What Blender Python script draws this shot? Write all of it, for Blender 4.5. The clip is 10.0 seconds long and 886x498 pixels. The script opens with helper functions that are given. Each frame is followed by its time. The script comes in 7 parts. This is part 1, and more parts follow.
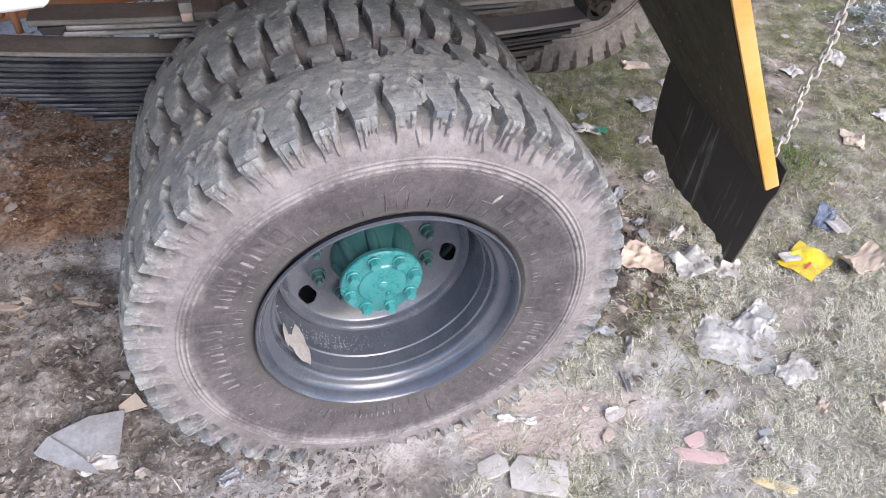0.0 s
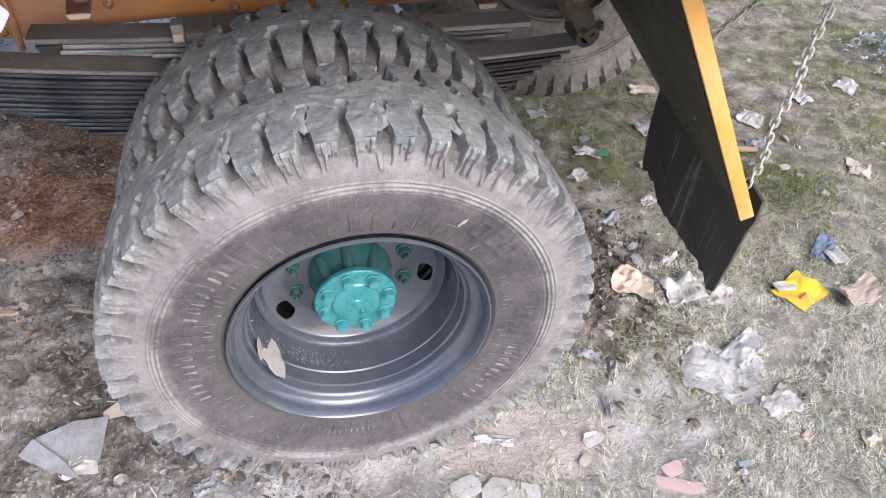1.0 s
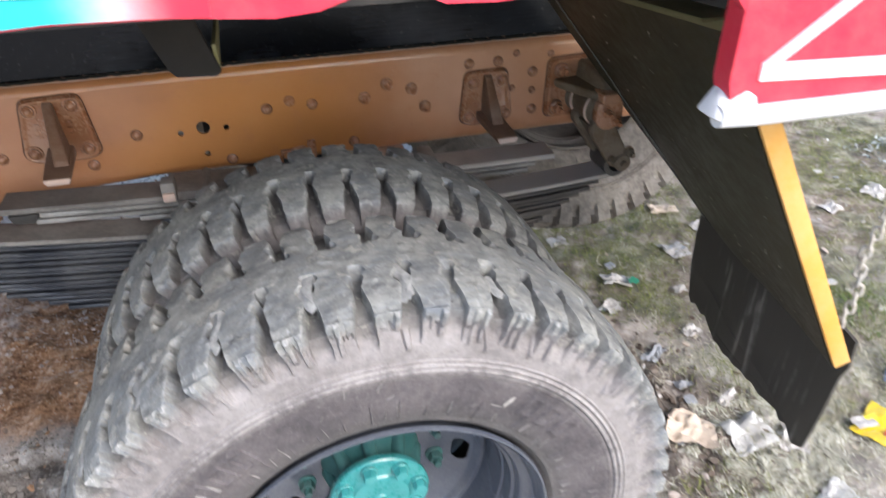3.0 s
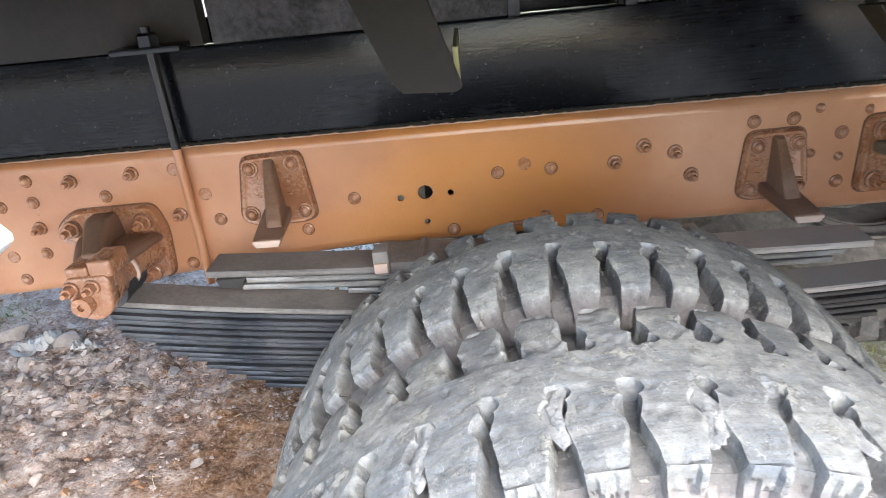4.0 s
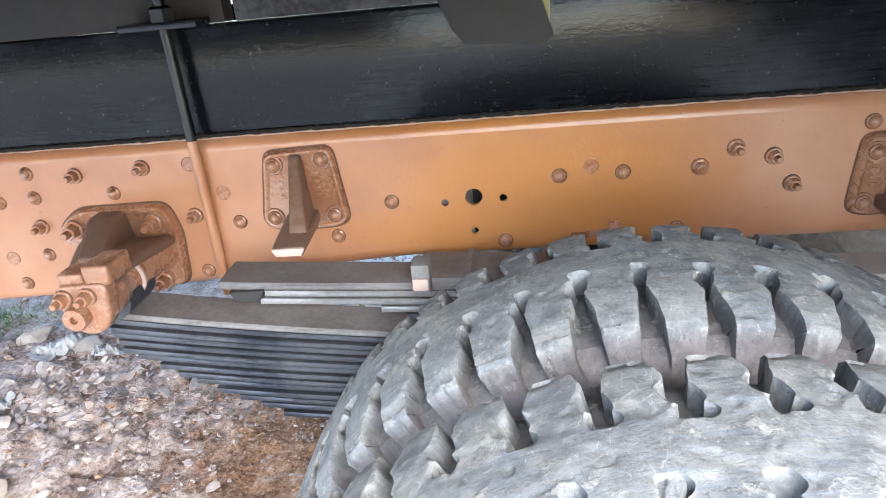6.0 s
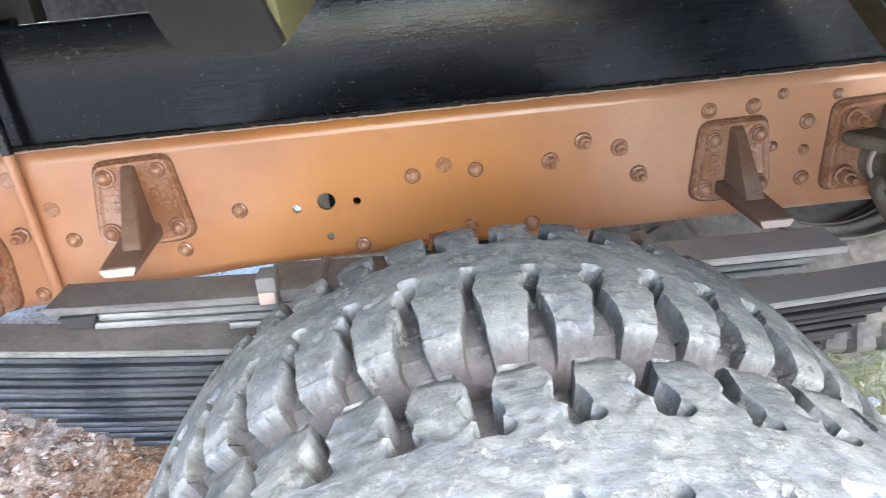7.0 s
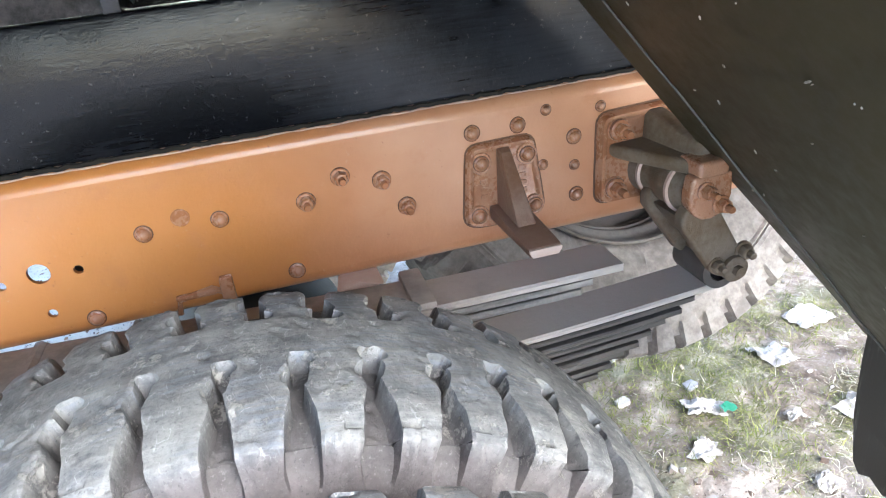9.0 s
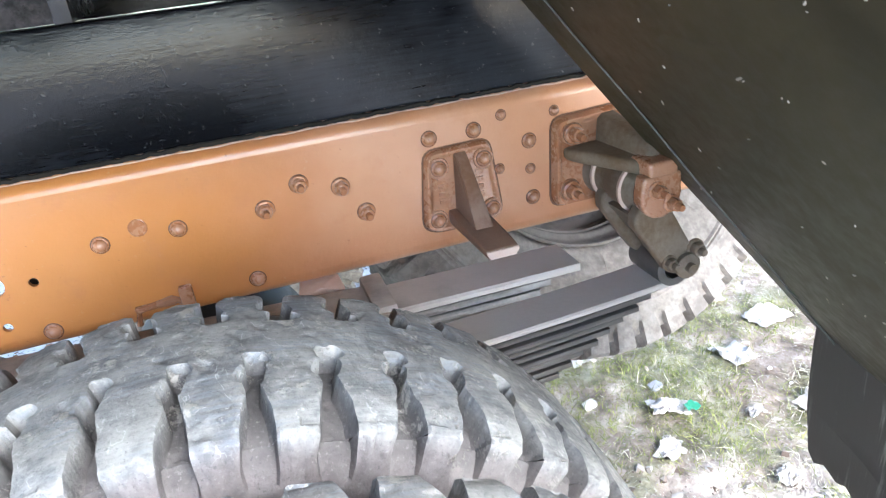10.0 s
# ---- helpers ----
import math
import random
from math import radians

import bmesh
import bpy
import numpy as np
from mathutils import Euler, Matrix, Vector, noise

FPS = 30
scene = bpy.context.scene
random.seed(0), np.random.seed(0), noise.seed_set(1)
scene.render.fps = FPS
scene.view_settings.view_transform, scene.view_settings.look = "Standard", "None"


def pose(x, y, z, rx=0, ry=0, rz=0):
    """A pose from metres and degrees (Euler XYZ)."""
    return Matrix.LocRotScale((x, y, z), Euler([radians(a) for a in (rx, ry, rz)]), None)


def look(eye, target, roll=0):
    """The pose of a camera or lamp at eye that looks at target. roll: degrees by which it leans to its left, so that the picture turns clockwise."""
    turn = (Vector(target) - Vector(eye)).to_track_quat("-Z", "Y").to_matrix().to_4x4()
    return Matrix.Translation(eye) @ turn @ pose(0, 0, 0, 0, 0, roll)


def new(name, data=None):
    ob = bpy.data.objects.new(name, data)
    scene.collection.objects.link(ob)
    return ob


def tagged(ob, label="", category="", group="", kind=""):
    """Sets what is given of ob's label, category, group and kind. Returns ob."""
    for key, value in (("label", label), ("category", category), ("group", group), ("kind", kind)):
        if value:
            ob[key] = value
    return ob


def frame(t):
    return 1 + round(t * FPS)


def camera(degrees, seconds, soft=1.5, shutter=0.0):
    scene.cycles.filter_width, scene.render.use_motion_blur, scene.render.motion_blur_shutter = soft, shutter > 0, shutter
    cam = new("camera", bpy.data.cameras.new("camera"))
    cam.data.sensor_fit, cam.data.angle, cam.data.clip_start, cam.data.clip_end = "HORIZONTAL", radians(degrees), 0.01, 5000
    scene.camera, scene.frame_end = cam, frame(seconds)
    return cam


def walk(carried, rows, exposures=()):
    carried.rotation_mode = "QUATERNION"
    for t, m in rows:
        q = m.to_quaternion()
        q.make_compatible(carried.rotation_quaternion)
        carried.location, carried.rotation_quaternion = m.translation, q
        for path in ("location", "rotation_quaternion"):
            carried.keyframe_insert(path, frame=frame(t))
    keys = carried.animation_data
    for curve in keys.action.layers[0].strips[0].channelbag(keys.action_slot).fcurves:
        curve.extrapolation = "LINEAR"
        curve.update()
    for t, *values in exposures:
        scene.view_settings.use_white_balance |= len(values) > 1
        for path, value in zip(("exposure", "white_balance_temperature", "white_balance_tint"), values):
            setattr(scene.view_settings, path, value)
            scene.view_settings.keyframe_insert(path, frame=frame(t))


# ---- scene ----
from mathutils.geometry import tessellate_polygon

cam = camera(65.9, 10.0, 0.8, 0.2)
PATH = [
    (0, (-0.226, -0.941, 1.626), (0.251, 0.42, 0.241), 3.7),
    (0.5, (-0.191, -0.96, 1.644), (0.244, 0.446, 0.29), 3.4),
    (1, (-0.118, -0.98, 1.658), (0.297, 0.43, 0.302), 3.4),
    (1.5, (-0.077, -0.983, 1.673), (0.343, 0.449, 0.341), 1.5),
    (2, (-0.056, -0.947, 1.642), (0.426, 0.512, 0.362), 1.9),
    (2.5, (-0.045, -0.917, 1.631), (0.426, 0.602, 0.419), -0.2),
    (3, (-0.1, -0.742, 1.582), (0.342, 0.882, 0.503), -0.9),
    (3.2, (-0.137, -0.663, 1.575), (0.22, 1.059, 0.622), -0.8),
    (4.3, (-0.14, -0.398, 1.398), (-0.311, 1.422, 0.588), -7.2),
    (4.5, (-0.172, -0.349, 1.403), (-0.318, 1.44, 0.521), -6.4),
    (5, (-0.17, -0.293, 1.348), (-0.448, 1.525, 0.56), -6.4),
    (6.3, (-0.173, -0.279, 1.36), (-0.343, 1.552, 0.574), -5.8),
    (6.5, (-0.151, -0.273, 1.361), (-0.277, 1.561, 0.574), -6.2),
    (7, (-0.075, -0.242, 1.352), (-0.038, 1.578, 0.525), -5.7),
    (7.5, (-0.008, -0.207, 1.381), (0.152, 1.597, 0.533), -6.6),
    (8, (0.059, -0.156, 1.364), (0.3, 1.551, 0.351), -7.3),
    (8.5, (0.104, -0.134, 1.356), (0.471, 1.588, 0.408), -6.3),
    (9, (0.12, -0.124, 1.359), (0.521, 1.628, 0.481), -6.6),
    (9.5, (0.119, -0.132, 1.367), (0.555, 1.663, 0.6), -5.4),
    (10, (0.13, -0.147, 1.35), (0.621, 1.595, 0.498), -6.8),
]
EXPOSURES = [(0.0, 1.4, 6400, 16), (2.6, 1.5, 6450, 14), (3.2, 1.78, 6400, 10), (4.3, 2.58, 6300, 9), (5.2, 2.66, 6350, 9), (6.3, 2.86, 5900, 8), (7.0, 2.95, 5900, 8), (8.0, 3.0, 5950, 9), (8.5, 2.9, 6050, 10), (9.0, 3.1, 6050, 10), (10.0, 3.33, 5900, 9)]
walk(cam, [(t, look(eye, target, roll)) for t, eye, target, roll in PATH], EXPOSURES)

# ---- world and light ----
world = bpy.data.worlds.new("world")
scene.world = world
world.use_nodes = True
wn = world.node_tree.nodes
sky = wn.new("ShaderNodeTexSky")
sky.sky_type = "NISHITA"
sky.sun_disc = False
sky.sun_elevation = radians(41)
sky.sun_rotation = radians(155)
sky.dust_density = 1.5
sky.air_density = 1.0
wn["Background"].inputs["Strength"].default_value = 0.15
world.node_tree.links.new(sky.outputs[0], wn["Background"].inputs["Color"])
sun_data = bpy.data.lights.new("sun", "SUN")
sun_data.energy = 1.3
sun_data.angle = radians(46)
sun_data.color = (1.0, 0.985, 0.965)
sun_lamp = new("sun", sun_data)
sun_lamp.matrix_world = look((3.0, -6.5, 6.3), (0, 0, 0))


# ---- materials ----
def ramp(nt, fac, stops):
    n = nt.nodes.new("ShaderNodeValToRGB")
    e = n.color_ramp.elements
    e[0].position, e[0].color = stops[0][0], (*stops[0][1], 1)
    e[1].position, e[1].color = stops[-1][0], (*stops[-1][1], 1)
    for p, c in stops[1:-1]:
        k = e.new(p)
        k.color = (*c, 1)
    nt.links.new(fac, n.inputs[0])
    return n.outputs[0]


def noise_tex(nt, vec, scale, detail=6.0, rough=0.6):
    n = nt.nodes.new("ShaderNodeTexNoise")
    n.inputs["Scale"].default_value = scale
    n.inputs["Detail"].default_value = detail
    n.inputs["Roughness"].default_value = rough
    nt.links.new(vec, n.inputs["Vector"])
    return n.outputs[0]


def mixc(nt, fac, a, b):
    n = nt.nodes.new("ShaderNodeMix")
    n.data_type = "RGBA"
    for sock, v in ((n.inputs[0], fac), (n.inputs[6], a), (n.inputs[7], b)):
        if hasattr(v, "is_output"):
            nt.links.new(v, sock)
        else:
            sock.default_value = v if isinstance(v, float) else (*v, 1)
    return n.outputs[2]


def maths(nt, op, a, b=0.0, c=0.0):
    n = nt.nodes.new("ShaderNodeMath")
    n.operation = op
    for k, v in enumerate((a, b, c)):
        if hasattr(v, "is_output"):
            nt.links.new(v, n.inputs[k])
        else:
            n.inputs[k].default_value = v
    return n.outputs[0]


def smooth(nt, v, lo, hi):
    n = nt.nodes.new("ShaderNodeMapRange")
    n.interpolation_type = "SMOOTHSTEP"
    n.inputs[1].default_value, n.inputs[2].default_value = lo, hi
    nt.links.new(v, n.inputs[0])
    return n.outputs[0]


def bump(nt, bsdf, height, strength, distance):
    n = nt.nodes.new("ShaderNodeBump")
    n.inputs["Strength"].default_value = strength
    n.inputs["Distance"].default_value = distance
    nt.links.new(height, n.inputs["Height"])
    nt.links.new(n.outputs[0], bsdf.inputs["Normal"])


def base_mat(name):
    m = bpy.data.materials.new(name)
    m.use_nodes = True
    nt = m.node_tree
    tc = nt.nodes.new("ShaderNodeTexCoord")
    return m, nt, nt.nodes["Principled BSDF"], tc.outputs["Object"]


def worn(name, col, dust, amount=0.4, rough=0.5, metal=0.0, coarse=6.0, fine=60.0, bumpy=0.3, dist=0.003, spread=0.14, coat=0.0):
    """Painted, cast or rubber surface with patches of dust at a coarse and a fine scale."""
    m, nt, b, co = base_mat(name)
    n1 = noise_tex(nt, co, coarse)
    n2 = noise_tex(nt, co, fine, 8.0, 0.65)
    s = maths(nt, "ADD", maths(nt, "MULTIPLY", n1, 0.6), maths(nt, "MULTIPLY", n2, 0.4))
    mask = maths(nt, "MULTIPLY", smooth(nt, s, 0.5 - spread, 0.5 + spread), amount)
    oi = nt.nodes.new("ShaderNodeObjectInfo")
    mask = maths(nt, "MULTIPLY", mask, maths(nt, "MULTIPLY_ADD", oi.outputs["Random"], 0.4, 0.8))
    nt.links.new(mixc(nt, mask, col, dust), b.inputs["Base Color"])
    nt.links.new(maths(nt, "MULTIPLY_ADD", mask, 0.4, rough), b.inputs["Roughness"])
    b.inputs["Metallic"].default_value = metal
    b.inputs["Coat Weight"].default_value = coat
    b.inputs["Coat Roughness"].default_value = 0.2
    bump(nt, b, maths(nt, "ADD", n2, maths(nt, "MULTIPLY", n1, 0.7)), bumpy, dist)
    return m


def towards_rear(m, dust):
    """Lays more road dust towards the truck's rear, with light from there painted in."""
    nt = m.node_tree
    b = nt.nodes["Principled BSDF"]
    sep = nt.nodes.new("ShaderNodeSeparateXYZ")
    tc = nt.nodes.new("ShaderNodeTexCoord")
    nt.links.new(tc.outputs["Object"], sep.inputs[0])
    n = noise_tex(nt, tc.outputs["Object"], 14.0, 5.0)
    mask = smooth(nt, maths(nt, "ADD", sep.outputs[0], maths(nt, "MULTIPLY_ADD", n, 0.5, -0.25)), 0.05, 0.45)
    old = b.inputs["Base Color"].links[0].from_socket
    nt.links.new(mixc(nt, maths(nt, "MULTIPLY", mask, 0.9), old, dust), b.inputs["Base Color"])
    return m


def rail_paint():
    m, nt, b, co = base_mat("orange frame paint")
    n1 = noise_tex(nt, co, 3.0, 4.0)
    n2 = noise_tex(nt, co, 90.0, 6.0, 0.7)
    n3 = noise_tex(nt, co, 17.0, 5.0)
    sep = nt.nodes.new("ShaderNodeSeparateXYZ")
    nt.links.new(co, sep.inputs[0])
    c = ramp(nt, n1, [(0.32, (0.375, 0.150, 0.064)), (0.5, (0.455, 0.202, 0.095)), (0.68, (0.515, 0.255, 0.134))])
    # golden reflected light over the middle stretch, painted into the colour
    far = maths(nt, "ABSOLUTE", maths(nt, "ADD", sep.outputs[0], maths(nt, "MULTIPLY_ADD", n1, 0.5, -0.07)))
    gold_light = maths(nt, "SUBTRACT", 1.0, smooth(nt, far, 0.04, 0.48))
    c = mixc(nt, maths(nt, "MULTIPLY", gold_light, 0.66), c, (0.53, 0.208, 0.036))
    c = mixc(nt, maths(nt, "MULTIPLY", smooth(nt, n3, 0.54, 0.70), 0.35), c, (0.42, 0.165, 0.065))
    c = mixc(nt, maths(nt, "MULTIPLY", smooth(nt, n2, 0.62, 0.75), 0.3), c, (0.52, 0.36, 0.26))
    c = mixc(nt, maths(nt, "MULTIPLY", smooth(nt, maths(nt, "SUBTRACT", 1.0, n2), 0.64, 0.72), 0.5), c, (0.22, 0.085, 0.04))
    nt.links.new(c, b.inputs["Base Color"])
    nt.links.new(maths(nt, "MULTIPLY_ADD", n3, 0.25, 0.26), b.inputs["Roughness"])
    b.inputs["Coat Weight"].default_value = 0.8
    b.inputs["Coat IOR"].default_value = 1.5
    b.inputs["Coat Roughness"].default_value = 0.22
    bump(nt, b, maths(nt, "ADD", n2, maths(nt, "MULTIPLY", n3, 1.5)), 0.28, 0.003)
    return m


def tyre_rubber(name, dusty, wall):
    """Black rubber: brown dust on the shoulder, grey scuffed tread, cleaner band beside the rim."""
    m, nt, b, co = base_mat(name)
    sep = nt.nodes.new("ShaderNodeSeparateXYZ")
    nt.links.new(co, sep.inputs[0])
    r = maths(nt, "SQRT", maths(nt, "ADD", maths(nt, "POWER", sep.outputs[0], 2.0), maths(nt, "POWER", sep.outputs[2], 2.0)))
    n1 = noise_tex(nt, co, 9.0, 6.0)
    n2 = noise_tex(nt, co, 70.0, 8.0, 0.7)
    st = nt.nodes.new("ShaderNodeMapping")
    st.inputs["Scale"].default_value = (15.0, 260.0, 15.0)
    nt.links.new(co, st.inputs["Vector"])
    n3 = noise_tex(nt, st.outputs[0], 1.0, 6.0, 0.7)
    both = maths(nt, "ADD", maths(nt, "MULTIPLY", n1, 0.55), maths(nt, "MULTIPLY", n2, 0.45))
    band = smooth(nt, maths(nt, "ADD", r, maths(nt, "MULTIPLY_ADD", both, 0.05, -0.025)), 0.395, 0.440)
    side = mixc(nt, smooth(nt, both, 0.34, 0.68), tuple(v * wall for v in (0.054, 0.047, 0.049)), tuple(v * wall for v in (0.128, 0.111, 0.110)))
    shoulder = mixc(nt, smooth(nt, both, 0.32, 0.66), tuple(v * wall for v in (0.145, 0.128, 0.122)), tuple(v * wall for v in (0.275, 0.25, 0.238)))
    c = mixc(nt, band, side, shoulder)
    for r0, k in ((0.4215, 0.55), (0.4310, 0.5), (0.4395, 0.15)):
        off = maths(nt, "ABSOLUTE", maths(nt, "SUBTRACT", r, r0))
        rub = maths(nt, "MULTIPLY", maths(nt, "SUBTRACT", 1.0, smooth(nt, off, 0.0012, 0.0036)), maths(nt, "MULTIPLY", smooth(nt, both, 0.42, 0.58), k))
        c = mixc(nt, rub, c, tuple(v * wall for v in (0.40, 0.37, 0.345)))
    top = smooth(nt, r, 0.494, 0.522)
    n4 = noise_tex(nt, co, 15.0, 5.0, 0.6)
    n5 = noise_tex(nt, co, 240.0, 4.0, 0.7)
    blot = maths(nt, "ADD", maths(nt, "MULTIPLY", n4, 0.46), maths(nt, "ADD", maths(nt, "MULTIPLY", n2, 0.32), maths(nt, "MULTIPLY", n3, 0.22)))
    tread = mixc(nt, smooth(nt, blot, 0.39, 0.61), tuple(v * dusty for v in (0.092, 0.093, 0.092)), tuple(v * dusty for v in (0.208, 0.204, 0.186)))
    # bluish rubbed streaks round the tread
    n6 = noise_tex(nt, co, 6.0, 4.0, 0.6)
    tread = mixc(nt, maths(nt, "MULTIPLY", maths(nt, "MULTIPLY", smooth(nt, n3, 0.46, 0.60), smooth(nt, n6, 0.44, 0.58)), 0.7), tread, tuple(v * dusty for v in (0.125, 0.137, 0.152)))
    # fine pale scratches
    sm = nt.nodes.new("ShaderNodeMapping")
    sm.inputs["Scale"].default_value = (30.0, 16.0, 30.0)
    sm.inputs["Rotation"].default_value = (0.4, 0.3, 0.5)
    nt.links.new(co, sm.inputs["Vector"])
    line = maths(nt, "ABSOLUTE", maths(nt, "SUBTRACT", noise_tex(nt, sm.outputs[0], 1.0, 3.0, 0.6), 0.5))
    scratch = maths(nt, "MULTIPLY", maths(nt, "SUBTRACT", 1.0, smooth(nt, line, 0.0, 0.010)), smooth(nt, n2, 0.45, 0.60))
    tread = mixc(nt, maths(nt, "MULTIPLY", scratch, 0.6), tread, tuple(v * dusty for v in (0.34, 0.34, 0.325)))
    c = mixc(nt, top, c, tread)
    # cleaner rubber down in the grooves, with their shade painted in as well
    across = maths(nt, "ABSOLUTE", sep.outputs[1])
    groove_shade = maths(nt, "MULTIPLY", maths(nt, "SUBTRACT", 1.0, smooth(nt, across, 0.120, 0.131)), maths(nt, "SUBTRACT", 1.0, smooth(nt, maths(nt, "ADD", r, maths(nt, "MULTIPLY_ADD", n1, 0.012, -0.006)), 0.510, 0.526)))
    c = mixc(nt, maths(nt, "MULTIPLY", groove_shade, 0.55), c, (0.082, 0.077, 0.070))
    mud = maths(nt, "MULTIPLY", smooth(nt, noise_tex(nt, co, 20.0, 9.0, 0.78), 0.56, 0.62), maths(nt, "MULTIPLY", smooth(nt, r, 0.465, 0.51), 0.60))
    c = mixc(nt, mud, c, (0.33 * dusty, 0.312 * dusty, 0.272 * dusty))
    c = mixc(nt, maths(nt, "MULTIPLY", smooth(nt, n5, 0.57, 0.70), 0.30), c, (0.36, 0.345, 0.325))
    c = mixc(nt, maths(nt, "MULTIPLY", smooth(nt, maths(nt, "SUBTRACT", 1.0, n5), 0.57, 0.70), 0.45), c, (0.05, 0.048, 0.05))
    geo = nt.nodes.new("ShaderNodeNewGeometry")
    worn_edge = maths(nt, "MULTIPLY", smooth(nt, geo.outputs["Pointiness"], 0.525, 0.60), maths(nt, "MULTIPLY", smooth(nt, r, 0.46, 0.50), smooth(nt, n2, 0.40, 0.60)))
    c = mixc(nt, maths(nt, "MULTIPLY", worn_edge, 0.6), c, (0.46, 0.445, 0.425))
    nt.links.new(c, b.inputs["Base Color"])
    b.inputs["Roughness"].default_value = 0.70
    b.inputs["Specular IOR Level"].default_value = 0.35
    rel = maths(nt, "ADD", maths(nt, "MULTIPLY", n2, 0.9), maths(nt, "MULTIPLY", n5, 0.4))
    rel = maths(nt, "ADD", rel, maths(nt, "MULTIPLY", mud, 0.9))
    bump(nt, b, maths(nt, "ADD", rel, maths(nt, "MULTIPLY", n3, 0.15)), 0.75, 0.0035)
    return m


def soil():
    m, nt, b, co = base_mat("dusty rubble soil")
    sep = nt.nodes.new("ShaderNodeSeparateXYZ")
    nt.links.new(co, sep.inputs[0])
    n1 = noise_tex(nt, co, 1.3, 5.0)
    n2 = noise_tex(nt, co, 9.0, 8.0, 0.65)
    n3 = noise_tex(nt, co, 70.0, 8.0, 0.7)
    grey = ramp(nt, n2, [(0.32, (0.24, 0.21, 0.185)), (0.5, (0.48, 0.445, 0.41)), (0.66, (0.68, 0.65, 0.61))])
    brown = ramp(nt, n2, [(0.32, (0.11, 0.08, 0.058)), (0.5, (0.25, 0.195, 0.15)), (0.66, (0.44, 0.375, 0.31))])
    c = mixc(nt, maths(nt, "MULTIPLY", smooth(nt, n1, 0.47, 0.64), 0.45), grey, brown)
    red = ramp(nt, maths(nt, "ADD", maths(nt, "MULTIPLY", n2, 0.45), maths(nt, "MULTIPLY", n3, 0.55)), [(0.39, (0.110, 0.052, 0.026)), (0.5, (0.325, 0.180, 0.100)), (0.61, (0.48, 0.315, 0.205))])
    wob = maths(nt, "MULTIPLY_ADD", n2, 0.7, -0.35)
    rm = maths(nt, "MULTIPLY", smooth(nt, maths(nt, "ADD", sep.outputs[1], maths(nt, "MULTIPLY", wob, 0.4)), 0.86, 1.02), smooth(nt, maths(nt, "ADD", maths(nt, "MULTIPLY", sep.outputs[0], -1.0), wob), -0.5, 0.3))
    rm = maths(nt, "MULTIPLY", rm, maths(nt, "SUBTRACT", 1.0, smooth(nt, maths(nt, "ADD", sep.outputs[1], wob), 2.2, 3.0)))
    c = mixc(nt, rm, c, red)
    # sunlit ground beyond the truck, its brightness painted in as a pale colour
    pale = maths(nt, "MULTIPLY", smooth(nt, maths(nt, "ADD", sep.outputs[1], wob), 1.85, 2.3), smooth(nt, maths(nt, "MULTIPLY", sep.outputs[0], -1.0), -0.2, 0.5))
    c = mixc(nt, pale, c, (0.86, 0.78, 0.66))
    # dark crumbly earth beside the front of the wheel
    ex = maths(nt, "DIVIDE", maths(nt, "ADD", sep.outputs[0], 0.95), 0.85)
    ey = maths(nt, "DIVIDE", maths(nt, "ADD", sep.outputs[1], -0.35), 0.50)
    ed = maths(nt, "ADD", maths(nt, "ADD", maths(nt, "MULTIPLY", ex, ex), maths(nt, "MULTIPLY", ey, ey)), maths(nt, "MULTIPLY", wob, 1.6))
    loam = ramp(nt, maths(nt, "ADD", maths(nt, "MULTIPLY", n2, 0.55), maths(nt, "MULTIPLY", n3, 0.45)), [(0.40, (0.060, 0.047, 0.039)), (0.5, (0.175, 0.150, 0.130)), (0.60, (0.36, 0.33, 0.30))])
    c = mixc(nt, maths(nt, "MULTIPLY", maths(nt, "SUBTRACT", 1.0, smooth(nt, ed, 0.6, 1.3)), 0.8), c, loam)
    # pale pinkish crust under the front of the body
    crust = ramp(nt, maths(nt, "ADD", maths(nt, "MULTIPLY", n2, 0.6), maths(nt, "MULTIPLY", n3, 0.4)), [(0.40, (0.16, 0.108, 0.084)), (0.5, (0.41, 0.318, 0.268)), (0.60, (0.62, 0.54, 0.49))])
    cm = maths(nt, "MULTIPLY", smooth(nt, maths(nt, "ADD", maths(nt, "MULTIPLY", sep.outputs[0], -1.0), wob), 0.92, 1.38), smooth(nt, maths(nt, "ADD", sep.outputs[1], maths(nt, "MULTIPLY", wob, 0.5)), 0.72, 0.95))
    c = mixc(nt, maths(nt, "MULTIPLY", cm, 0.9), c, crust)
    turf = ramp(nt, n2, [(0.34, (0.048, 0.040, 0.020)), (0.5, (0.145, 0.132, 0.058)), (0.66, (0.33, 0.30, 0.18))])
    bare = ramp(nt, n2, [(0.32, (0.08, 0.055, 0.038)), (0.5, (0.225, 0.168, 0.125)), (0.68, (0.45, 0.375, 0.31))])
    turf = mixc(nt, smooth(nt, noise_tex(nt, co, 3.4, 5.0, 0.65), 0.47, 0.56), turf, bare)
    tm = maths(nt, "MULTIPLY", smooth(nt, maths(nt, "ADD", sep.outputs[0], wob), 0.55, 0.95), smooth(nt, maths(nt, "ADD", maths(nt, "ADD", sep.outputs[1], maths(nt, "MULTIPLY", sep.outputs[0], -0.15)), wob), 0.35, 0.85))
    tm = maths(nt, "MAXIMUM", tm, maths(nt, "MULTIPLY", smooth(nt, maths(nt, "ADD", sep.outputs[0], maths(nt, "MULTIPLY", wob, 1.6)), 1.05, 1.55), 0.75))
    c = mixc(nt, maths(nt, "MULTIPLY", tm, 0.8), c, turf)
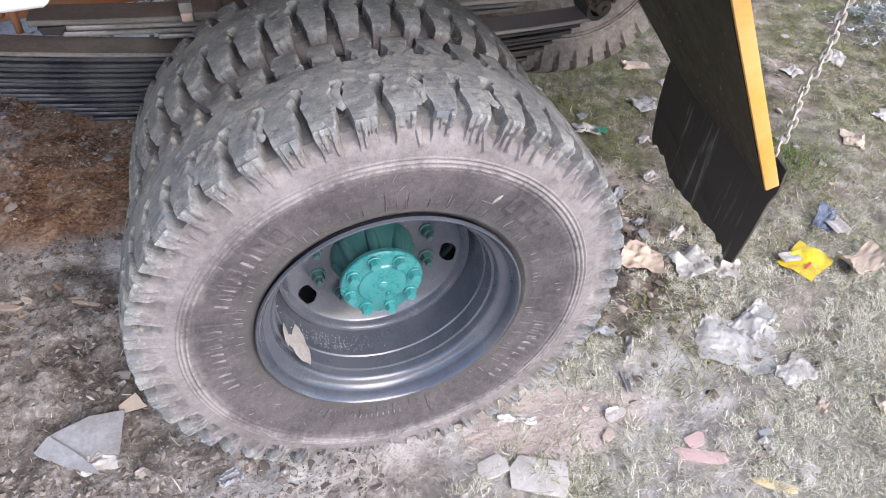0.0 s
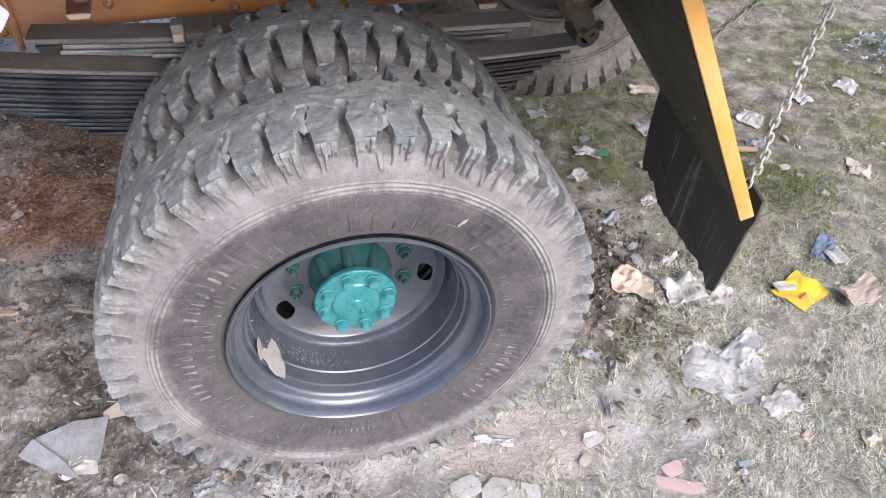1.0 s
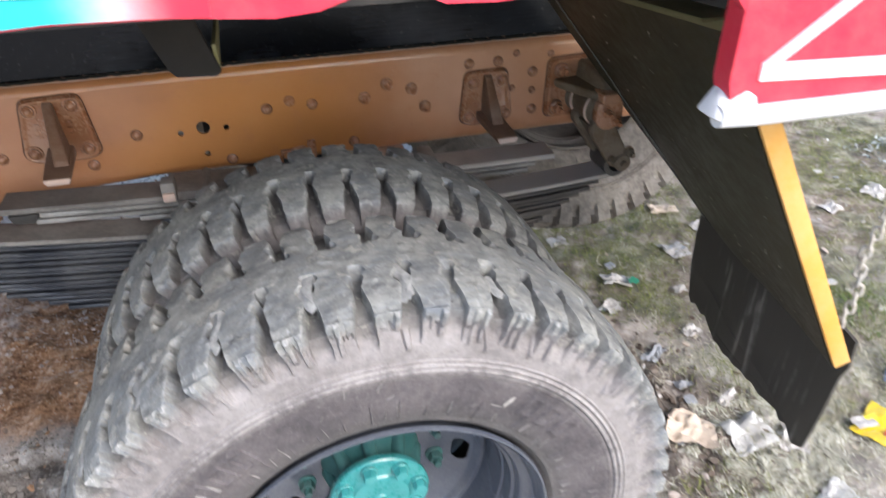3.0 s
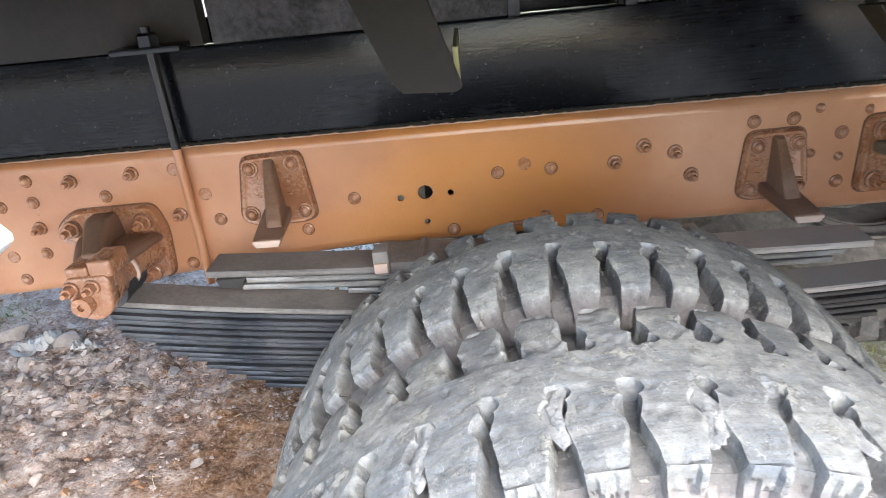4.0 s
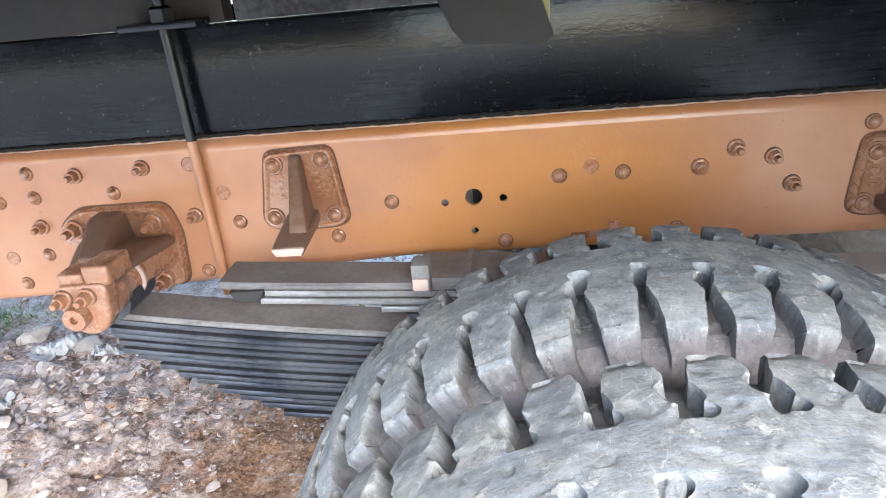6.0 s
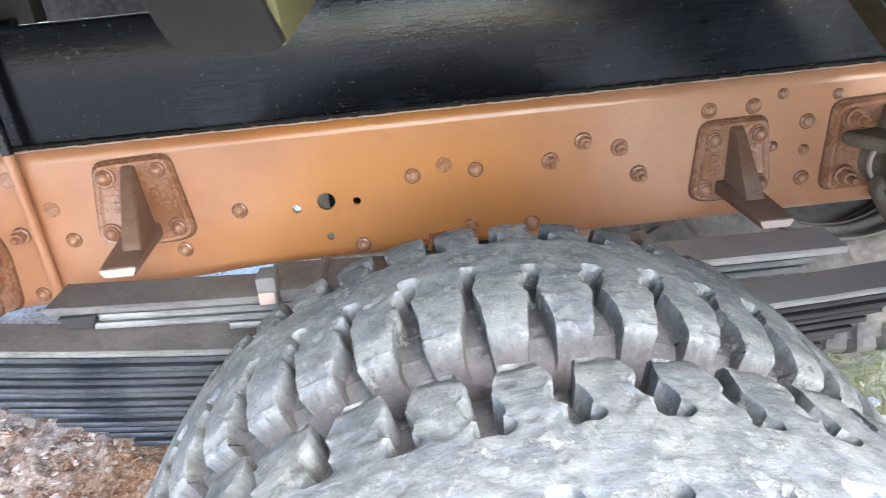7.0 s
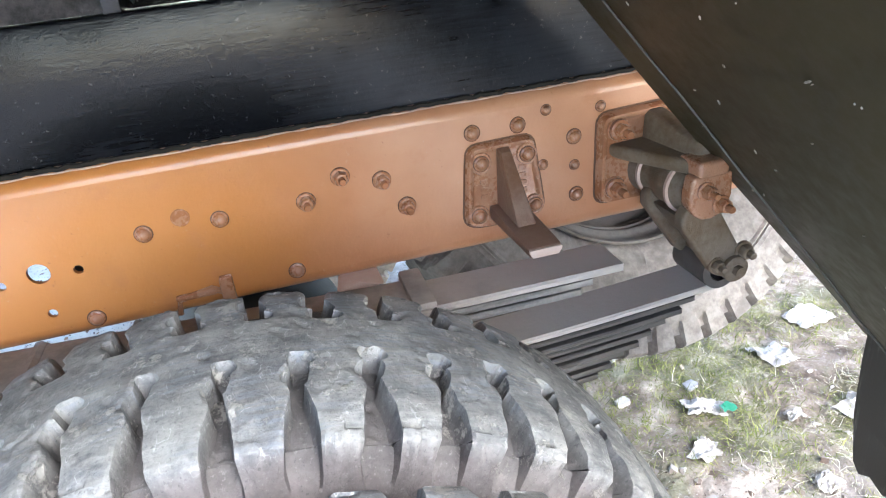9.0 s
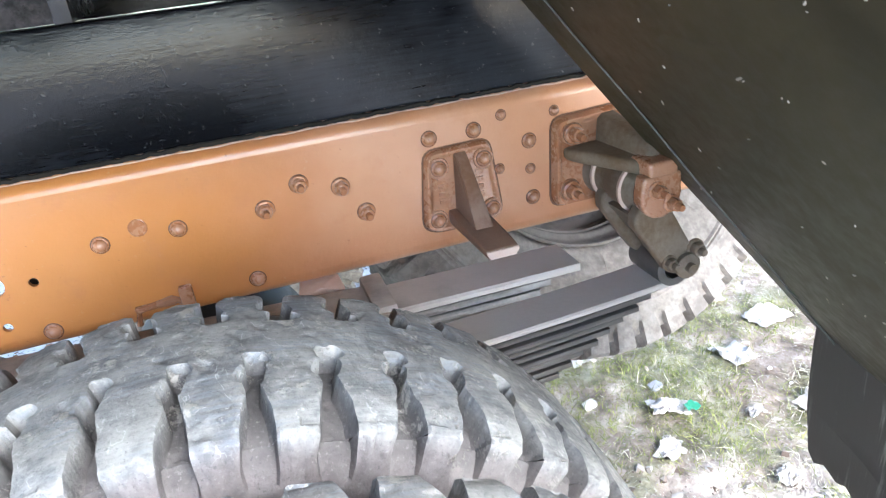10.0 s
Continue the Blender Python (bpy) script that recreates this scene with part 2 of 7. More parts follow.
    # trodden pinkish patch beside the wheel
    bx = maths(nt, "DIVIDE", maths(nt, "ADD", sep.outputs[0], -0.46), 0.30)
    by = maths(nt, "DIVIDE", maths(nt, "ADD", sep.outputs[1], 0.07), 0.125)
    bd = maths(nt, "ADD", maths(nt, "ADD", maths(nt, "MULTIPLY", bx, bx), maths(nt, "MULTIPLY", by, by)), maths(nt, "MULTIPLY", wob, 1.5))
    c = mixc(nt, maths(nt, "MULTIPLY", maths(nt, "SUBTRACT", 1.0, smooth(nt, bd, 0.5, 1.2)), 0.85), c, mixc(nt, n3, (0.50, 0.385, 0.325), (0.68, 0.575, 0.52)))
    # darker brown patch of soil behind the tyre
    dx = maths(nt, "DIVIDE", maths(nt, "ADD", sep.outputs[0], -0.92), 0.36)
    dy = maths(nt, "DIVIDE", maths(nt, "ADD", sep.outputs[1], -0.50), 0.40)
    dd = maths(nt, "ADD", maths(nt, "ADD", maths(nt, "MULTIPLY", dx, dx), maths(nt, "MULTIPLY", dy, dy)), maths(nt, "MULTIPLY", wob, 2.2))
    dark_patch = ramp(nt, n2, [(0.32, (0.06, 0.043, 0.033)), (0.5, (0.13, 0.10, 0.08)), (0.68, (0.28, 0.235, 0.195))])
    c = mixc(nt, maths(nt, "MULTIPLY", maths(nt, "SUBTRACT", 1.0, smooth(nt, dd, 0.5, 1.2)), 0.85), c, dark_patch)
    c = mixc(nt, maths(nt, "MULTIPLY", smooth(nt, n3, 0.55, 0.7), 0.5), c, (0.58, 0.55, 0.51))
    c = mixc(nt, maths(nt, "MULTIPLY", smooth(nt, maths(nt, "SUBTRACT", 1.0, n3), 0.56, 0.7), 0.6), c, (0.12, 0.09, 0.07))
    nt.links.new(c, b.inputs["Base Color"])
    b.inputs["Roughness"].default_value = 0.95
    b.inputs["Specular IOR Level"].default_value = 0.15
    bump(nt, b, maths(nt, "ADD", maths(nt, "MULTIPLY", n3, 0.5), n2), 0.9, 0.03)
    return m


def island_mat(name, stops, rough=0.9):
    """Many loose pieces, each with a tone of its own."""
    m, nt, b, co = base_mat(name)
    g = nt.nodes.new("ShaderNodeNewGeometry")
    n = noise_tex(nt, co, 60.0, 6.0)
    v = maths(nt, "ADD", maths(nt, "MULTIPLY", g.outputs["Random Per Island"], 0.8), maths(nt, "MULTIPLY", n, 0.25))
    nt.links.new(ramp(nt, v, stops), b.inputs["Base Color"])
    b.inputs["Roughness"].default_value = rough
    b.inputs["Specular IOR Level"].default_value = 0.2
    bump(nt, b, n, 0.4, 0.004)
    return m


def sill_paint():
    """Black gloss brushed on lengthwise: fine streaks, dusty patches with painted sheen, a slightly wavy sheet."""
    m, nt, b, co = base_mat("brushed black gloss paint")
    st = nt.nodes.new("ShaderNodeMapping")
    st.inputs["Scale"].default_value = (14.0, 200.0, 200.0)
    nt.links.new(co, st.inputs["Vector"])
    streak = noise_tex(nt, st.outputs[0], 1.0, 5.0, 0.65)
    big = noise_tex(nt, co, 2.6, 4.0)
    fine = noise_tex(nt, co, 120.0, 4.0, 0.7)
    # dust haze and soft grey sheen, both painted as paler patches
    dust = smooth(nt, maths(nt, "ADD", maths(nt, "MULTIPLY", big, 0.8), maths(nt, "MULTIPLY", streak, 0.2)), 0.47, 0.62)
    c = mixc(nt, dust, (0.005, 0.006, 0.008), (0.021, 0.024, 0.030))
    c = mixc(nt, maths(nt, "MULTIPLY", smooth(nt, fine, 0.63, 0.72), 0.7), c, (0.10, 0.10, 0.10))
    nt.links.new(c, b.inputs["Base Color"])
    nt.links.new(maths(nt, "MULTIPLY_ADD", big, 0.24, 0.03), b.inputs["Roughness"])
    b.inputs["Specular IOR Level"].default_value = 0.28
    bump(nt, b, maths(nt, "ADD", maths(nt, "MULTIPLY", streak, 0.15), maths(nt, "ADD", maths(nt, "MULTIPLY", big, 2.4), maths(nt, "MULTIPLY", fine, 0.35))), 0.28, 0.004)
    return m


def scuffed():
    """Black rubber sheet with long pale scuffs running down it."""
    m, nt, b, co = base_mat("scuffed black rubber")
    mp = nt.nodes.new("ShaderNodeMapping")
    mp.inputs["Scale"].default_value = (8.0, 42.0, 3.5)
    mp.inputs["Rotation"].default_value = (0.18, 0.0, 0.0)
    nt.links.new(co, mp.inputs["Vector"])
    n1 = noise_tex(nt, mp.outputs[0], 1.0, 5.0, 0.6)
    n2 = noise_tex(nt, co, 6.0, 5.0)
    n3 = noise_tex(nt, co, 150.0, 4.0, 0.7)
    c = mixc(nt, maths(nt, "MULTIPLY", smooth(nt, n1, 0.53, 0.68), smooth(nt, n2, 0.40, 0.56)), (0.068, 0.059, 0.049), (0.26, 0.24, 0.22))
    c = mixc(nt, maths(nt, "MULTIPLY", smooth(nt, n3, 0.64, 0.74), 0.5), c, (0.12, 0.11, 0.10))
    nt.links.new(c, b.inputs["Base Color"])
    b.inputs["Roughness"].default_value = 0.5
    bump(nt, b, maths(nt, "ADD", n1, maths(nt, "MULTIPLY", n3, 0.3)), 0.3, 0.003)
    return m


M_SILL = sill_paint()
M_BRACKET = worn("dull black bracket paint", (0.012, 0.010, 0.008), (0.026, 0.022, 0.017), 0.6, 0.9)
M_RAIL = rail_paint()
M_CAST = worn("orange painted casting", (0.34, 0.146, 0.068), (0.47, 0.272, 0.175), 0.50, 0.18, 0.1, 16.0, 150.0, 0.5, 0.003, 0.14, 0.9)
M_CASTDK = worn("dusty casting in brown paint", (0.17, 0.080, 0.042), (0.27, 0.178, 0.128), 0.7, 0.36, 0.0, 12.0, 110.0, 0.4, 0.003)
M_BOLT = worn("painted bolt heads", (0.33, 0.138, 0.062), (0.45, 0.24, 0.145), 0.45, 0.18, 0.0, 40.0, 200.0, 0.3, 0.001, 0.14, 0.9)
M_RAW = worn("bare worn steel edge", (0.50, 0.34, 0.26), (0.58, 0.48, 0.42), 0.5, 0.5)
M_BLACK = worn("glossy black body paint", (0.005, 0.006, 0.008), (0.014, 0.016, 0.021), 0.5, 0.13, 0.0, 5.0, 45.0, 0.35, 0.004, 0.2)
M_BLACKROUGH = worn("rough dull plate", (0.014, 0.014, 0.016), (0.15, 0.145, 0.15), 0.6, 0.3, 0.0, 12.0, 80.0, 0.8, 0.01)
M_DARK = worn("dark dusty underside", (0.022, 0.020, 0.018), (0.07, 0.06, 0.05), 0.5, 0.6)
M_LEAF = towards_rear(worn("dark spring steel with dust", (0.026, 0.030, 0.040), (0.115, 0.114, 0.116), 0.6, 0.30, 0.2, 9.0, 80.0, 0.35, 0.002), (0.115, 0.103, 0.092))
# rear dust tone lifted to carry light that the leaf tops lack
M_LEAFTOP = towards_rear(worn("dusty spring steel", (0.135, 0.121, 0.108), (0.27, 0.246, 0.222), 0.8, 0.6, 0.05, 8.0, 90.0, 0.35, 0.002), (0.54, 0.485, 0.425))
# brighter than the other leaves: sky sheen painted into the steel colour
M_HELPER = worn("rubbed helper spring steel", (0.20, 0.19, 0.18), (0.40, 0.375, 0.345), 0.7, 0.32, 0.3, 9.0, 80.0, 0.3, 0.002)
M_GUARD = worn("dark mudguard sheet", (0.021, 0.0185, 0.008), (0.056, 0.048, 0.021), 0.7, 0.42, 0.0, 3.0, 40.0, 0.15, 0.002)
M_ANGLE = worn("olive angle paint", (0.105, 0.098, 0.042), (0.17, 0.16, 0.09), 0.6, 0.4, 0.0, 8.0, 60.0, 0.3, 0.002)
M_FOLD = worn("rubbed guard edge", (0.055, 0.055, 0.048), (0.13, 0.13, 0.12), 0.7, 0.4)
M_FLAP = scuffed()
M_OLIVELIT = worn("olive paint", (0.16, 0.145, 0.055), (0.22, 0.20, 0.10), 0.5, 0.45)
M_YELLOW = worn("yellow orange paint", (0.62, 0.31, 0.055), (0.64, 0.42, 0.20), 0.5, 0.4, 0.0, 8.0, 60.0, 0.12, 0.002)
M_RIM = worn("black enamelled rim", (0.052, 0.058, 0.074), (0.17, 0.17, 0.175), 0.22, 0.17, 0.0, 7.0, 190.0, 0.06, 0.002, 0.12, 0.9)
M_TEAL = worn("teal paint", (0.013, 0.185, 0.180), (0.06, 0.27, 0.265), 0.6, 0.22, 0.0, 25.0, 160.0, 0.3, 0.002, 0.12, 0.9)
# darker teal: shade behind the flange is painted into the colour
M_TEALSHADE = worn("dusty teal casting", (0.010, 0.085, 0.080), (0.06, 0.13, 0.125), 0.6, 0.4, 0.0, 14.0, 110.0, 0.3, 0.002)
M_TEALDK = worn("thin teal overspray", (0.022, 0.105, 0.095), (0.05, 0.06, 0.06), 0.6, 0.4, 0.0, 16.0, 90.0, 0.3, 0.002)
M_WHITE = worn("white gloss paint", (0.70, 0.69, 0.68), (0.62, 0.58, 0.55), 0.3, 0.3)
M_RED = worn("red gloss paint", (0.62, 0.025, 0.055), (0.66, 0.12, 0.12), 0.4, 0.3)
M_AQUA = worn("turquoise gloss paint", (0.02, 0.50, 0.50), (0.10, 0.52, 0.52), 0.4, 0.3)
M_PURPLE = worn("violet blue paint", (0.13, 0.10, 0.36), (0.24, 0.18, 0.40), 0.4, 0.35)
M_CHAIN = worn("dusty galvanised chain", (0.56, 0.52, 0.46), (0.34, 0.27, 0.20), 0.5, 0.55, 0.1, 60.0, 200.0, 0.2, 0.001)
M_MUD = worn("dried pale mud", (0.33, 0.30, 0.262), (0.46, 0.425, 0.38), 0.8, 0.95, 0.0, 30.0, 120.0, 0.8, 0.006)
M_CAKE = worn("grey mud caked on the tread", (0.24, 0.24, 0.235), (0.37, 0.362, 0.345), 0.8, 0.9, 0.0, 40.0, 150.0, 0.9, 0.006)
M_TICK = worn("dusty moulded rubber marks", (0.135, 0.122, 0.115), (0.29, 0.27, 0.25), 0.8, 0.8, 0.0, 40.0, 150.0, 0.4, 0.002)
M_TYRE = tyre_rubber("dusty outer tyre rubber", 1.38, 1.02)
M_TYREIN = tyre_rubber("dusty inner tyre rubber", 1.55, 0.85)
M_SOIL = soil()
M_RUBBLE = island_mat("broken clods and chips", [(0.0, (0.11, 0.082, 0.062)), (0.3, (0.23, 0.19, 0.155)), (0.65, (0.36, 0.325, 0.29)), (1.0, (0.52, 0.49, 0.45))])
M_CLOD = island_mat("grey soil crumbs", [(0.0, (0.065, 0.050, 0.040)), (0.35, (0.15, 0.125, 0.105)), (0.75, (0.25, 0.22, 0.192)), (1.0, (0.38, 0.35, 0.315))])
M_DARKCLOD = island_mat("dark earth crumbs", [(0.0, (0.06, 0.042, 0.032)), (0.4, (0.12, 0.09, 0.07)), (0.8, (0.22, 0.18, 0.145)), (1.0, (0.42, 0.38, 0.33))])
M_EARTH = island_mat("broken earth crust", [(0.0, (0.19, 0.135, 0.105)), (0.35, (0.36, 0.28, 0.235)), (0.75, (0.47, 0.39, 0.34)), (1.0, (0.60, 0.53, 0.48))])
M_REDCLOD = island_mat("red brown clods", [(0.0, (0.16, 0.074, 0.036)), (0.5, (0.33, 0.18, 0.098)), (1.0, (0.46, 0.30, 0.195))])
M_DRYGRASS = island_mat("dry straw", [(0.0, (0.17, 0.135, 0.08)), (0.3, (0.38, 0.335, 0.235)), (0.7, (0.66, 0.61, 0.485)), (1.0, (0.32, 0.30, 0.165))])
M_MATTED = island_mat("matted grey green grass", [(0.0, (0.12, 0.112, 0.070)), (0.3, (0.32, 0.305, 0.215)), (0.65, (0.63, 0.605, 0.49)), (1.0, (0.82, 0.79, 0.70))])
M_TUFT = island_mat("fresh grass", [(0.0, (0.035, 0.075, 0.018)), (0.5, (0.09, 0.155, 0.040)), (1.0, (0.24, 0.28, 0.10))])
M_GRASS = island_mat("green grass", [(0.0, (0.055, 0.060, 0.016)), (0.5, (0.150, 0.172, 0.046)), (1.0, (0.36, 0.35, 0.13))])


# ---- mesh helpers ----
def to_mesh(name, bm, mat, smooth_angle=None):
    bmesh.ops.recalc_face_normals(bm, faces=bm.faces)
    me = bpy.data.meshes.new(name)
    bm.to_mesh(me)
    bm.free()
    for mm in (mat if isinstance(mat, (list, tuple)) else (mat,)):
        me.materials.append(mm)
    if smooth_angle:
        me.shade_smooth()
        me.set_sharp_from_angle(angle=radians(smooth_angle))
    return me


def part(name, bm, mat, parent=None, label="", at=None, angle=35):
    ob = new(name, to_mesh(name, bm, mat, angle))
    if at is not None:
        ob.matrix_basis = at
    if parent is not None:
        ob.parent = parent
    if label:
        ob["label"] = label
    return ob


def bevel(bm, w, seg=2):
    if w > 0:
        bmesh.ops.bevel(bm, geom=bm.edges[:], offset=w, segments=seg, profile=0.6, affect="EDGES", clamp_overlap=True)
    return bm


def box(x0, x1, y0, y1, z0, z1, w=0.0, bm=None):
    b = bmesh.new()
    bmesh.ops.create_cube(b, size=1.0, matrix=Matrix.LocRotScale(((x0 + x1) / 2, (y0 + y1) / 2, (z0 + z1) / 2), None, (x1 - x0, y1 - y0, z1 - z0)))
    bevel(b, w)
    return join(bm, b)


def join(bm, b):
    if bm is None:
        return b
    me = bpy.data.meshes.new("tmp")
    b.to_mesh(me)
    b.free()
    bm.from_mesh(me)
    bpy.data.meshes.remove(me)
    return bm


def hull(points, w=0.0, bm=None, seg=2):
    b = bmesh.new()
    for p in points:
        b.verts.new(p)
    res = bmesh.ops.convex_hull(b, input=b.verts[:])
    loose = [v for v in b.verts if not v.link_faces]
    bmesh.ops.delete(b, geom=loose, context="VERTS")
    bmesh.ops.dissolve_limit(b, angle_limit=radians(2), verts=b.verts[:], edges=b.edges[:])
    bevel(b, w, seg)
    return join(bm, b)


def lathe(profile, axis="y", seg=32, centre=(0, 0, 0), bm=None, closed=False, turn=0.0):
    """Turns (distance along the axis, radius) pairs round the axis."""
    b = bmesh.new()
    rings = []
    for d, r in profile:
        ring = []
        if r < 1e-5:
            p = (0, d, 0) if axis == "y" else (0, 0, d) if axis == "z" else (d, 0, 0)
            ring = [b.verts.new(Vector(p) + Vector(centre))]
        else:
            for i in range(seg):
                a = 2 * math.pi * i / seg + turn
                c, s_ = r * math.cos(a), r * math.sin(a)
                p = (c, d, s_) if axis == "y" else (c, s_, d) if axis == "z" else (d, c, s_)
                ring.append(b.verts.new(Vector(p) + Vector(centre)))
        rings.append(ring)
    pairs = list(zip(rings, rings[1:])) + ([(rings[-1], rings[0])] if closed else [])
    for A, B in pairs:
        for i in range(seg):
            j = (i + 1) % seg
            if len(A) == 1 and len(B) == 1:
                continue
            if len(A) == 1:
                b.faces.new((A[0], B[i], B[j]))
            elif len(B) == 1:
                b.faces.new((A[i], A[j], B[0]))
            else:
                b.faces.new((A[i], A[j], B[j], B[i]))
    return join(bm, b)


def tube(points, r, seg=8, bm=None, cyclic=False):
    b = bmesh.new()
    pts = [Vector(p) for p in points]
    n = len(pts)
    rings = []
    for i, p in enumerate(pts):
        a = pts[(i - 1) % n] if cyclic or i > 0 else p
        c = pts[(i + 1) % n] if cyclic or i < n - 1 else p
        t = (c - a).normalized()
        u = t.orthogonal().normalized() if not rings else (rings[-1][1] - t * rings[-1][1].dot(t)).normalized()
        v = t.cross(u)
        rings.append(([b.verts.new(p + (u * math.cos(2 * math.pi * k / seg) + v * math.sin(2 * math.pi * k / seg)) * r) for k in range(seg)], u))
    for i in range(n if cyclic else n - 1):
        A, B = rings[i][0], rings[(i + 1) % n][0]
        for k in range(seg):
            b.faces.new((A[k], A[(k + 1) % seg], B[(k + 1) % seg], B[k]))
    if not cyclic:
        b.faces.new(rings[0][0])
        b.faces.new(rings[-1][0])
    return join(bm, b)


def plate_xz(outline, holes, y0, y1):
    """A plate in an upright plane: outline and round holes (x, z, r), from y0 to y1."""
    loops = [[Vector((x, z, 0)) for x, z in outline]]
    for hx, hz, hr in holes:
        loops.append([Vector((hx + hr * math.cos(-a * math.pi / 10), hz + hr * math.sin(-a * math.pi / 10), 0)) for a in range(20)])
    flat = [p for l in loops for p in l]
    tris = tessellate_polygon(loops)
    b = bmesh.new()
    fr = [b.verts.new((p.x, y0, p.y)) for p in flat]
    bk = [b.verts.new((p.x, y1, p.y)) for p in flat]
    for t3 in tris:
        b.faces.new([fr[i] for i in t3])
        b.faces.new([bk[i] for i in reversed(t3)])
    k = 0
    for l in loops:
        for i in range(len(l)):
            i0, i1 = k + i, k + (i + 1) % len(l)
            b.faces.new((fr[i0], fr[i1], bk[i1], bk[i0]))
        k += len(l)
    return b


def rounded(x0, x1, z0, z1, r, n=4):
    pts = []
    for cx, cz, a0 in ((x1 - r, z1 - r, 0), (x0 + r, z1 - r, 90), (x0 + r, z0 + r, 180), (x1 - r, z0 + r, 270)):
        for k in range(n + 1):
            a = radians(a0 + 90 * k / n)
            pts.append((cx + r * math.cos(a), cz + r * math.sin(a)))
    return pts


def fillet(poly, r, n=4):
    """A polygon (x, z) with its corners rounded."""
    P = [Vector(p) for p in poly]
    out = []
    for i, v in enumerate(P):
        a, c = P[i - 1] - v, P[(i + 1) % len(P)] - v
        p0, p1 = v + a.normalized() * min(r, a.length * 0.45), v + c.normalized() * min(r, c.length * 0.45)
        for k in range(n + 1):
            t = k / n
            out.append(p0 * (1 - t) ** 2 + v * 2 * t * (1 - t) + p1 * t * t)
    return out


def inset(pts, d):
    """Moves a rounded outline inwards by d (outwards if d is negative)."""
    n = len(pts)
    area = sum(pts[i].cross(pts[(i + 1) % n]) for i in range(n))
    sg = 1 if area > 0 else -1
    res = []
    for i in range(n):
        t = (pts[(i + 1) % n] - pts[i - 1]).normalized()
        res.append(pts[i] + Vector((-t.y, t.x)) * sg * d)
    return res


def cast_plate(outline, yb, depth, lip=0.006, drop=0.004, r=0.016):
    """A casting's foot: rounded outline, soft outer edge, a raised border and a sunken middle, facing -y."""
    pts = fillet(outline, r)
    b = bmesh.new()
    rings = []
    for off, y in ((-0.003, yb + 0.0005), (-0.0012, yb - depth * 0.45), (0.0, yb - depth * 0.75), (0.002, yb - depth), (lip, yb - depth), (lip + 0.003, yb - depth + drop * 0.7), (lip + 0.006, yb - depth + drop)):
        rings.append([b.verts.new((p.x, y, p.y)) for p in inset(pts, off)])
    n = len(pts)
    for A, B in zip(rings, rings[1:]):
        for i in range(n):
            b.faces.new((A[i], A[(i + 1) % n], B[(i + 1) % n], B[i]))
    b.faces.new(rings[-1])
    b.faces.new(rings[0][::-1])
    return b


def grid_mesh(name, V, nu, nv, mat, wrap=False):
    """A mesh from a grid of places (nu rows of nv), closed round the rows if wrap."""
    i = np.arange(nu if wrap else nu - 1)[:, None]
    j = np.arange(nv - 1)[None, :]
    i2 = (i + 1) % nu
    F = np.stack([i * nv + j, i * nv + j + 1, i2 * nv + j + 1, i2 * nv + j], axis=-1).reshape(-1, 4)
    me = bpy.data.meshes.new(name)
    me.vertices.add(len(V))
    me.vertices.foreach_set("co", V.astype(np.float32).ravel())
    me.loops.add(len(F) * 4)
    me.loops.foreach_set("vertex_index", F.astype(np.int32).ravel())
    me.polygons.add(len(F))
    me.polygons.foreach_set("loop_start", np.arange(0, len(F) * 4, 4, dtype=np.int32))
    me.materials.append(mat)
    me.update(calc_edges=True)
    me.validate()
    me.shade_smooth()
    return me


def sines(u, v, seed, n=24, lo=1.0, hi=8.0):
    """Smooth wandering values from a sum of waves."""
    rs = np.random.RandomState(seed)
    out = np.zeros(np.broadcast(u, v).shape)
    for k in range(n):
        f = lo * (hi / lo) ** (k / (n - 1))
        a = rs.uniform(0, 2 * np.pi)
        out = out + np.sin(f * (u * np.cos(a) + v * np.sin(a)) * 2 * np.pi + rs.uniform(0, 6.28)) * (lo / f) ** 0.6
    return out / 3.0


# ---- ground ----
def worley(x, y, cell, seed):
    """Distance to the nearest of scattered points, and a value of that point's own."""
    gx, gy = x / cell, y / cell
    ix, iy = np.floor(gx), np.floor(gy)
    best, val = np.full(x.shape, 9.0), np.zeros(x.shape)
    for dx in (-1, 0, 1):
        for dy in (-1, 0, 1):
            cx, cy = ix + dx, iy + dy
            h1 = np.modf(np.abs(np.sin(cx * 127.1 + cy * 311.7 + seed) * 43758.5453))[0]
            h2 = np.modf(np.abs(np.sin(cx * 269.5 + cy * 183.3 + seed * 2.0) * 43758.5453))[0]
            d = np.hypot(cx + h1 - gx, cy + h2 - gy)
            near = d < best
            best = np.where(near, d, best)
            val = np.where(near, np.modf(h1 * 7.31 + h2 * 3.17)[0], val)
    return best, val


def bump_at(x, y, cx, cy, rx, ry):
    return np.exp(-(((x - cx) / rx) ** 2 + ((y - cy) / ry) ** 2))


def crumbly(x, y):
    """How broken up the soil is: most beside and behind the wheel, least where it is trodden flat."""
    m = 0.22 + 0.95 * bump_at(x, y, -0.95, 0.36, 0.75, 0.42) + 0.9 * bump_at(x, y, 0.92, 0.50, 0.32, 0.36) + 0.25 * bump_at(x, y, -0.9, 1.35, 0.7, 0.4) + 1.2 * bump_at(x, y, -1.65, 1.55, 0.75, 0.6)
    m = m  - 0.25 * bump_at(x, y, 0.45, -0.08, 0.35, 0.18)
    return np.clip(m + 0.22 * sines(x, y, 81, 16, 0.8, 4.0), 0.05, 1.5)


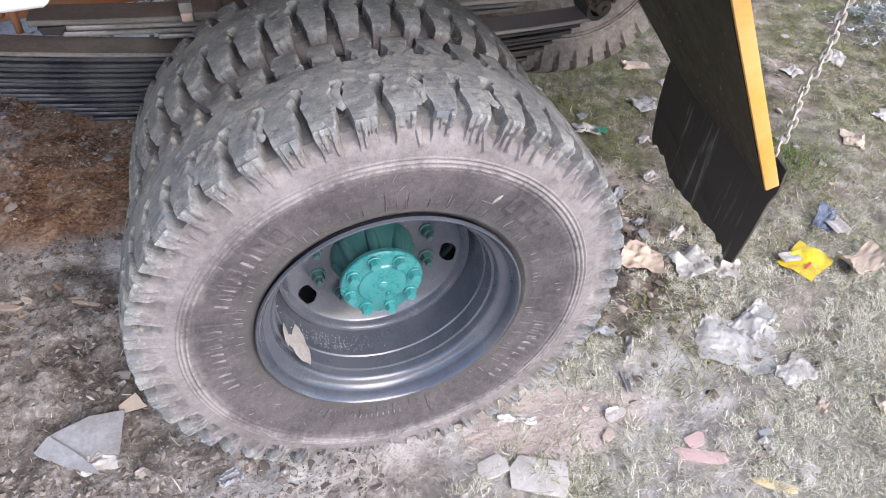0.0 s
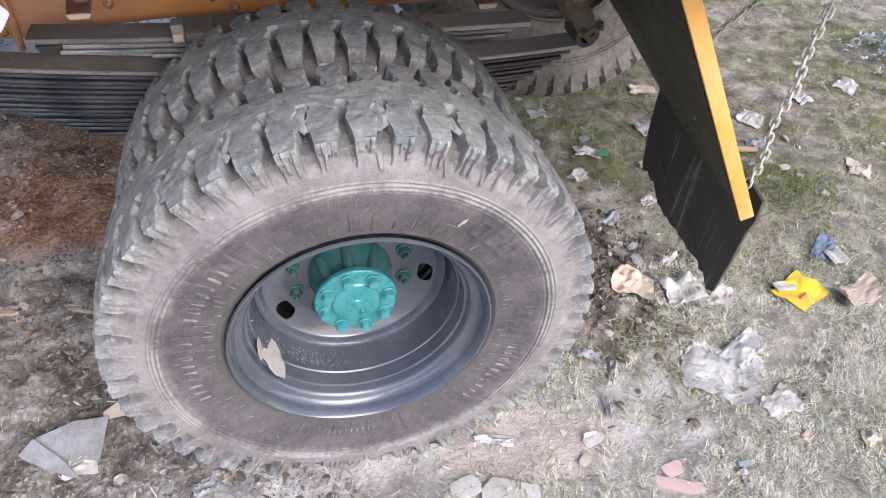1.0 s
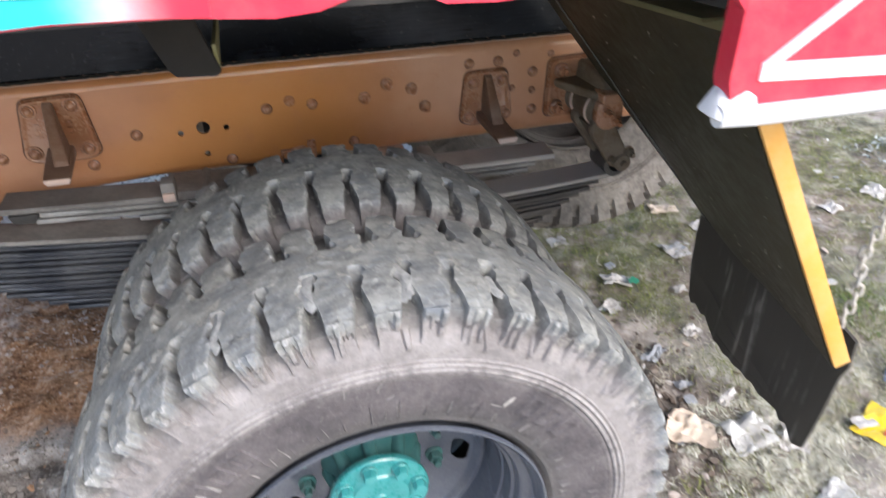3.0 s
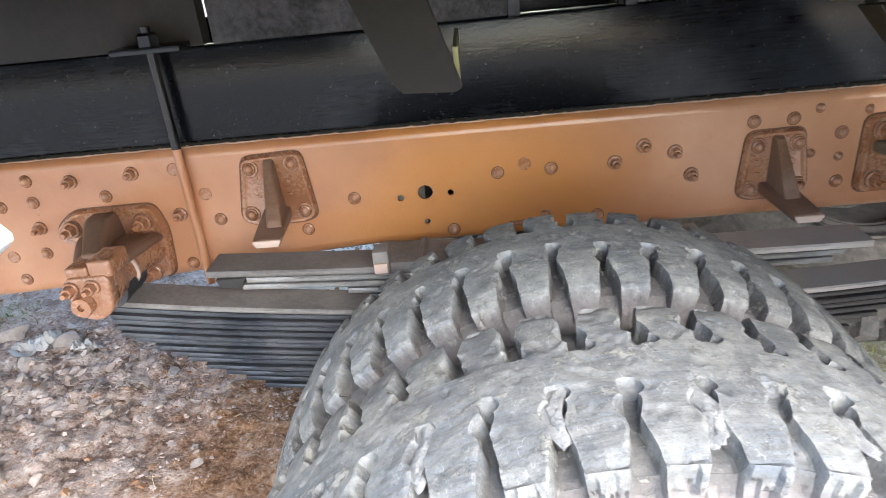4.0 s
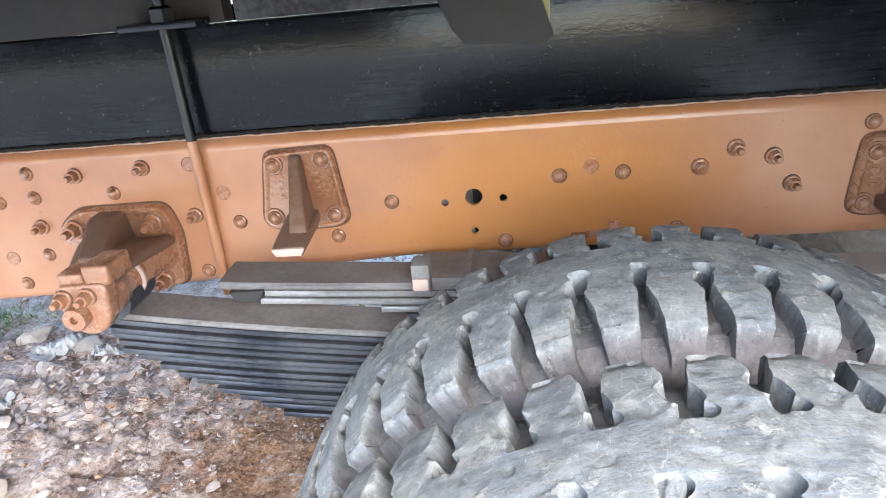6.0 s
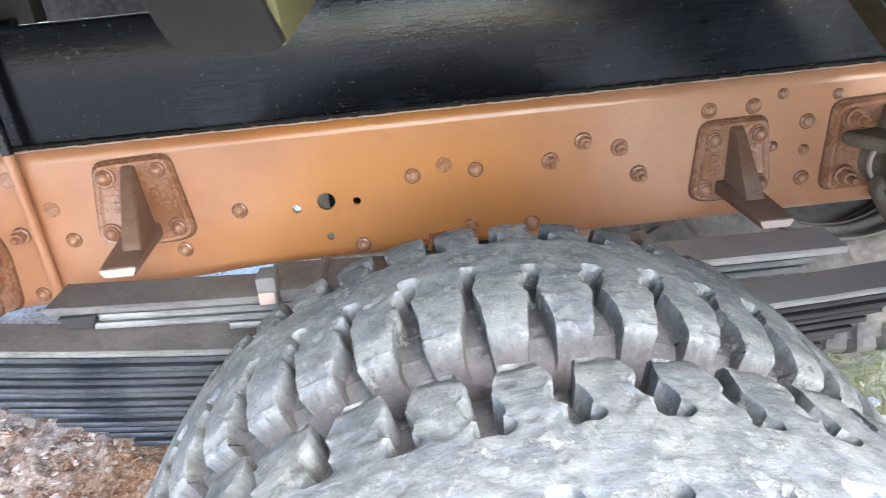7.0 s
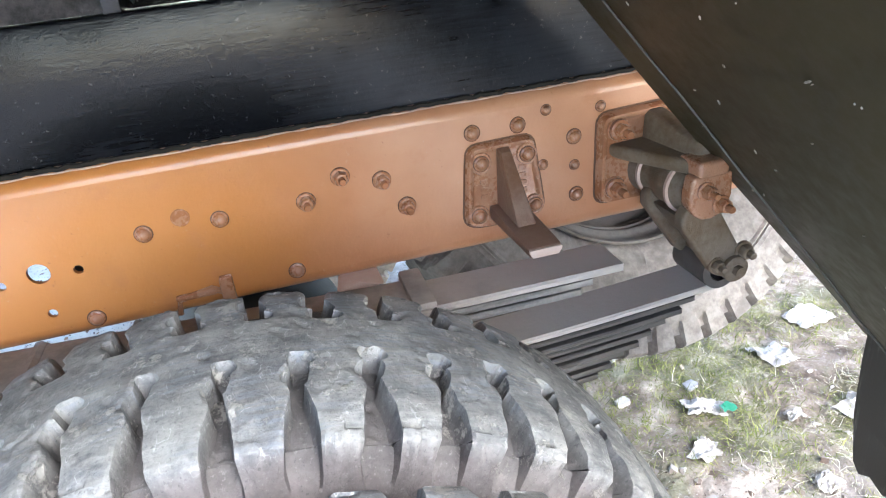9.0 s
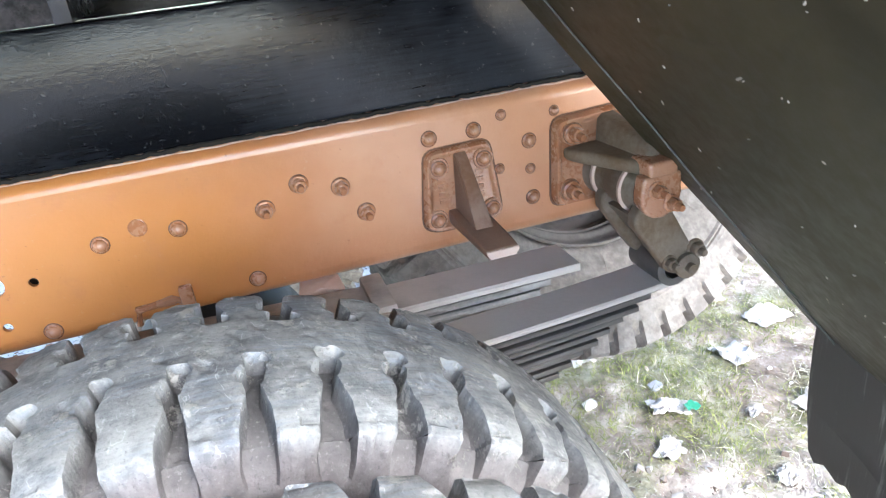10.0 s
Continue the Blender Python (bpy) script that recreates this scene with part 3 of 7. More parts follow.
def soil_height(x, y):
    """The soil falls gently to the truck's rear; clods of three sizes stand on it."""
    xs = np.clip(x, -6, 6)
    z = -0.040 * xs - 0.006
    z = z + 0.010 * sines(x, y, 3, 20, 0.35, 2.5) + 0.0045 * sines(x, y, 5, 24, 3.0, 11.0)
    z = z + 0.022 * bump_at(x, y, -1.0, 2.0, 0.7, 0.6)
    wx, wy = x + 0.014 * sines(x, y, 83, 12, 6.0, 20.0), y + 0.014 * sines(x, y, 84, 12, 6.0, 20.0)
    m = crumbly(x, y)
    for cell, amp, sd in ((0.085, 0.020, 1.7), (0.042, 0.016, 5.3), (0.024, 0.0095, 9.1)):
        d, v = worley(wx, wy, cell, sd)
        z = z + m * amp * np.clip(1.15 - 1.9 * d * d, -0.3, 1) * np.clip(v * 1.6 - 0.35, 0.05, 1)
    return z


GX, GY = np.arange(-3.4, 4.61, 0.012), np.arange(-1.7, 4.81, 0.012)
GZ = soil_height(*np.meshgrid(GX, GY, indexing="ij"))


def ground_z(x, y):
    """Height of the soil at a place."""
    x, y = np.asarray(x, float), np.asarray(y, float)
    fx = np.clip((x - GX[0]) / 0.012, 0, len(GX) - 1.001)
    fy = np.clip((y - GY[0]) / 0.012, 0, len(GY) - 1.001)
    i, j = fx.astype(int), fy.astype(int)
    u, v = fx - i, fy - j
    return (GZ[i, j] * (1 - u) + GZ[i + 1, j] * u) * (1 - v) + (GZ[i, j + 1] * (1 - u) + GZ[i + 1, j + 1] * u) * v


def build_ground():
    fx = np.concatenate([-np.geomspace(400, 3.4, 24), np.linspace(-3.3, -2.3, 60), np.linspace(-2.29, 2.4, 470), np.linspace(2.42, 4.4, 90), np.geomspace(4.5, 400, 24)])
    fy = np.concatenate([-np.geomspace(400, 1.6, 24), np.linspace(-1.5, -0.62, 40), np.linspace(-0.61, 2.3, 300), np.linspace(2.32, 4.6, 80), np.geomspace(4.7, 400, 24)])
    X, Y = np.meshgrid(fx, fy, indexing="ij")
    inside = (X > -3.35) & (X < 4.45) & (Y > -1.55) & (Y < 4.65)
    Z = np.where(inside, ground_z(X, Y), -0.040 * np.clip(X, -6, 6) - 0.006)
    V = np.stack([X.ravel(), Y.ravel(), Z.ravel()], axis=1)
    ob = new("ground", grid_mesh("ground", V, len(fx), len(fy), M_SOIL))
    return tagged(ob, "dusty grey and reddish soil with rubble and dry grass", "ground", kind="structure")


build_ground()


# ---- truck ----
truck = new("truck")
tagged(truck, "parked lorry with orange chassis, twin rear tyres and painted body", "truck")

AX_Z = 0.486
RAIL_Y = 0.868


# ---- wheels ----
def tyre_mesh(name, mat, seed, starts, gw, wear, depth, cols=24, fin_h=0.0055, top=0.541, hw=0.127, torn=0.0, petal=0.3, thin=1):
    """A lug tyre round the y axis: carcass, 49 tread lugs a side with wavy grooves, shoulder fins, raised rings and marks."""
    lugs = 49
    sp = np.array([(-0.104, 0.286), (-0.117, 0.298), (-0.125, 0.322), (-0.131, 0.360), (-0.137, 0.400), (-0.140, 0.430), (-0.139, 0.460), (-0.135, 0.490), (-0.132, 0.515), (-0.003 - hw, top - 0.012)])
    d = np.r_[0, np.cumsum(np.hypot(*np.diff(sp, axis=0).T))]
    dr = np.interp([0.400, 0.448], sp[:, 1], d)
    tt = np.r_[np.linspace(0, dr[0], 26)[:-1], np.linspace(dr[0], dr[1], 28)[:-1], np.linspace(dr[1], d[-1], 38)]
    left = np.stack([np.interp(tt, d, sp[:, 0]), np.interp(tt, d, sp[:, 1])], 1)
    vy = np.linspace(-hw, hw, 80)
    tread = np.stack([vy, top - 0.0065 * (vy / hw) ** 2 - 0.003 * (np.abs(vy) / hw) ** 10], 1)
    right = left[::-3] * np.array([-1, 1])
    prof = np.concatenate([left[::thin], tread[::thin], right[::thin]])
    left, tread, right = left[::thin], tread[::thin], right[::thin]
    npf, nth = len(prof), lugs * cols
    col = np.arange(nth)
    C, PY = np.meshgrid(col, prof[:, 0], indexing="ij")
    PR = np.broadcast_to(prof[:, 1], C.shape).copy()
    K = np.broadcast_to(np.r_[np.zeros(len(left)), np.ones(len(tread)), 2 * np.ones(len(right))], C.shape)
    rs = np.random.RandomState(seed)
    pitch = 2 * np.pi / lugs
    a = np.abs(PY) / hw
    down = np.clip((PR - 0.466) / 0.028, 0, 1)
    H = np.zeros(C.shape)
    TH = np.zeros(C.shape)
    CUT = np.zeros(C.shape)
    LOW = np.full(C.shape, top)
    edge = 0.486 + 0.5 * rs.uniform(0.0, 0.032, nth)[C] + 0.5 * rs.uniform(0.0, 0.032, nth // 3)[C // 3 % (nth // 3)]
    for sgn, shift, rib in ((-1, 0.0, starts[0]), (1, 0.5, starts[1])):
        on = np.sign(PY) == sgn
        f = C / cols + shift + 0.5
        lug = np.floor(f).astype(int) % lugs
        u = f - np.floor(f) - 0.5
        au = np.abs(u)
        jit = rs.uniform(0.8, 1.15, lugs)[lug]
        start = rib + rs.uniform(-0.04, 0.05, lugs)[lug]
        b1 = np.exp(-((a - start - 0.09) / 0.075) ** 2)
        b2 = np.exp(-((a - start - 0.33) / 0.10) ** 2)
        bulb = np.zeros(C.shape)
        for off, rad in ((0.075, 0.080), (0.27, 0.105)):
            bulb = np.maximum(bulb, np.sqrt(np.clip(1 - ((a - start - off) / rad) ** 2, 0, 1)))
        half = gw * (1.25 if sgn > 0 else 1.0) * jit * (0.60 + 0.38 * bulb + 0.42 * np.clip((a - start - 0.5) / 0.18, 0, 1)) / (pitch * 0.53)
        lobe = np.where(K == 1, 0.35 * np.clip((a - 0.84) / 0.16, 0, 1) ** 2, 0.35 + 0.65 * np.clip((0.520 - PR) / 0.036, 0, 1) ** 1.6)
        half = half + petal * (0.40 - half) * lobe
        half = np.clip(half, 0.05, 0.42)
        g = np.where(au < 0.16, au / 0.16 * half * 0.84, np.where(au < 0.21, half * (0.84 + (au - 0.16) / 0.05 * 0.16), half + (au - 0.21) / 0.29 * (0.5 - half)))
        bl = np.clip((a - 0.01) / 0.05, 0, 1) * np.where(K == 1, 1.0, np.clip((PR - 0.462) / 0.03, 0, 1))
        wav = (-0.060 * b1 + 0.055 * b2 + 0.07 * (a - 0.6)) * bl
        p = np.sign(u) * ((1 - bl) * au + bl * g) + wav
        TH = np.where(on, (np.floor(f) - shift + p) * pitch, TH)
        cut = np.clip((0.21 - au) / 0.05, 0, 1) * np.clip((a - start) / 0.025, 0, 1)
        fill = rs.choice([1.0, 1.0, 1.0, 0.85, wear], lugs)[lug]
        dep = depth * fill * np.where(K == 1, 1.0, down * (0.6 + 0.4 * np.clip((PR - 0.49) / 0.03, 0, 1)))
        H = np.where(on & (PR > 0.466), H - dep * cut, H)
        CUT = np.where(on, cut, CUT)
        LOW = np.where(on, top - 0.0095 - depth * fill, LOW)
        land = np.clip((au - 0.20) / 0.03, 0, 1)
        # heel and toe wear: each lug stands higher at one end
        sl = np.where(u > 0, u, u + 1)
        H = np.where(on & (K == 1), H + (0.0062 if torn > 0.002 else 0.0036) * (0.5 - sl) * np.clip((a - start) / 0.10, 0, 1) * land, H)
        chip = np.clip((a - 0.88) / 0.12, 0, 1) * rs.uniform(0.0, 0.006, lugs)[lug]
        H = np.where(on & (K == 1), H - chip * land, H)
        # ragged lower skirt of each lug, standing out over the fins
        H = np.where(on & (K == 0), H + torn * land * np.clip((PR - edge) / 0.004, 0, 1), H)
    # shoulder fins, four to a lug
    cell = (C // 6) % (nth // 6)
    low = 0.452 + rs.uniform(0.0, 0.050, nth // 6)[cell]
    tall = rs.choice([0.0, 0.4, 0.7, 1.0, 1.1], nth // 6)[cell]
    wave = np.array([0.0, 1.0, 1.0, 1.0, 0.05, 0.0])[C % 6]
    H = np.where((PR > 0.446) & (PR < top - 0.013) & (K != 1), H + fin_h * tall * wave * np.clip((PR - low) / 0.010, 0, 1), H)
    # raised rings, ticks and letter-like marks on the wall
    for r0, wd, h in ((0.4215, 0.0042, 0.0042), (0.4310, 0.0034, 0.0034), (0.4395, 0.0030, 0.0026), (0.306, 0.004, 0.0022), (0.412, 0.004, 0.0012)):
        H = np.where(K != 1, H + h * np.clip(1.6 * (1 - np.abs(PR - r0) / wd), 0, 1), H)
    ticks = nth // 24
    tc = (C // 24) % ticks
    tick = (C % 24 == 5) * (PR > 0.318) * (PR < 0.318 + 0.024 * rs.uniform(0.3, 1.8, ticks)[tc])
    H = np.where(K == 0, H + 0.0022 * tick, H)
    deg = np.degrees(TH)
    for a0, a1 in ((118, 150), (160, 184), (318, 342), (30, 50)):
        u = (deg - a0) / (a1 - a0)
        cells = max(3, int((a1 - a0) / 6.0))
        cu = u * cells - np.floor(u * cells)
        inside = (u > 0) & (u < 1) & (PR > 0.350) & (PR < 0.398)
        outer = (cu > 0.12) & (cu < 0.86)
        inner = (cu > 0.32) & (cu < 0.66) & (PR > 0.361) & (PR < 0.387)
        H = np.where((K == 0) & inside & outer & ~inner, H + 0.0028, H)
    for ac in (351, 285):
        du = np.hypot((deg - ac) * 0.0062, PR - 0.366)
        H = np.where((K == 0) & (du < 0.028), H + 0.0022 * np.clip((0.028 - du) / 0.003, 0, 1), H)
    rough = sines(TH * 0.53, PY, seed + 1, 34, 14.0, 75.0)
    H = H + np.where(PR > 0.50, 0.00055 * rough - 0.0030 * np.clip(rough - 0.85, 0, 1), 0.0004 * sines(TH * 0.4, PR, seed + 2, 20, 6.0, 40.0))
    ny, nr = np.gradient(prof[:, 1]), -np.gradient(prof[:, 0])
    ln = np.hypot(ny, nr)
    Yv = PY + H * np.where(K == 1, 0, -(ny / ln)[None, :])
    Rv = PR + H * np.where(K == 1, 1, -(nr / ln)[None, :])
    # the groove runs out through the shoulder, its end drawn in a little
    sg = np.sign(PY)
    pull = 1 - 0.065 * CUT * np.clip((a - 0.78) / 0.22, 0, 1)
    Yv = np.where(K == 1, Yv * pull, np.where(PR > 0.462, sg * np.maximum(np.abs(Yv), hw * (1 - 0.065 * CUT) + 0.0004 + 0.03 * np.clip(top - 0.012 - PR, 0, 1)), Yv))
    Rv = np.where(K != 1, Rv + CUT * (np.minimum(Rv, LOW) - Rv), Rv)
    V = np.stack([(Rv * np.cos(TH)).ravel(), Yv.ravel(), (Rv * np.sin(TH)).ravel()], 1)
    me = grid_mesh(name, V, nth, npf, mat, wrap=True)
    me.set_sharp_from_angle(angle=radians(36))
    return me


def hex_bolt(r, h, washer=0.0):
    """A hexagon head pointing to -y."""
    b = lathe([(0.0, r * 1.0), (-h * 0.85, r * 1.0), (-h, r * 0.86), (-h, 0)], seg=6)
    if washer:
        lathe([(0.001, washer), (-h * 0.22, washer), (-h * 0.26, washer * 0.92), (-h * 0.26, 0)], seg=16, bm=b)
    return b


def stud_bolt(r, h):
    """A nut on a washer with the thread end standing out."""
    b = hex_bolt(r, h, r * 1.28)
    lathe([(-h * 0.9, r * 0.52), (-h * 1.55, r * 0.52), (-h * 1.65, r * 0.42), (-h * 1.65, 0)], seg=10, bm=b)
    return b


def dome_rivet(r, h):
    return lathe([(0.001, r * 1.08), (-h * 0.22, r * 1.02), (-h * 0.30, r * 0.86), (-h * 0.62, r * 0.76), (-h * 0.92, r * 0.42), (-h, 0)], seg=18)


ME_TEALBOLT = to_mesh("bolt", hex_bolt(0.0132, 0.021, 0.0162), M_TEAL, 30)
ME_WHEELNUT = to_mesh("wheel_nut", stud_bolt(0.015, 0.022), M_TEALDK, 30)


def rim_bm():
    """The outer rim: flange, bead seat, deep barrel and dished disc with slots left open."""
    prof = [(-0.004, 0.287), (-0.012, 0.2925), (-0.018, 0.2905), (-0.0185, 0.287), (-0.014, 0.283), (0.006, 0.279), (0.018, 0.2745), (0.023, 0.268), (0.025, 0.260), (0.029, 0.2555), (0.036, 0.253), (0.05, 0.2515), (0.052, 0.246), (0.085, 0.243), (0.088, 0.2395), (0.150, 0.237), (0.165, 0.232)]
    b = lathe(prof, seg=96)
    lathe([(0.165, 0.232), (0.172, 0.236), (0.235, 0.25), (0.235, 0.262), (0.04, 0.272), (0.02, 0.2815), (-0.002, 0.2855), (-0.004, 0.287)], seg=96, bm=b)
    return b


def disc_bm():
    """Dished disc with four rounded slots, between the barrel and the hub."""
    rings = [(0.214, 0.2335), (0.206, 0.227), (0.206, 0.219), (0.214, 0.213), (0.222, 0.210)]
    rings += [(0.222 + 0.027 * ((0.210 - r) / 0.05) ** 0.8, r) for r in np.linspace(0.2075, 0.160, 20)] + [(0.254, 0.150), (0.256, 0.13), (0.256, 0.10)]
    b = bmesh.new()
    seg = 360

    def slot(a, r):
        best = None
        for mid in (64, 136, 208, 352):
            da = radians((a - mid + 180) % 360 - 180) * 0.186
            dx, dr = abs(da) - 0.012, r - 0.186
            d = math.hypot(max(0.0, dx), dr) - 0.0165
            if best is None or d < best[0]:
                best = (d, da, dx, dr)
        return best
    vs = []
    for d, r in rings:
        row = []
        for i in range(seg):
            a, q = i * 360 / seg, r
            e, da, dx, dr = slot(a, r)
            if abs(e) < 0.0022:
                ln = max(1e-5, math.hypot(max(0.0, dx), dr))
                a -= math.degrees(e * max(0.0, dx) / ln * (1 if da > 0 else -1) / 0.186)
                q -= e * dr / ln
            row.append(b.verts.new((q * math.cos(radians(a)), d - 0.048, q * math.sin(radians(a)))))
        vs.append(row)
    for k in range(len(rings) - 1):
        rm = (rings[k][1] + rings[k + 1][1]) / 2
        for i in range(seg):
            if slot((i + 0.5) * 360 / seg, rm)[0] > 0:
                b.faces.new((vs[k][i], vs[k][(i + 1) % seg], vs[k + 1][(i + 1) % seg], vs[k + 1][i]))
    return b


def build_wheel(y, kind, seed):
    outer = kind == "outer"
    w = part("wheel", rim_bm(), M_RIM, truck, "black enamelled steel rim", pose(0, y - 0.11, AX_Z))
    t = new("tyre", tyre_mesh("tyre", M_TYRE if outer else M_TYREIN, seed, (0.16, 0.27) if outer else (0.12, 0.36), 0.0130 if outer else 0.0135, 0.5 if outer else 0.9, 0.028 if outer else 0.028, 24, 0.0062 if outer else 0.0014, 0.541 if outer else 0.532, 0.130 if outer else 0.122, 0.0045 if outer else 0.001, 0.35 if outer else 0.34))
    t.matrix_basis = pose(0, 0.11, 0, 0, -3.14 if outer else -6.24, 0)
    t.parent = w
    t["label"] = "worn lug tyre caked with grey dust"
    part("disc", disc_bm(), M_RIM, w)
    return w


w1 = build_wheel(0.115, "outer", 11)
build_wheel(0.452, "inner", 23)
# hub in teal paint
hub = part("hub", lathe([(0.30, 0.106), (0.235, 0.106), (0.190, 0.092), (0.165, 0.074), (0.15, 0.070), (0.122, 0.068)], seg=64), M_TEALSHADE, truck, "teal painted axle hub with ring of bolts", pose(0, -0.002, AX_Z))
flange = part("flange", lathe([(0.128, 0.06), (0.1265, 0.090), (0.124, 0.0945), (0.119, 0.0962), (0.111, 0.0962), (0.1075, 0.0935), (0.1065, 0.089), (0.1063, 0.060), (0.1045, 0.0565), (0.1010, 0.0545), (0.0995, 0.051), (0.0992, 0.030), (0.0990, 0.013), (0.0975, 0.0115), (0.0965, 0.0100), (0.0965, 0.0)], seg=72), M_TEAL, hub, "glossy teal end flange")
for k in range(8):
    a = 2 * math.pi * (k + 0.30) / 8
    o = new("bolt", ME_TEALBOLT)
    o.matrix_basis = pose(0.0765 * math.cos(a), 0.106, 0.0765 * math.sin(a), 0, 20 * k, 0)
    o.parent = flange
part("grease_nipple", lathe([(0.0985, 0.0062), (0.094, 0.0062), (0.093, 0.004), (0.088, 0.0035), (0.087, 0)], seg=10, centre=(0.012, 0, -0.026)), M_TEAL, flange)
ME_FIN = to_mesh("fin", hull([(0.060, 0.128, -0.014), (0.060, 0.128, 0.014), (0.060, 0.20, -0.016), (0.060, 0.20, 0.016), (0.078, 0.128, -0.010), (0.078, 0.128, 0.010), (0.083, 0.128, 0.0), (0.098, 0.20, -0.012), (0.098, 0.20, 0.012), (0.104, 0.20, 0.0)], 0.004), M_TEALSHADE, 50)
for k in range(8):
    a = 2 * math.pi * (k + 0.12) / 8
    o = new("fin", ME_FIN)
    o.matrix_basis = pose(0, 0, 0, 0, -math.degrees(a), 0)
    o.parent = hub
for k in range(10):
    a = 2 * math.pi * (k + 0.5) / 10
    o = new("wheel_nut", ME_WHEELNUT)
    o.matrix_basis = pose(0.140 * math.cos(a), 0.208, 0.140 * math.sin(a), 0, 13 * k, 0)
    o.parent = w1


# dry dirt lying in the barrel, and a pale flake on the tyre wall
def barrel_dirt(th, y, ln, wd, seed, label, r=0.238, parent=None):
    b = bmesh.new()
    bmesh.ops.create_icosphere(b, subdivisions=3, radius=1.0)
    for v in b.verts:
        n3 = noise.noise(v.co * 1.9 + Vector((seed * 2.7, 1, 0)))
        v.co = Vector((v.co.x * wd * (1 + 0.35 * n3), v.co.y * ln * (1 + 0.3 * n3), v.co.z * 0.002))
        v.co.z -= v.co.x * v.co.x / (2 * r)
    a = radians(th)
    part("dirt_patch", b, M_MUD, parent or w1, label, pose(r * math.cos(a), y, r * math.sin(a), 0, -90 - th, 0), 60)


barrel_dirt(212, 0.080, 0.050, 0.048, 1, "pale dried mud stuck in the rim")
barrel_dirt(196, 0.06, 0.03, 0.016, 2, "pale dried mud stuck in the rim")


def barrel_crumbs():
    """Loose crumbs of soil along the bottom of the barrel."""
    rs = np.random.RandomState(19)
    b = bmesh.new()
    for k in range(230):
        a, y, q = radians(rs.normal(238, 15)), rs.uniform(0.100, 0.148), rs.uniform(0.0005, 0.0015)
        bmesh.ops.create_icosphere(b, subdivisions=1, radius=q, matrix=Matrix.Translation((0.2375 * math.cos(a), y, 0.2375 * math.sin(a))))
    return b


tagged(part("soil_crumbs", barrel_crumbs(), M_CAKE, w1, "soil crumbs lying in the rim"), kind="stuff")


def wall_ticks():
    """Fine pale dusty ribs and scratches on the outer tyre wall."""
    rs = np.random.RandomState(5)
    b = bmesh.new()
    for k in range(150):
        if k < 96:
            th, r0, ln, tilt = 360 * k / 96 + rs.normal(0, 0.5), rs.uniform(0.312, 0.325), rs.uniform(0.008, 0.034), rs.normal(0, 6)
        else:
            th, r0, ln, tilt = rs.uniform(0, 360), rs.uniform(0.33, 0.405), rs.uniform(0.006, 0.022), rs.normal(0, 35)
        if rs.uniform() < 0.55:
            continue
        rm = r0 + ln / 2
        yy = float(np.interp(rm, [0.298, 0.322, 0.36, 0.40, 0.43], [-0.117, -0.125, -0.131, -0.137, -0.140])) - 0.0005
        m = pose(rm * math.cos(radians(th)), yy, rm * math.sin(radians(th)), 0, -th + tilt, 0) @ Matrix.Diagonal((ln, 0.0022, rs.uniform(0.0006, 0.0012), 1))
        bmesh.ops.create_cube(b, size=1.0, matrix=m)
    return b


tagged(part("wall_ribs", wall_ticks(), M_TICK, w1, "fine dusty ribs on the tyre wall", pose(0, 0.11, 0)), kind="stuff")


part("mud_flake", hull([(-0.016, 0, -0.001), (-0.008, 0, 0.004), (0.010, 0, 0.003), (0.017, 0, 0.0), (0.004, 0, -0.004), (-0.008, -0.002, 0.0), (0.008, -0.002, 0.0)]), M_MUD, w1, "pale mud flake", pose(0.37 * math.cos(radians(56.8)), -0.0235, 0.37 * math.sin(radians(56.8)), 0, -40, 0))


def wall_marks():
    """Raised strokes of the moulded lettering round the tyre wall, as plain bars."""
    rs = np.random.RandomState(12)
    b = bmesh.new()

    def bar(r0, t0, r1, t1, wd):
        p, q = Vector((r0 * math.cos(t0), 0, r0 * math.sin(t0))), Vector((r1 * math.cos(t1), 0, r1 * math.sin(t1)))
        rm = ((p + q) / 2).length
        yy = float(np.interp(rm, [0.322, 0.36, 0.40, 0.43], [-0.125, -0.131, -0.137, -0.140])) - 0.0006
        d = q - p
        m = Matrix.Translation((p + q) / 2 + Vector((0, yy, 0))) @ d.to_track_quat("X", "Y").to_matrix().to_4x4() @ Matrix.Diagonal((d.length, wd, 0.0022, 1))
        bmesh.ops.create_cube(b, size=1.0, matrix=m)
    for a0, n, rl, rh, step in ((196, 9, 0.356, 0.384, -3.6), (156, 7, 0.356, 0.384, -3.6), (343, 10, 0.356, 0.384, -3.4), (272, 9, 0.338, 0.350, -2.4)):
        for k in range(n):
            t0 = radians(a0 + step * k)
            bar(rl, t0, rh, t0, 0.0050 if rh - rl > 0.02 else 0.003)
    return b


tagged(part("moulded_lettering", wall_marks(), M_TICK, w1, "raised moulded strokes on the tyre wall", pose(0, 0.11, 0)), kind="stuff")


# far wheels of the other side and the axle between them
def far_wheel(y):
    w = part("wheel", rim_bm(), M_RIM, truck, "black enamelled steel rim", pose(0, y, AX_Z, 0, 0, 180))
    t = new("tyre", ME_PLAINTYRE)
    t.matrix_basis = pose(0, 0.11, 0)
    t.parent = w
    part("disc", disc_bm(), M_RIM, w)


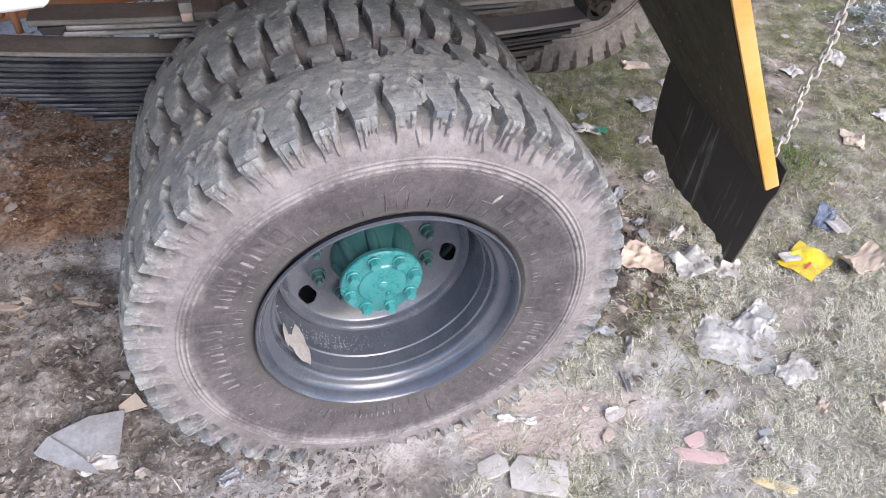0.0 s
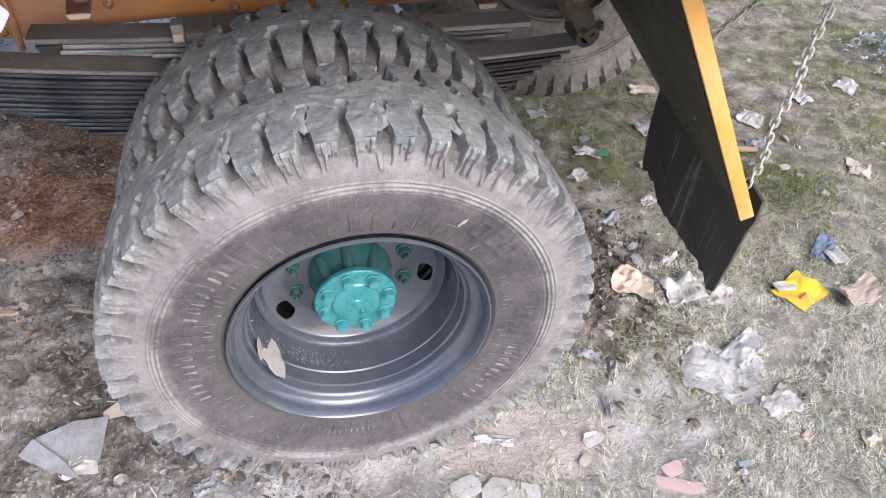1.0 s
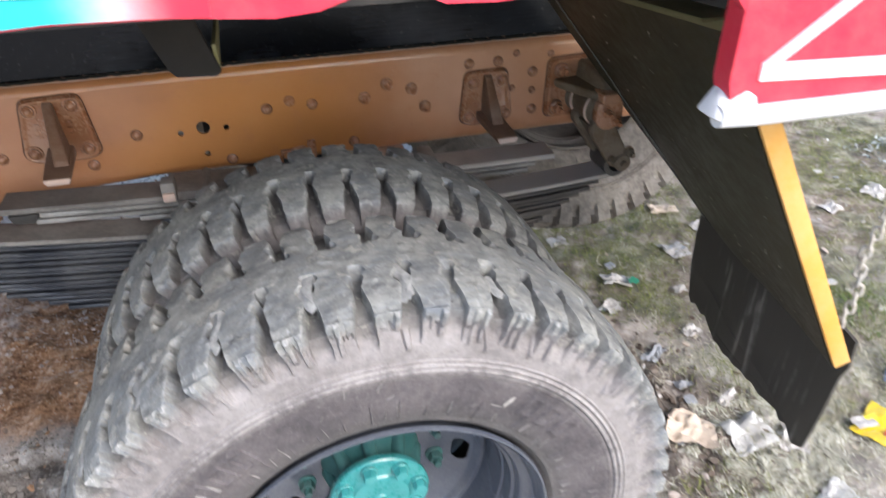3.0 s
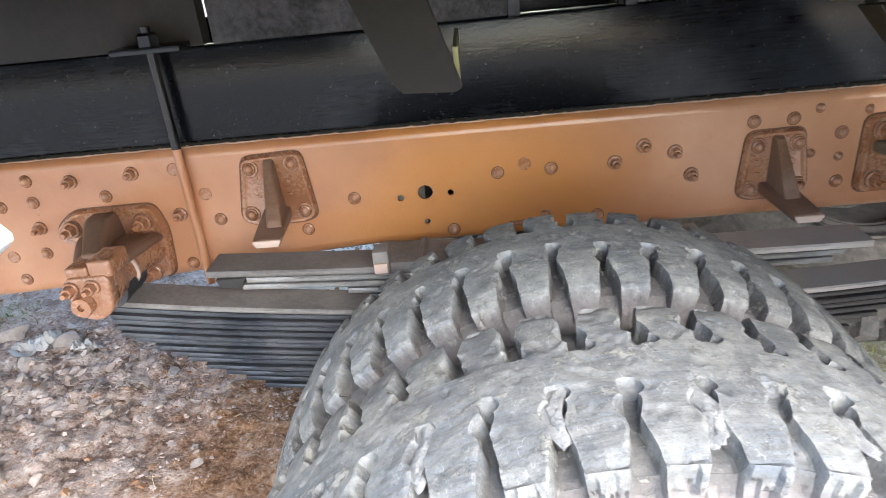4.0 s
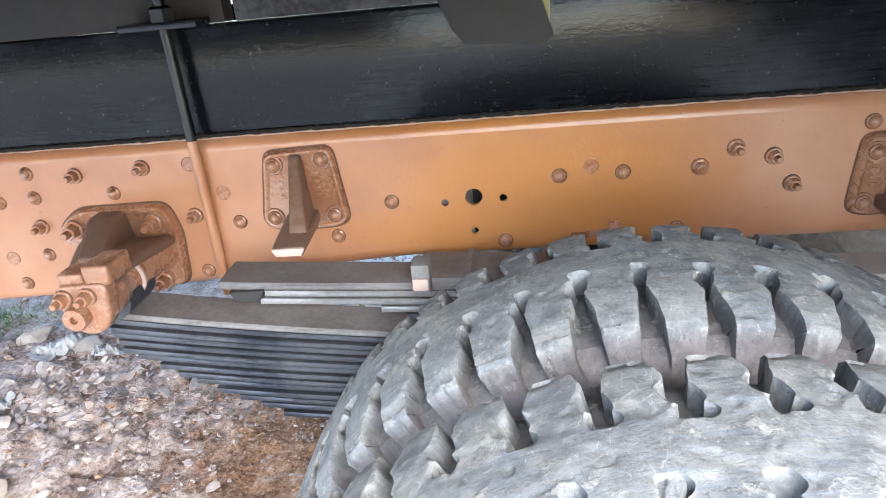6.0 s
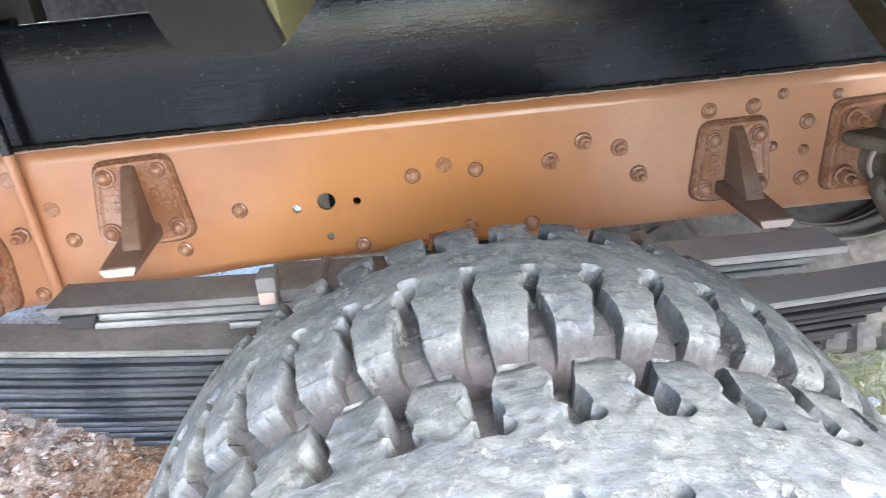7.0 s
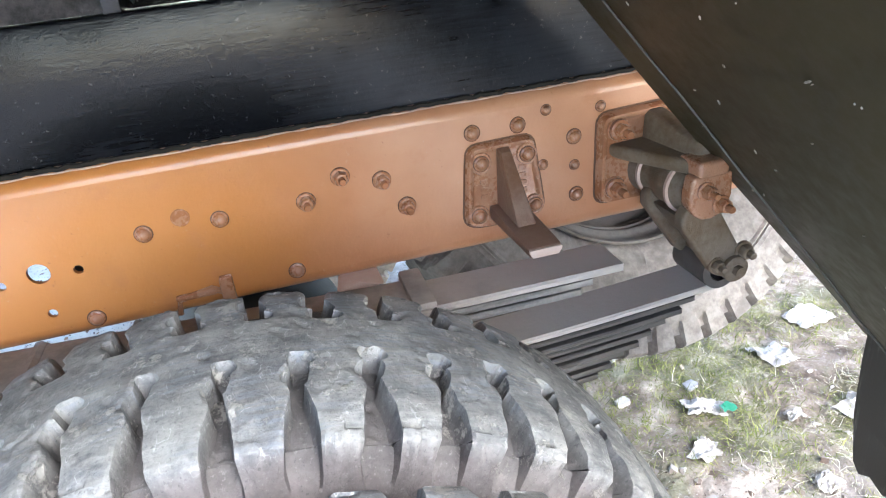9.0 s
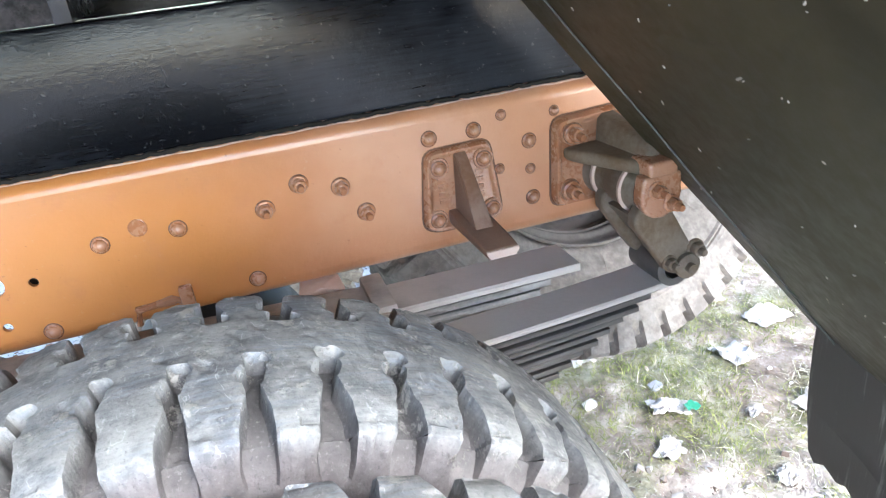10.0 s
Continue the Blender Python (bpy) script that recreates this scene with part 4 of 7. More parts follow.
M_SPARE = worn("tyre rubber under brown dust", (0.17, 0.145, 0.125), (0.34, 0.30, 0.26), 0.95, 0.85, 0.0, 4.0, 50.0, 0.3, 0.002, 0.12)
M_SPARERIM = worn("brown dust on a dark rim", (0.11, 0.095, 0.080), (0.24, 0.21, 0.18), 0.9, 0.8, 0.0, 5.0, 50.0, 0.3, 0.002, 0.12)
ME_PLAINTYRE = tyre_mesh("tyre", M_SPARE, 31, (0.3, 0.3), 0.0080, 0.8, 0.026, 12, 0.0, petal=0.12, thin=2)
far_wheel(2.60 - 0.227)
far_wheel(2.60 + 0.11)
axle = lathe([(0.30, 0.09), (0.55, 0.10), (0.62, 0.085), (1.05, 0.09), (1.12, 0.15), (1.2, 0.20), (1.3, 0.215), (1.4, 0.20), (1.48, 0.15), (1.55, 0.09), (1.98, 0.085), (2.05, 0.10), (2.3, 0.09)], seg=28, centre=(0, 0, 0))
part("axle_housing", axle, M_DARK, truck, "dark dusty axle housing", pose(0, 0, AX_Z))

# spare wheel slung aslant under the rear of the frame
sp = part("wheel", rim_bm(), M_SPARERIM, truck, "dark dusty spare rim", pose(0.845, 1.225, 0.92, -30, 0, 0))
part("disc", lathe([(0.10, 0.27), (0.12, 0.23), (0.16, 0.19), (0.165, 0.0)], seg=48), M_SPARERIM, sp, "dark dusty wheel disc")
st_ = new("tyre", ME_PLAINTYRE)
st_.matrix_basis = pose(0, 0.11, 0)
st_.parent = sp
st_["label"] = "spare tyre with brown dust on its wall"


# ---- chassis rail ----
def channel(x0, x1, y, z0, z1, depth, th, holes, rad=0.023, low=()):
    """A frame channel: web facing -y with holes, rounded corners and flanges to +y; low lists (x, drop) of the lower edge."""
    low = [(x0, low[0][1] if low else 0.0)] + list(low) + [(x1, 0.0)]
    b = plate_xz([(x, z0 + rad - d) for x, d in low] + [(x, z1 - rad) for x, d in reversed(low)], holes, y, y + th)
    for zc, s in ((z1 - rad, 1), (z0 + rad, -1)):
        arc_o = [(y + rad - rad * math.cos(radians(a)), zc + s * rad * math.sin(radians(a))) for a in range(0, 91, 15)] + [(y + depth, zc + s * rad)]
        arc_i = [(y + rad - (rad - th) * math.cos(radians(a)), zc + s * (rad - th) * math.sin(radians(a))) for a in range(0, 91, 15)] + [(y + depth, zc + s * (rad - th))]
        rows = [[b.verts.new((x, py, pz - (d if s < 0 else 0.0))) for py, pz in arc_o + arc_i[::-1]] for x, d in low]
        n = len(rows[0])
        for A, B in zip(rows, rows[1:]):
            for k in range(n):
                b.faces.new((A[k], A[(k + 1) % n], B[(k + 1) % n], B[k]))
    bmesh.ops.remove_doubles(b, verts=b.verts[:], dist=0.0004)
    return b


RAIL_HOLES = [(-0.243, 0.960, 0.0155), (-0.295, 0.952, 0.0068), (-0.191, 0.955, 0.0068), (-0.245, 0.895, 0.0068)]
rail = part("chassis_rail", channel(-3.4, 1.9, RAIL_Y, 0.847, 1.098, 0.075, 0.008, RAIL_HOLES, 0.023, [(-1.30, 0.056), (-1.15, 0.050), (-0.80, 0.034), (-0.52, 0.010), (-0.36, 0.0)]), M_RAIL, truck, "orange brown painted frame rail with rivets")
# added backing that stops light showing through the rail holes
part("inner_plate", box(-0.25, 0.55, RAIL_Y + 0.078, RAIL_Y + 0.086, 0.848, 1.095, 0.002), M_DARK, truck, "dark backing added behind the rail holes to block light")
part("chassis_rail", channel(-3.4, 1.9, 0, 0.845, 1.098, 0.075, 0.008, [(0.243, 0.960, 0.0155)]), M_RAIL, truck, "far frame rail", pose(-1.5, 2.60 - RAIL_Y, 0, 0, 0, 180))

# dark edge tone: grime plus contact shadow, painted as thin strips and rings
M_GRIMESHADE = worn("dark grime", (0.09, 0.038, 0.018), (0.20, 0.085, 0.04), 0.6, 0.6)


def with_ring(bm, r):
    """Adds a thin ring under a head: grime and painted contact shade, second material."""
    n = len(bm.faces)
    lathe([(0.0, r), (-0.0006, r), (-0.0009, r * 0.97), (-0.0009, 0)], seg=20, bm=bm)
    bm.faces.ensure_lookup_table()
    for f in bm.faces[n:]:
        f.material_index = 1
    return bm


ME_RIVET = to_mesh("rivet", with_ring(dome_rivet(0.0116, 0.0122), 0.0136), [M_BOLT, M_GRIMESHADE], 40)
ME_STUD = to_mesh("bolt", with_ring(stud_bolt(0.0112, 0.019), 0.0152), [M_BOLT, M_GRIMESHADE], 30)
M_SHACK = worn("dusty brown shackle paint", (0.115, 0.072, 0.034), (0.235, 0.19, 0.145), 0.8, 0.5, 0.0, 14.0, 110.0, 0.5, 0.003)
ME_STUDDK = to_mesh("bolt", stud_bolt(0.0108, 0.015), M_SHACK, 30)
ME_PLUG = to_mesh("plug", lathe([(0.001, 0.0135), (-0.0015, 0.0135), (-0.002, 0.0125), (-0.0012, 0.0115), (-0.0012, 0)], seg=20), M_BOLT, 30)


def fix(me, x, z, parent, y=RAIL_Y, turn=0.0, s=1.0):
    o = new(me.name, me)
    o.matrix_basis = pose(x, y, z, 0, turn, 0) @ Matrix.Scale(s, 4)
    o.parent = parent
    return o


for x, z in ((-1.138, 1.005), (-1.066, 1.057), (-1.066, 1.010), (-1.075, 0.894), (-1.140, 0.836), (-0.908, 1.010), (-0.762, 0.844), (-0.679, 0.939), (-0.498, 0.900), (-0.391, 0.960), (-0.191, 0.873), (-0.092, 0.989), (0.016, 0.989), (0.109, 0.880), (0.414, 1.048), (0.490, 1.048), (0.586, 1.012), (0.588, 0.911), (-1.30, 1.04), (-1.30, 0.90), (-1.22, 0.96)):
    fix(ME_RIVET, x, z, rail)
for x, z in ((0.144, 0.990), (0.201, 1.019), (0.263, 1.001), (0.297, 0.951), (-1.070, 0.952), (-0.973, 1.048), (-0.841, 1.054), (-0.762, 0.957)):
    fix(ME_STUD, x, z, rail, turn=x * 400)
for x, z in ((-0.037, 1.003), (-0.699, 0.997), (-0.752, 1.055), (-1.151, 0.891)):
    fix(ME_PLUG, x, z, rail)
for x, z in ((0.539, 1.064), (0.634, 1.054), (0.530, 0.974), (0.586, 0.963)):
    fix(ME_RIVET, x, z, rail, s=0.7)
# brake hose clips at the lower edge
part("hose_clip", box(-0.075, -0.015, RAIL_Y - 0.012, RAIL_Y, 0.874, 0.882, 0.003, tube([(-0.075, RAIL_Y - 0.006, 0.852), (-0.07, RAIL_Y - 0.007, 0.876), (-0.02, RAIL_Y - 0.007, 0.884), (0.0, RAIL_Y - 0.006, 0.87)], 0.005)), M_CAST, rail)
part("hose_clip", box(-0.008, 0.012, RAIL_Y - 0.016, RAIL_Y, 0.855, 0.900, 0.004), M_CAST, rail)
part("hose_clip", hull([(0.16, RAIL_Y - 0.03, 0.838), (0.24, RAIL_Y - 0.03, 0.838), (0.17, RAIL_Y + 0.01, 0.852), (0.235, RAIL_Y + 0.01, 0.852), (0.2, RAIL_Y - 0.03, 0.852)], 0.003), M_RAW, rail)


# ---- spring brackets ----
def bump_bracket(cx, rivets, outline, tipx, tipz, tipy, label):
    """Bump stop bracket: bordered plate with four rivets, upright rib and a tongue that stands out over the spring."""
    ob = part("bump_stop_bracket", cast_plate(outline, RAIL_Y, 0.013), M_CAST, truck, label, None, 50)
    part("grime_edge", plate_xz([(p.x, p.y) for p in inset(fillet(outline, 0.016), -0.0052)], [], RAIL_Y - 0.0012, RAIL_Y + 0.001), M_GRIMESHADE, ob, "grime and painted contact shade along the casting edge")
    y0 = RAIL_Y - 0.008
    zt, zb = max(p[1] for p in outline), min(p[1] for p in outline)
    rib = hull([(cx - 0.011, y0, zt - 0.006), (cx + 0.009, y0, zt - 0.006), (cx - 0.016, y0, zb + 0.02), (cx + 0.018, y0, zb + 0.02), (cx - 0.009, y0 - 0.018, zt - 0.012), (cx + 0.007, y0 - 0.018, zt - 0.012), (tipx - 0.014, tipy + 0.07, tipz + 0.016), (tipx + 0.012, tipy + 0.07, tipz + 0.016), (tipx - 0.016, tipy + 0.06, tipz), (tipx + 0.016, tipy + 0.06, tipz)], 0.005)
    part("rib", rib, M_CASTDK, ob, "", None, 50)
    tongue = hull([(cx - 0.030, y0, zb + 0.036), (cx + 0.026, y0, zb + 0.036), (cx - 0.030, y0, zb + 0.012), (cx + 0.026, y0, zb + 0.012), (tipx - 0.027, tipy, tipz + 0.008), (tipx + 0.027, tipy, tipz + 0.008), (tipx - 0.022, tipy, tipz - 0.009), (tipx + 0.022, tipy, tipz - 0.009)], 0.004)
    part("tongue", tongue, M_CASTDK, ob, "", None, 50)
    part("tongue_end", hull([(tipx + sx * w, tipy + dy, tipz + dz) for sx in (-1, 1) for w, dz in ((0.0255, 0.006), (0.026, 0.002), (0.020, -0.007)) for dy in (-0.002, 0.003)], 0.0015), M_RAW, ob, "tongue end rubbed bare")
    for x, z in rivets:
        o = new("rivet_pad", ME_PAD)
        o.matrix_basis = pose(x, RAIL_Y - 0.0085, z)
        o.parent = ob
        fix(ME_RIVET, x, z, ob, RAIL_Y - 0.0125, 0, 1.0)
    # raised cast marks beside the rib
    for side in (-0.036, 0.030):
        for k in range(4):
            part("cast_mark", box(cx + side - 0.006, cx + side + 0.006, RAIL_Y - 0.0112, RAIL_Y - 0.008, zt - 0.050 - 0.013 * k, zt - 0.043 - 0.013 * k, 0.0008), M_CAST, ob)
    return ob


ME_PAD = to_mesh("rivet_pad", lathe([(0.004, 0.0185), (-0.0015, 0.018), (-0.0038, 0.0165), (-0.0040, 0.0)], seg=24), M_CAST, 50)
bump_bracket(-0.550, ((-0.593, 1.045), (-0.505, 1.050), (-0.607, 0.947), (-0.495, 0.946)), ((-0.607, 1.066), (-0.488, 1.070), (-0.472, 0.932), (-0.500, 0.922), (-0.600, 0.922), (-0.630, 0.935)), -0.527, 0.955, 0.672, "cast bump stop bracket riveted to the rail")
bump_bracket(0.460, ((0.421, 1.000), (0.499, 1.002), (0.411, 0.912), (0.508, 0.913)), ((0.404, 1.026), (0.512, 1.028), (0.527, 0.900), (0.500, 0.890), (0.412, 0.890), (0.390, 0.900)), 0.461, 0.905, 0.703, "cast bump stop bracket riveted to the rail")


def front_hanger():
    """Fixed spring hanger: bordered plate with bolts, T-shaped arm, boss and a bolted end cap."""
    out = ((-1.028, 0.950), (-0.985, 0.983), (-0.812, 0.985), (-0.796, 0.930), (-0.804, 0.824), (-0.900, 0.820), (-0.985, 0.905), (-1.028, 0.925))
    ob = part("spring_hanger", cast_plate(out, RAIL_Y, 0.017, 0.007, 0.004, 0.020), M_CAST, truck, "cast front spring hanger in orange paint", None, 50)
    part("grime_edge", plate_xz([(p.x, p.y) for p in inset(fillet(out, 0.020), -0.0055)], [], RAIL_Y - 0.0012, RAIL_Y + 0.001), M_GRIMESHADE, ob, "grime and painted contact shade along the casting edge")
    part("arm", hull([(-0.995, 0.856, 0.930), (-0.803, 0.856, 0.928), (-0.990, 0.856, 0.908), (-0.803, 0.856, 0.910), (-0.900, 0.720, 0.958), (-0.825, 0.720, 0.950), (-0.884, 0.646, 0.955), (-0.806, 0.646, 0.952), (-0.884, 0.646, 0.932), (-0.806, 0.646, 0.932)], 0.009, None, 3), M_CASTDK, ob, "dusty brown casting", None, 50)
    part("web", hull([(-0.940, 0.856, 0.980), (-0.888, 0.856, 0.980), (-0.945, 0.856, 0.915), (-0.880, 0.856, 0.915), (-0.925, 0.79, 0.988), (-0.878, 0.79, 0.986), (-0.872, 0.665, 0.966), (-0.838, 0.665, 0.966), (-0.872, 0.665, 0.945), (-0.838, 0.665, 0.945)], 0.009, None, 3), M_CASTDK, ob, "", None, 50)
    part("boss", lathe([(0.86, 0.046), (0.82, 0.038), (0.735, 0.036), (0.728, 0.033), (0.70, 0.033), (0.695, 0.037), (0.652, 0.037), (0.648, 0.034)], seg=32, centre=(-0.852, 0, 0.895)), M_CAST, ob, "", None, 50)
    part("ring", lathe([(0.742, 0.034), (0.740, 0.0405), (0.735, 0.0405), (0.733, 0.034)], seg=32, centre=(-0.852, 0, 0.895)), M_RAW, ob, "pale worn ring")
    part("end_cap", hull([(-0.850 + 0.040 * math.cos(a), yy, 0.893 + 0.040 * math.sin(a)) for a in np.linspace(math.pi, 2 * math.pi, 11) for yy in (0.616, 0.648)] + [(xx, yy, zz) for xx, zz in ((-0.893, 0.930), (-0.882, 0.941), (-0.812, 0.943), (-0.805, 0.930)) for yy in (0.616, 0.648)], 0.006, None, 3), M_CAST, ob, "", None, 50)
    part("cap_block", hull([(x, y, z) for x in (-0.886, -0.844) for y in (0.622, 0.69) for z in (0.938, 0.958)], 0.006, None, 3), M_CAST, ob, "", None, 50)
    part("cap_block", hull([(x, y, z) for x in (-0.842, -0.797) for y in (0.620, 0.69) for z in (0.936, 0.970)], 0.007, None, 3), M_CAST, ob, "", None, 50)
    for x, z in ((-0.879, 0.920), (-0.839, 0.922)):
        fix(ME_STUD, x, z, ob, 0.616, 10, 1.0)
    part("pin", lathe([(0.62, 0.020), (0.602, 0.020), (0.597, 0.018), (0.597, 0.0065), (0.606, 0.006), (0.606, 0)], seg=24, centre=(-0.861, 0, 0.890)), M_CAST, ob, "", None, 40)
    part("grease_nipple", lathe([(0.01, 0.007), (-0.008, 0.007), (-0.012, 0.005), (-0.012, 0)], seg=8, centre=(-0.835, 0.70, 0.945)), M_RAW, ob)
    for x, z in ((-0.993, 0.949), (-0.837, 0.953), (-0.845, 0.836)):
        o = new("bolt_pad", ME_PAD)
        o.matrix_basis = pose(x, RAIL_Y - 0.013, z) @ Matrix.Scale(1.15, 4)
        o.parent = ob
        fix(ME_STUD, x, z, ob, RAIL_Y - 0.0172, 30, 1.25)
    return ob


front_hanger()


def rear_hanger():
    """Shackle hanger: bordered plate, T-shaped arm, boss with bolted cap, and the shackle down to the spring eye."""
    bx, bz = 0.722, 0.939
    out = ((0.624, 0.888), (0.630, 1.039), (0.835, 1.047), (0.835, 0.888))
    ob = part("shackle_hanger", cast_plate(out, RAIL_Y, 0.017, 0.007, 0.004, 0.018), M_CAST, truck, "cast rear spring hanger with shackle", None, 50)
    part("grime_edge", plate_xz([(p.x, p.y) for p in inset(fillet(out, 0.018), -0.0055)], [], RAIL_Y - 0.0012, RAIL_Y + 0.001), M_GRIMESHADE, ob, "grime and painted contact shade along the casting edge")
    part("arm", hull([(0.640, 0.856, 0.992), (0.825, 0.856, 1.000), (0.640, 0.856, 0.968), (0.825, 0.856, 0.972), (0.700, 0.715, 0.992), (0.765, 0.715, 0.990), (0.700, 0.715, 0.970), (0.765, 0.715, 0.968)], 0.008, None, 3), M_SHACK, ob, "", None, 50)
    part("web", hull([(0.705, 0.856, 1.040), (0.742, 0.856, 1.042), (0.700, 0.856, 0.980), (0.750, 0.856, 0.980), (0.722, 0.73, 1.012), (0.748, 0.73, 1.012), (0.715, 0.715, 0.985), (0.755, 0.715, 0.985)], 0.008, None, 3), M_SHACK, ob, "", None, 50)
    part("boss", lathe([(0.86, 0.046), (0.825, 0.040), (0.812, 0.036), (0.795, 0.036), (0.79, 0.041), (0.735, 0.040), (0.73, 0.035), (0.712, 0.035)], seg=32, centre=(bx, 0, bz)), M_SHACK, ob, "", None, 50)
    for yr in (0.828, 0.745):
        part("ring", lathe([(yr + 0.005, 0.036), (yr + 0.003, 0.0445), (yr - 0.003, 0.0445), (yr - 0.005, 0.036)], seg=32, centre=(bx, 0, bz)), M_RAW, ob, "pale worn ring")
    part("end_cap", hull([(bx + 0.037 * math.cos(a), yy, bz + 0.037 * math.sin(a)) for a in np.linspace(0, 2 * math.pi, 14) for yy in (0.690, 0.716)] + [(bx + dx, yy, bz + 0.036) for yy in (0.690, 0.716) for dx in (-0.03, 0.036)], 0.006, None, 3), M_CAST, ob, "", None, 50)
    part("cap_block", hull([(x, y, z) for x in (0.700, 0.752) for y in (0.690, 0.745) for z in (0.970, 0.996)], 0.007, None, 3), M_CAST, ob, "", None, 50)
    fix(ME_STUD, 0.712, 0.952, ob, 0.691, 20, 1.0)
    fix(ME_STUD, 0.739, 0.926, ob, 0.691, 20, 1.0)
    for x, z in ((0.659, 1.014), (0.652, 0.914), (0.79, 1.015)):
        o = new("bolt_pad", ME_PAD)
        o.matrix_basis = pose(x, RAIL_Y - 0.013, z) @ Matrix.Scale(1.1, 4)
        o.parent = ob
        fix(ME_STUD, x, z, ob, RAIL_Y - 0.0168, 15, 1.2)
    sx, sz = 0.766, 0.818
    for y0, y1 in ((0.700, 0.726), (0.800, 0.828)):
        part("shackle_plate", hull([(bx - 0.006 + 0.034 * math.cos(a), yy, bz - 0.040 + 0.034 * math.sin(a)) for a in np.linspace(0, 2 * math.pi, 12) for yy in (y0, y1)] + [(sx + 0.030 * math.cos(a), yy, sz + 0.030 * math.sin(a)) for a in np.linspace(0, 2 * math.pi, 12) for yy in (y0, y1)], 0.007, None, 3), M_SHACK, ob, "dusty grey brown shackle", None, 50)
    part("shackle_web", hull([(bx - 0.03, yy, bz - 0.04) for yy in (0.722, 0.805)] + [(bx + 0.024, yy, bz - 0.035) for yy in (0.722, 0.805)] + [(sx - 0.03, yy, sz + 0.022) for yy in (0.722, 0.805)] + [(sx + 0.020, yy, sz + 0.03) for yy in (0.722, 0.805)], 0.006), M_SHACK, ob, "", None, 50)
    part("shackle_pin", lathe([(0.85, 0.018), (0.70, 0.018), (0.698, 0.022), (0.690, 0.022), (0.687, 0.016), (0.687, 0.009), (0.677, 0.009), (0.675, 0)], seg=20, centre=(sx + 0.012, 0, sz - 0.014)), M_SHACK, ob)
    fix(ME_STUDDK, sx + 0.030, sz + 0.012, ob, 0.702, 0, 1.15)
    fix(ME_STUDDK, sx - 0.018, sz - 0.004, ob, 0.702, 0, 1.0)
    return ob


rear_hanger()


# ---- leaf springs ----
def leaf_z(x):
    return 0.7554 + -0.0548 * x + 0.0693 * x * x


def leaf_bm(x0, x1, drop, y0, y1, th, zf):
    """One bent leaf with bevelled long edges."""
    b = bmesh.new()
    n = 22
    rows = []
    for i in range(n + 1):
        x = x0 + (x1 - x0) * i / n
        z1 = zf(x) - drop
        c = th * 0.28
        end = 0.0 if 0 < i < n else 0.004
        sh = 0.022 + 0.030 * x
        pr = [(y0 + end, z1 - c), (y0 + c, z1), (y1 - c, z1), (y1, z1 - c), (y1, z1 - th + c), (y1 - c, z1 - th), (y0 + c, z1 - th), (y0 + end, z1 - th + c)]
        rows.append([b.verts.new((x, py + sh, pz)) for py, pz in pr])
    for A, B in zip(rows, rows[1:]):
        for k in range(8):
            b.faces.new((A[k], A[(k + 1) % 8], B[(k + 1) % 8], B[k]))
    b.faces.new(rows[0])
    b.faces.new(rows[-1][::-1])
    return b


SP_Y0, SP_Y1 = 0.690, 0.780
spring = part("leaf_spring", leaf_bm(-0.85, 0.785, 0.0, SP_Y0, SP_Y1, 0.0115, leaf_z), M_LEAFTOP, truck, "stack of dark steel spring leaves dulled by dust")
LEFT_END = [(0.0, -0.86), (0.035, -0.872), (0.075, -0.856), (0.095, -0.801), (0.125, -0.738), (0.16, -0.643), (0.19, -0.56)]
RIGHT_END = [(0.0, 0.77), (0.012, 0.747), (0.053, 0.662), (0.092, 0.588), (0.136, 0.504), (0.19, 0.40)]
for k in range(1, 14):
    dd = 0.0134 * k + 0.001
    xl = float(np.interp(dd, [p for p, q in LEFT_END], [q for p, q in LEFT_END]))
    xr = float(np.interp(dd, [p for p, q in RIGHT_END], [q for p, q in RIGHT_END]))
    j = 0.003 * math.sin(k * 2.3)
    part("leaf", leaf_bm(xl, xr, dd, SP_Y0 + j, SP_Y1 + j, 0.0092, leaf_z), M_LEAF, spring)
part("spring_eye", lathe([(SP_Y0, 0.02), (SP_Y0, 0.036), (SP_Y1, 0.036), (SP_Y1, 0.02)], seg=24, centre=(-0.855, -0.003, leaf_z(-0.85) + 0.024)), M_LEAF, spring)
part("spring_eye", lathe([(SP_Y0, 0.02), (SP_Y0, 0.034), (SP_Y1, 0.034), (SP_Y1, 0.02)], seg=24, centre=(0.785, 0.045, leaf_z(0.785) + 0.024)), M_LEAF, spring)


def helper_z(x):
    return 0.8567 + -0.0470 * x + 0.0226 * x * x


helper = part("helper_spring", leaf_bm(-0.664, 0.604, 0.0, SP_Y0, SP_Y1, 0.013, helper_z), M_LEAFTOP, truck, "upper stack of helper leaves coated in dust")
for k, (xl, xr) in enumerate(((-0.590, 0.55), (-0.60, 0.53), (-0.40, 0.30), (-0.36, 0.28), (-0.33, 0.25))):
    part("leaf", leaf_bm(xl, xr, 0.0145 * (k + 1), SP_Y0, SP_Y1, 0.0105, helper_z), M_HELPER if k < 3 else M_LEAF, helper)
clamp = part("spring_clamp", hull([(x, y, z + 0.856 - 0.05 * x) for x in (-0.335, 0.285) for y in (0.695, 0.80) for z in (0.0, 0.016)], 0.005), M_LEAFTOP, truck, "dusty steel plate clamping the springs")
part("clip", box(-0.340, -0.310, 0.678, 0.72, 0.868, 0.918, 0.005), M_LEAFTOP, clamp)
part("clip_end", box(-0.338, -0.313, 0.672, 0.679, 0.876, 0.896, 0.003), M_RAW, clamp, "bare metal clip end")
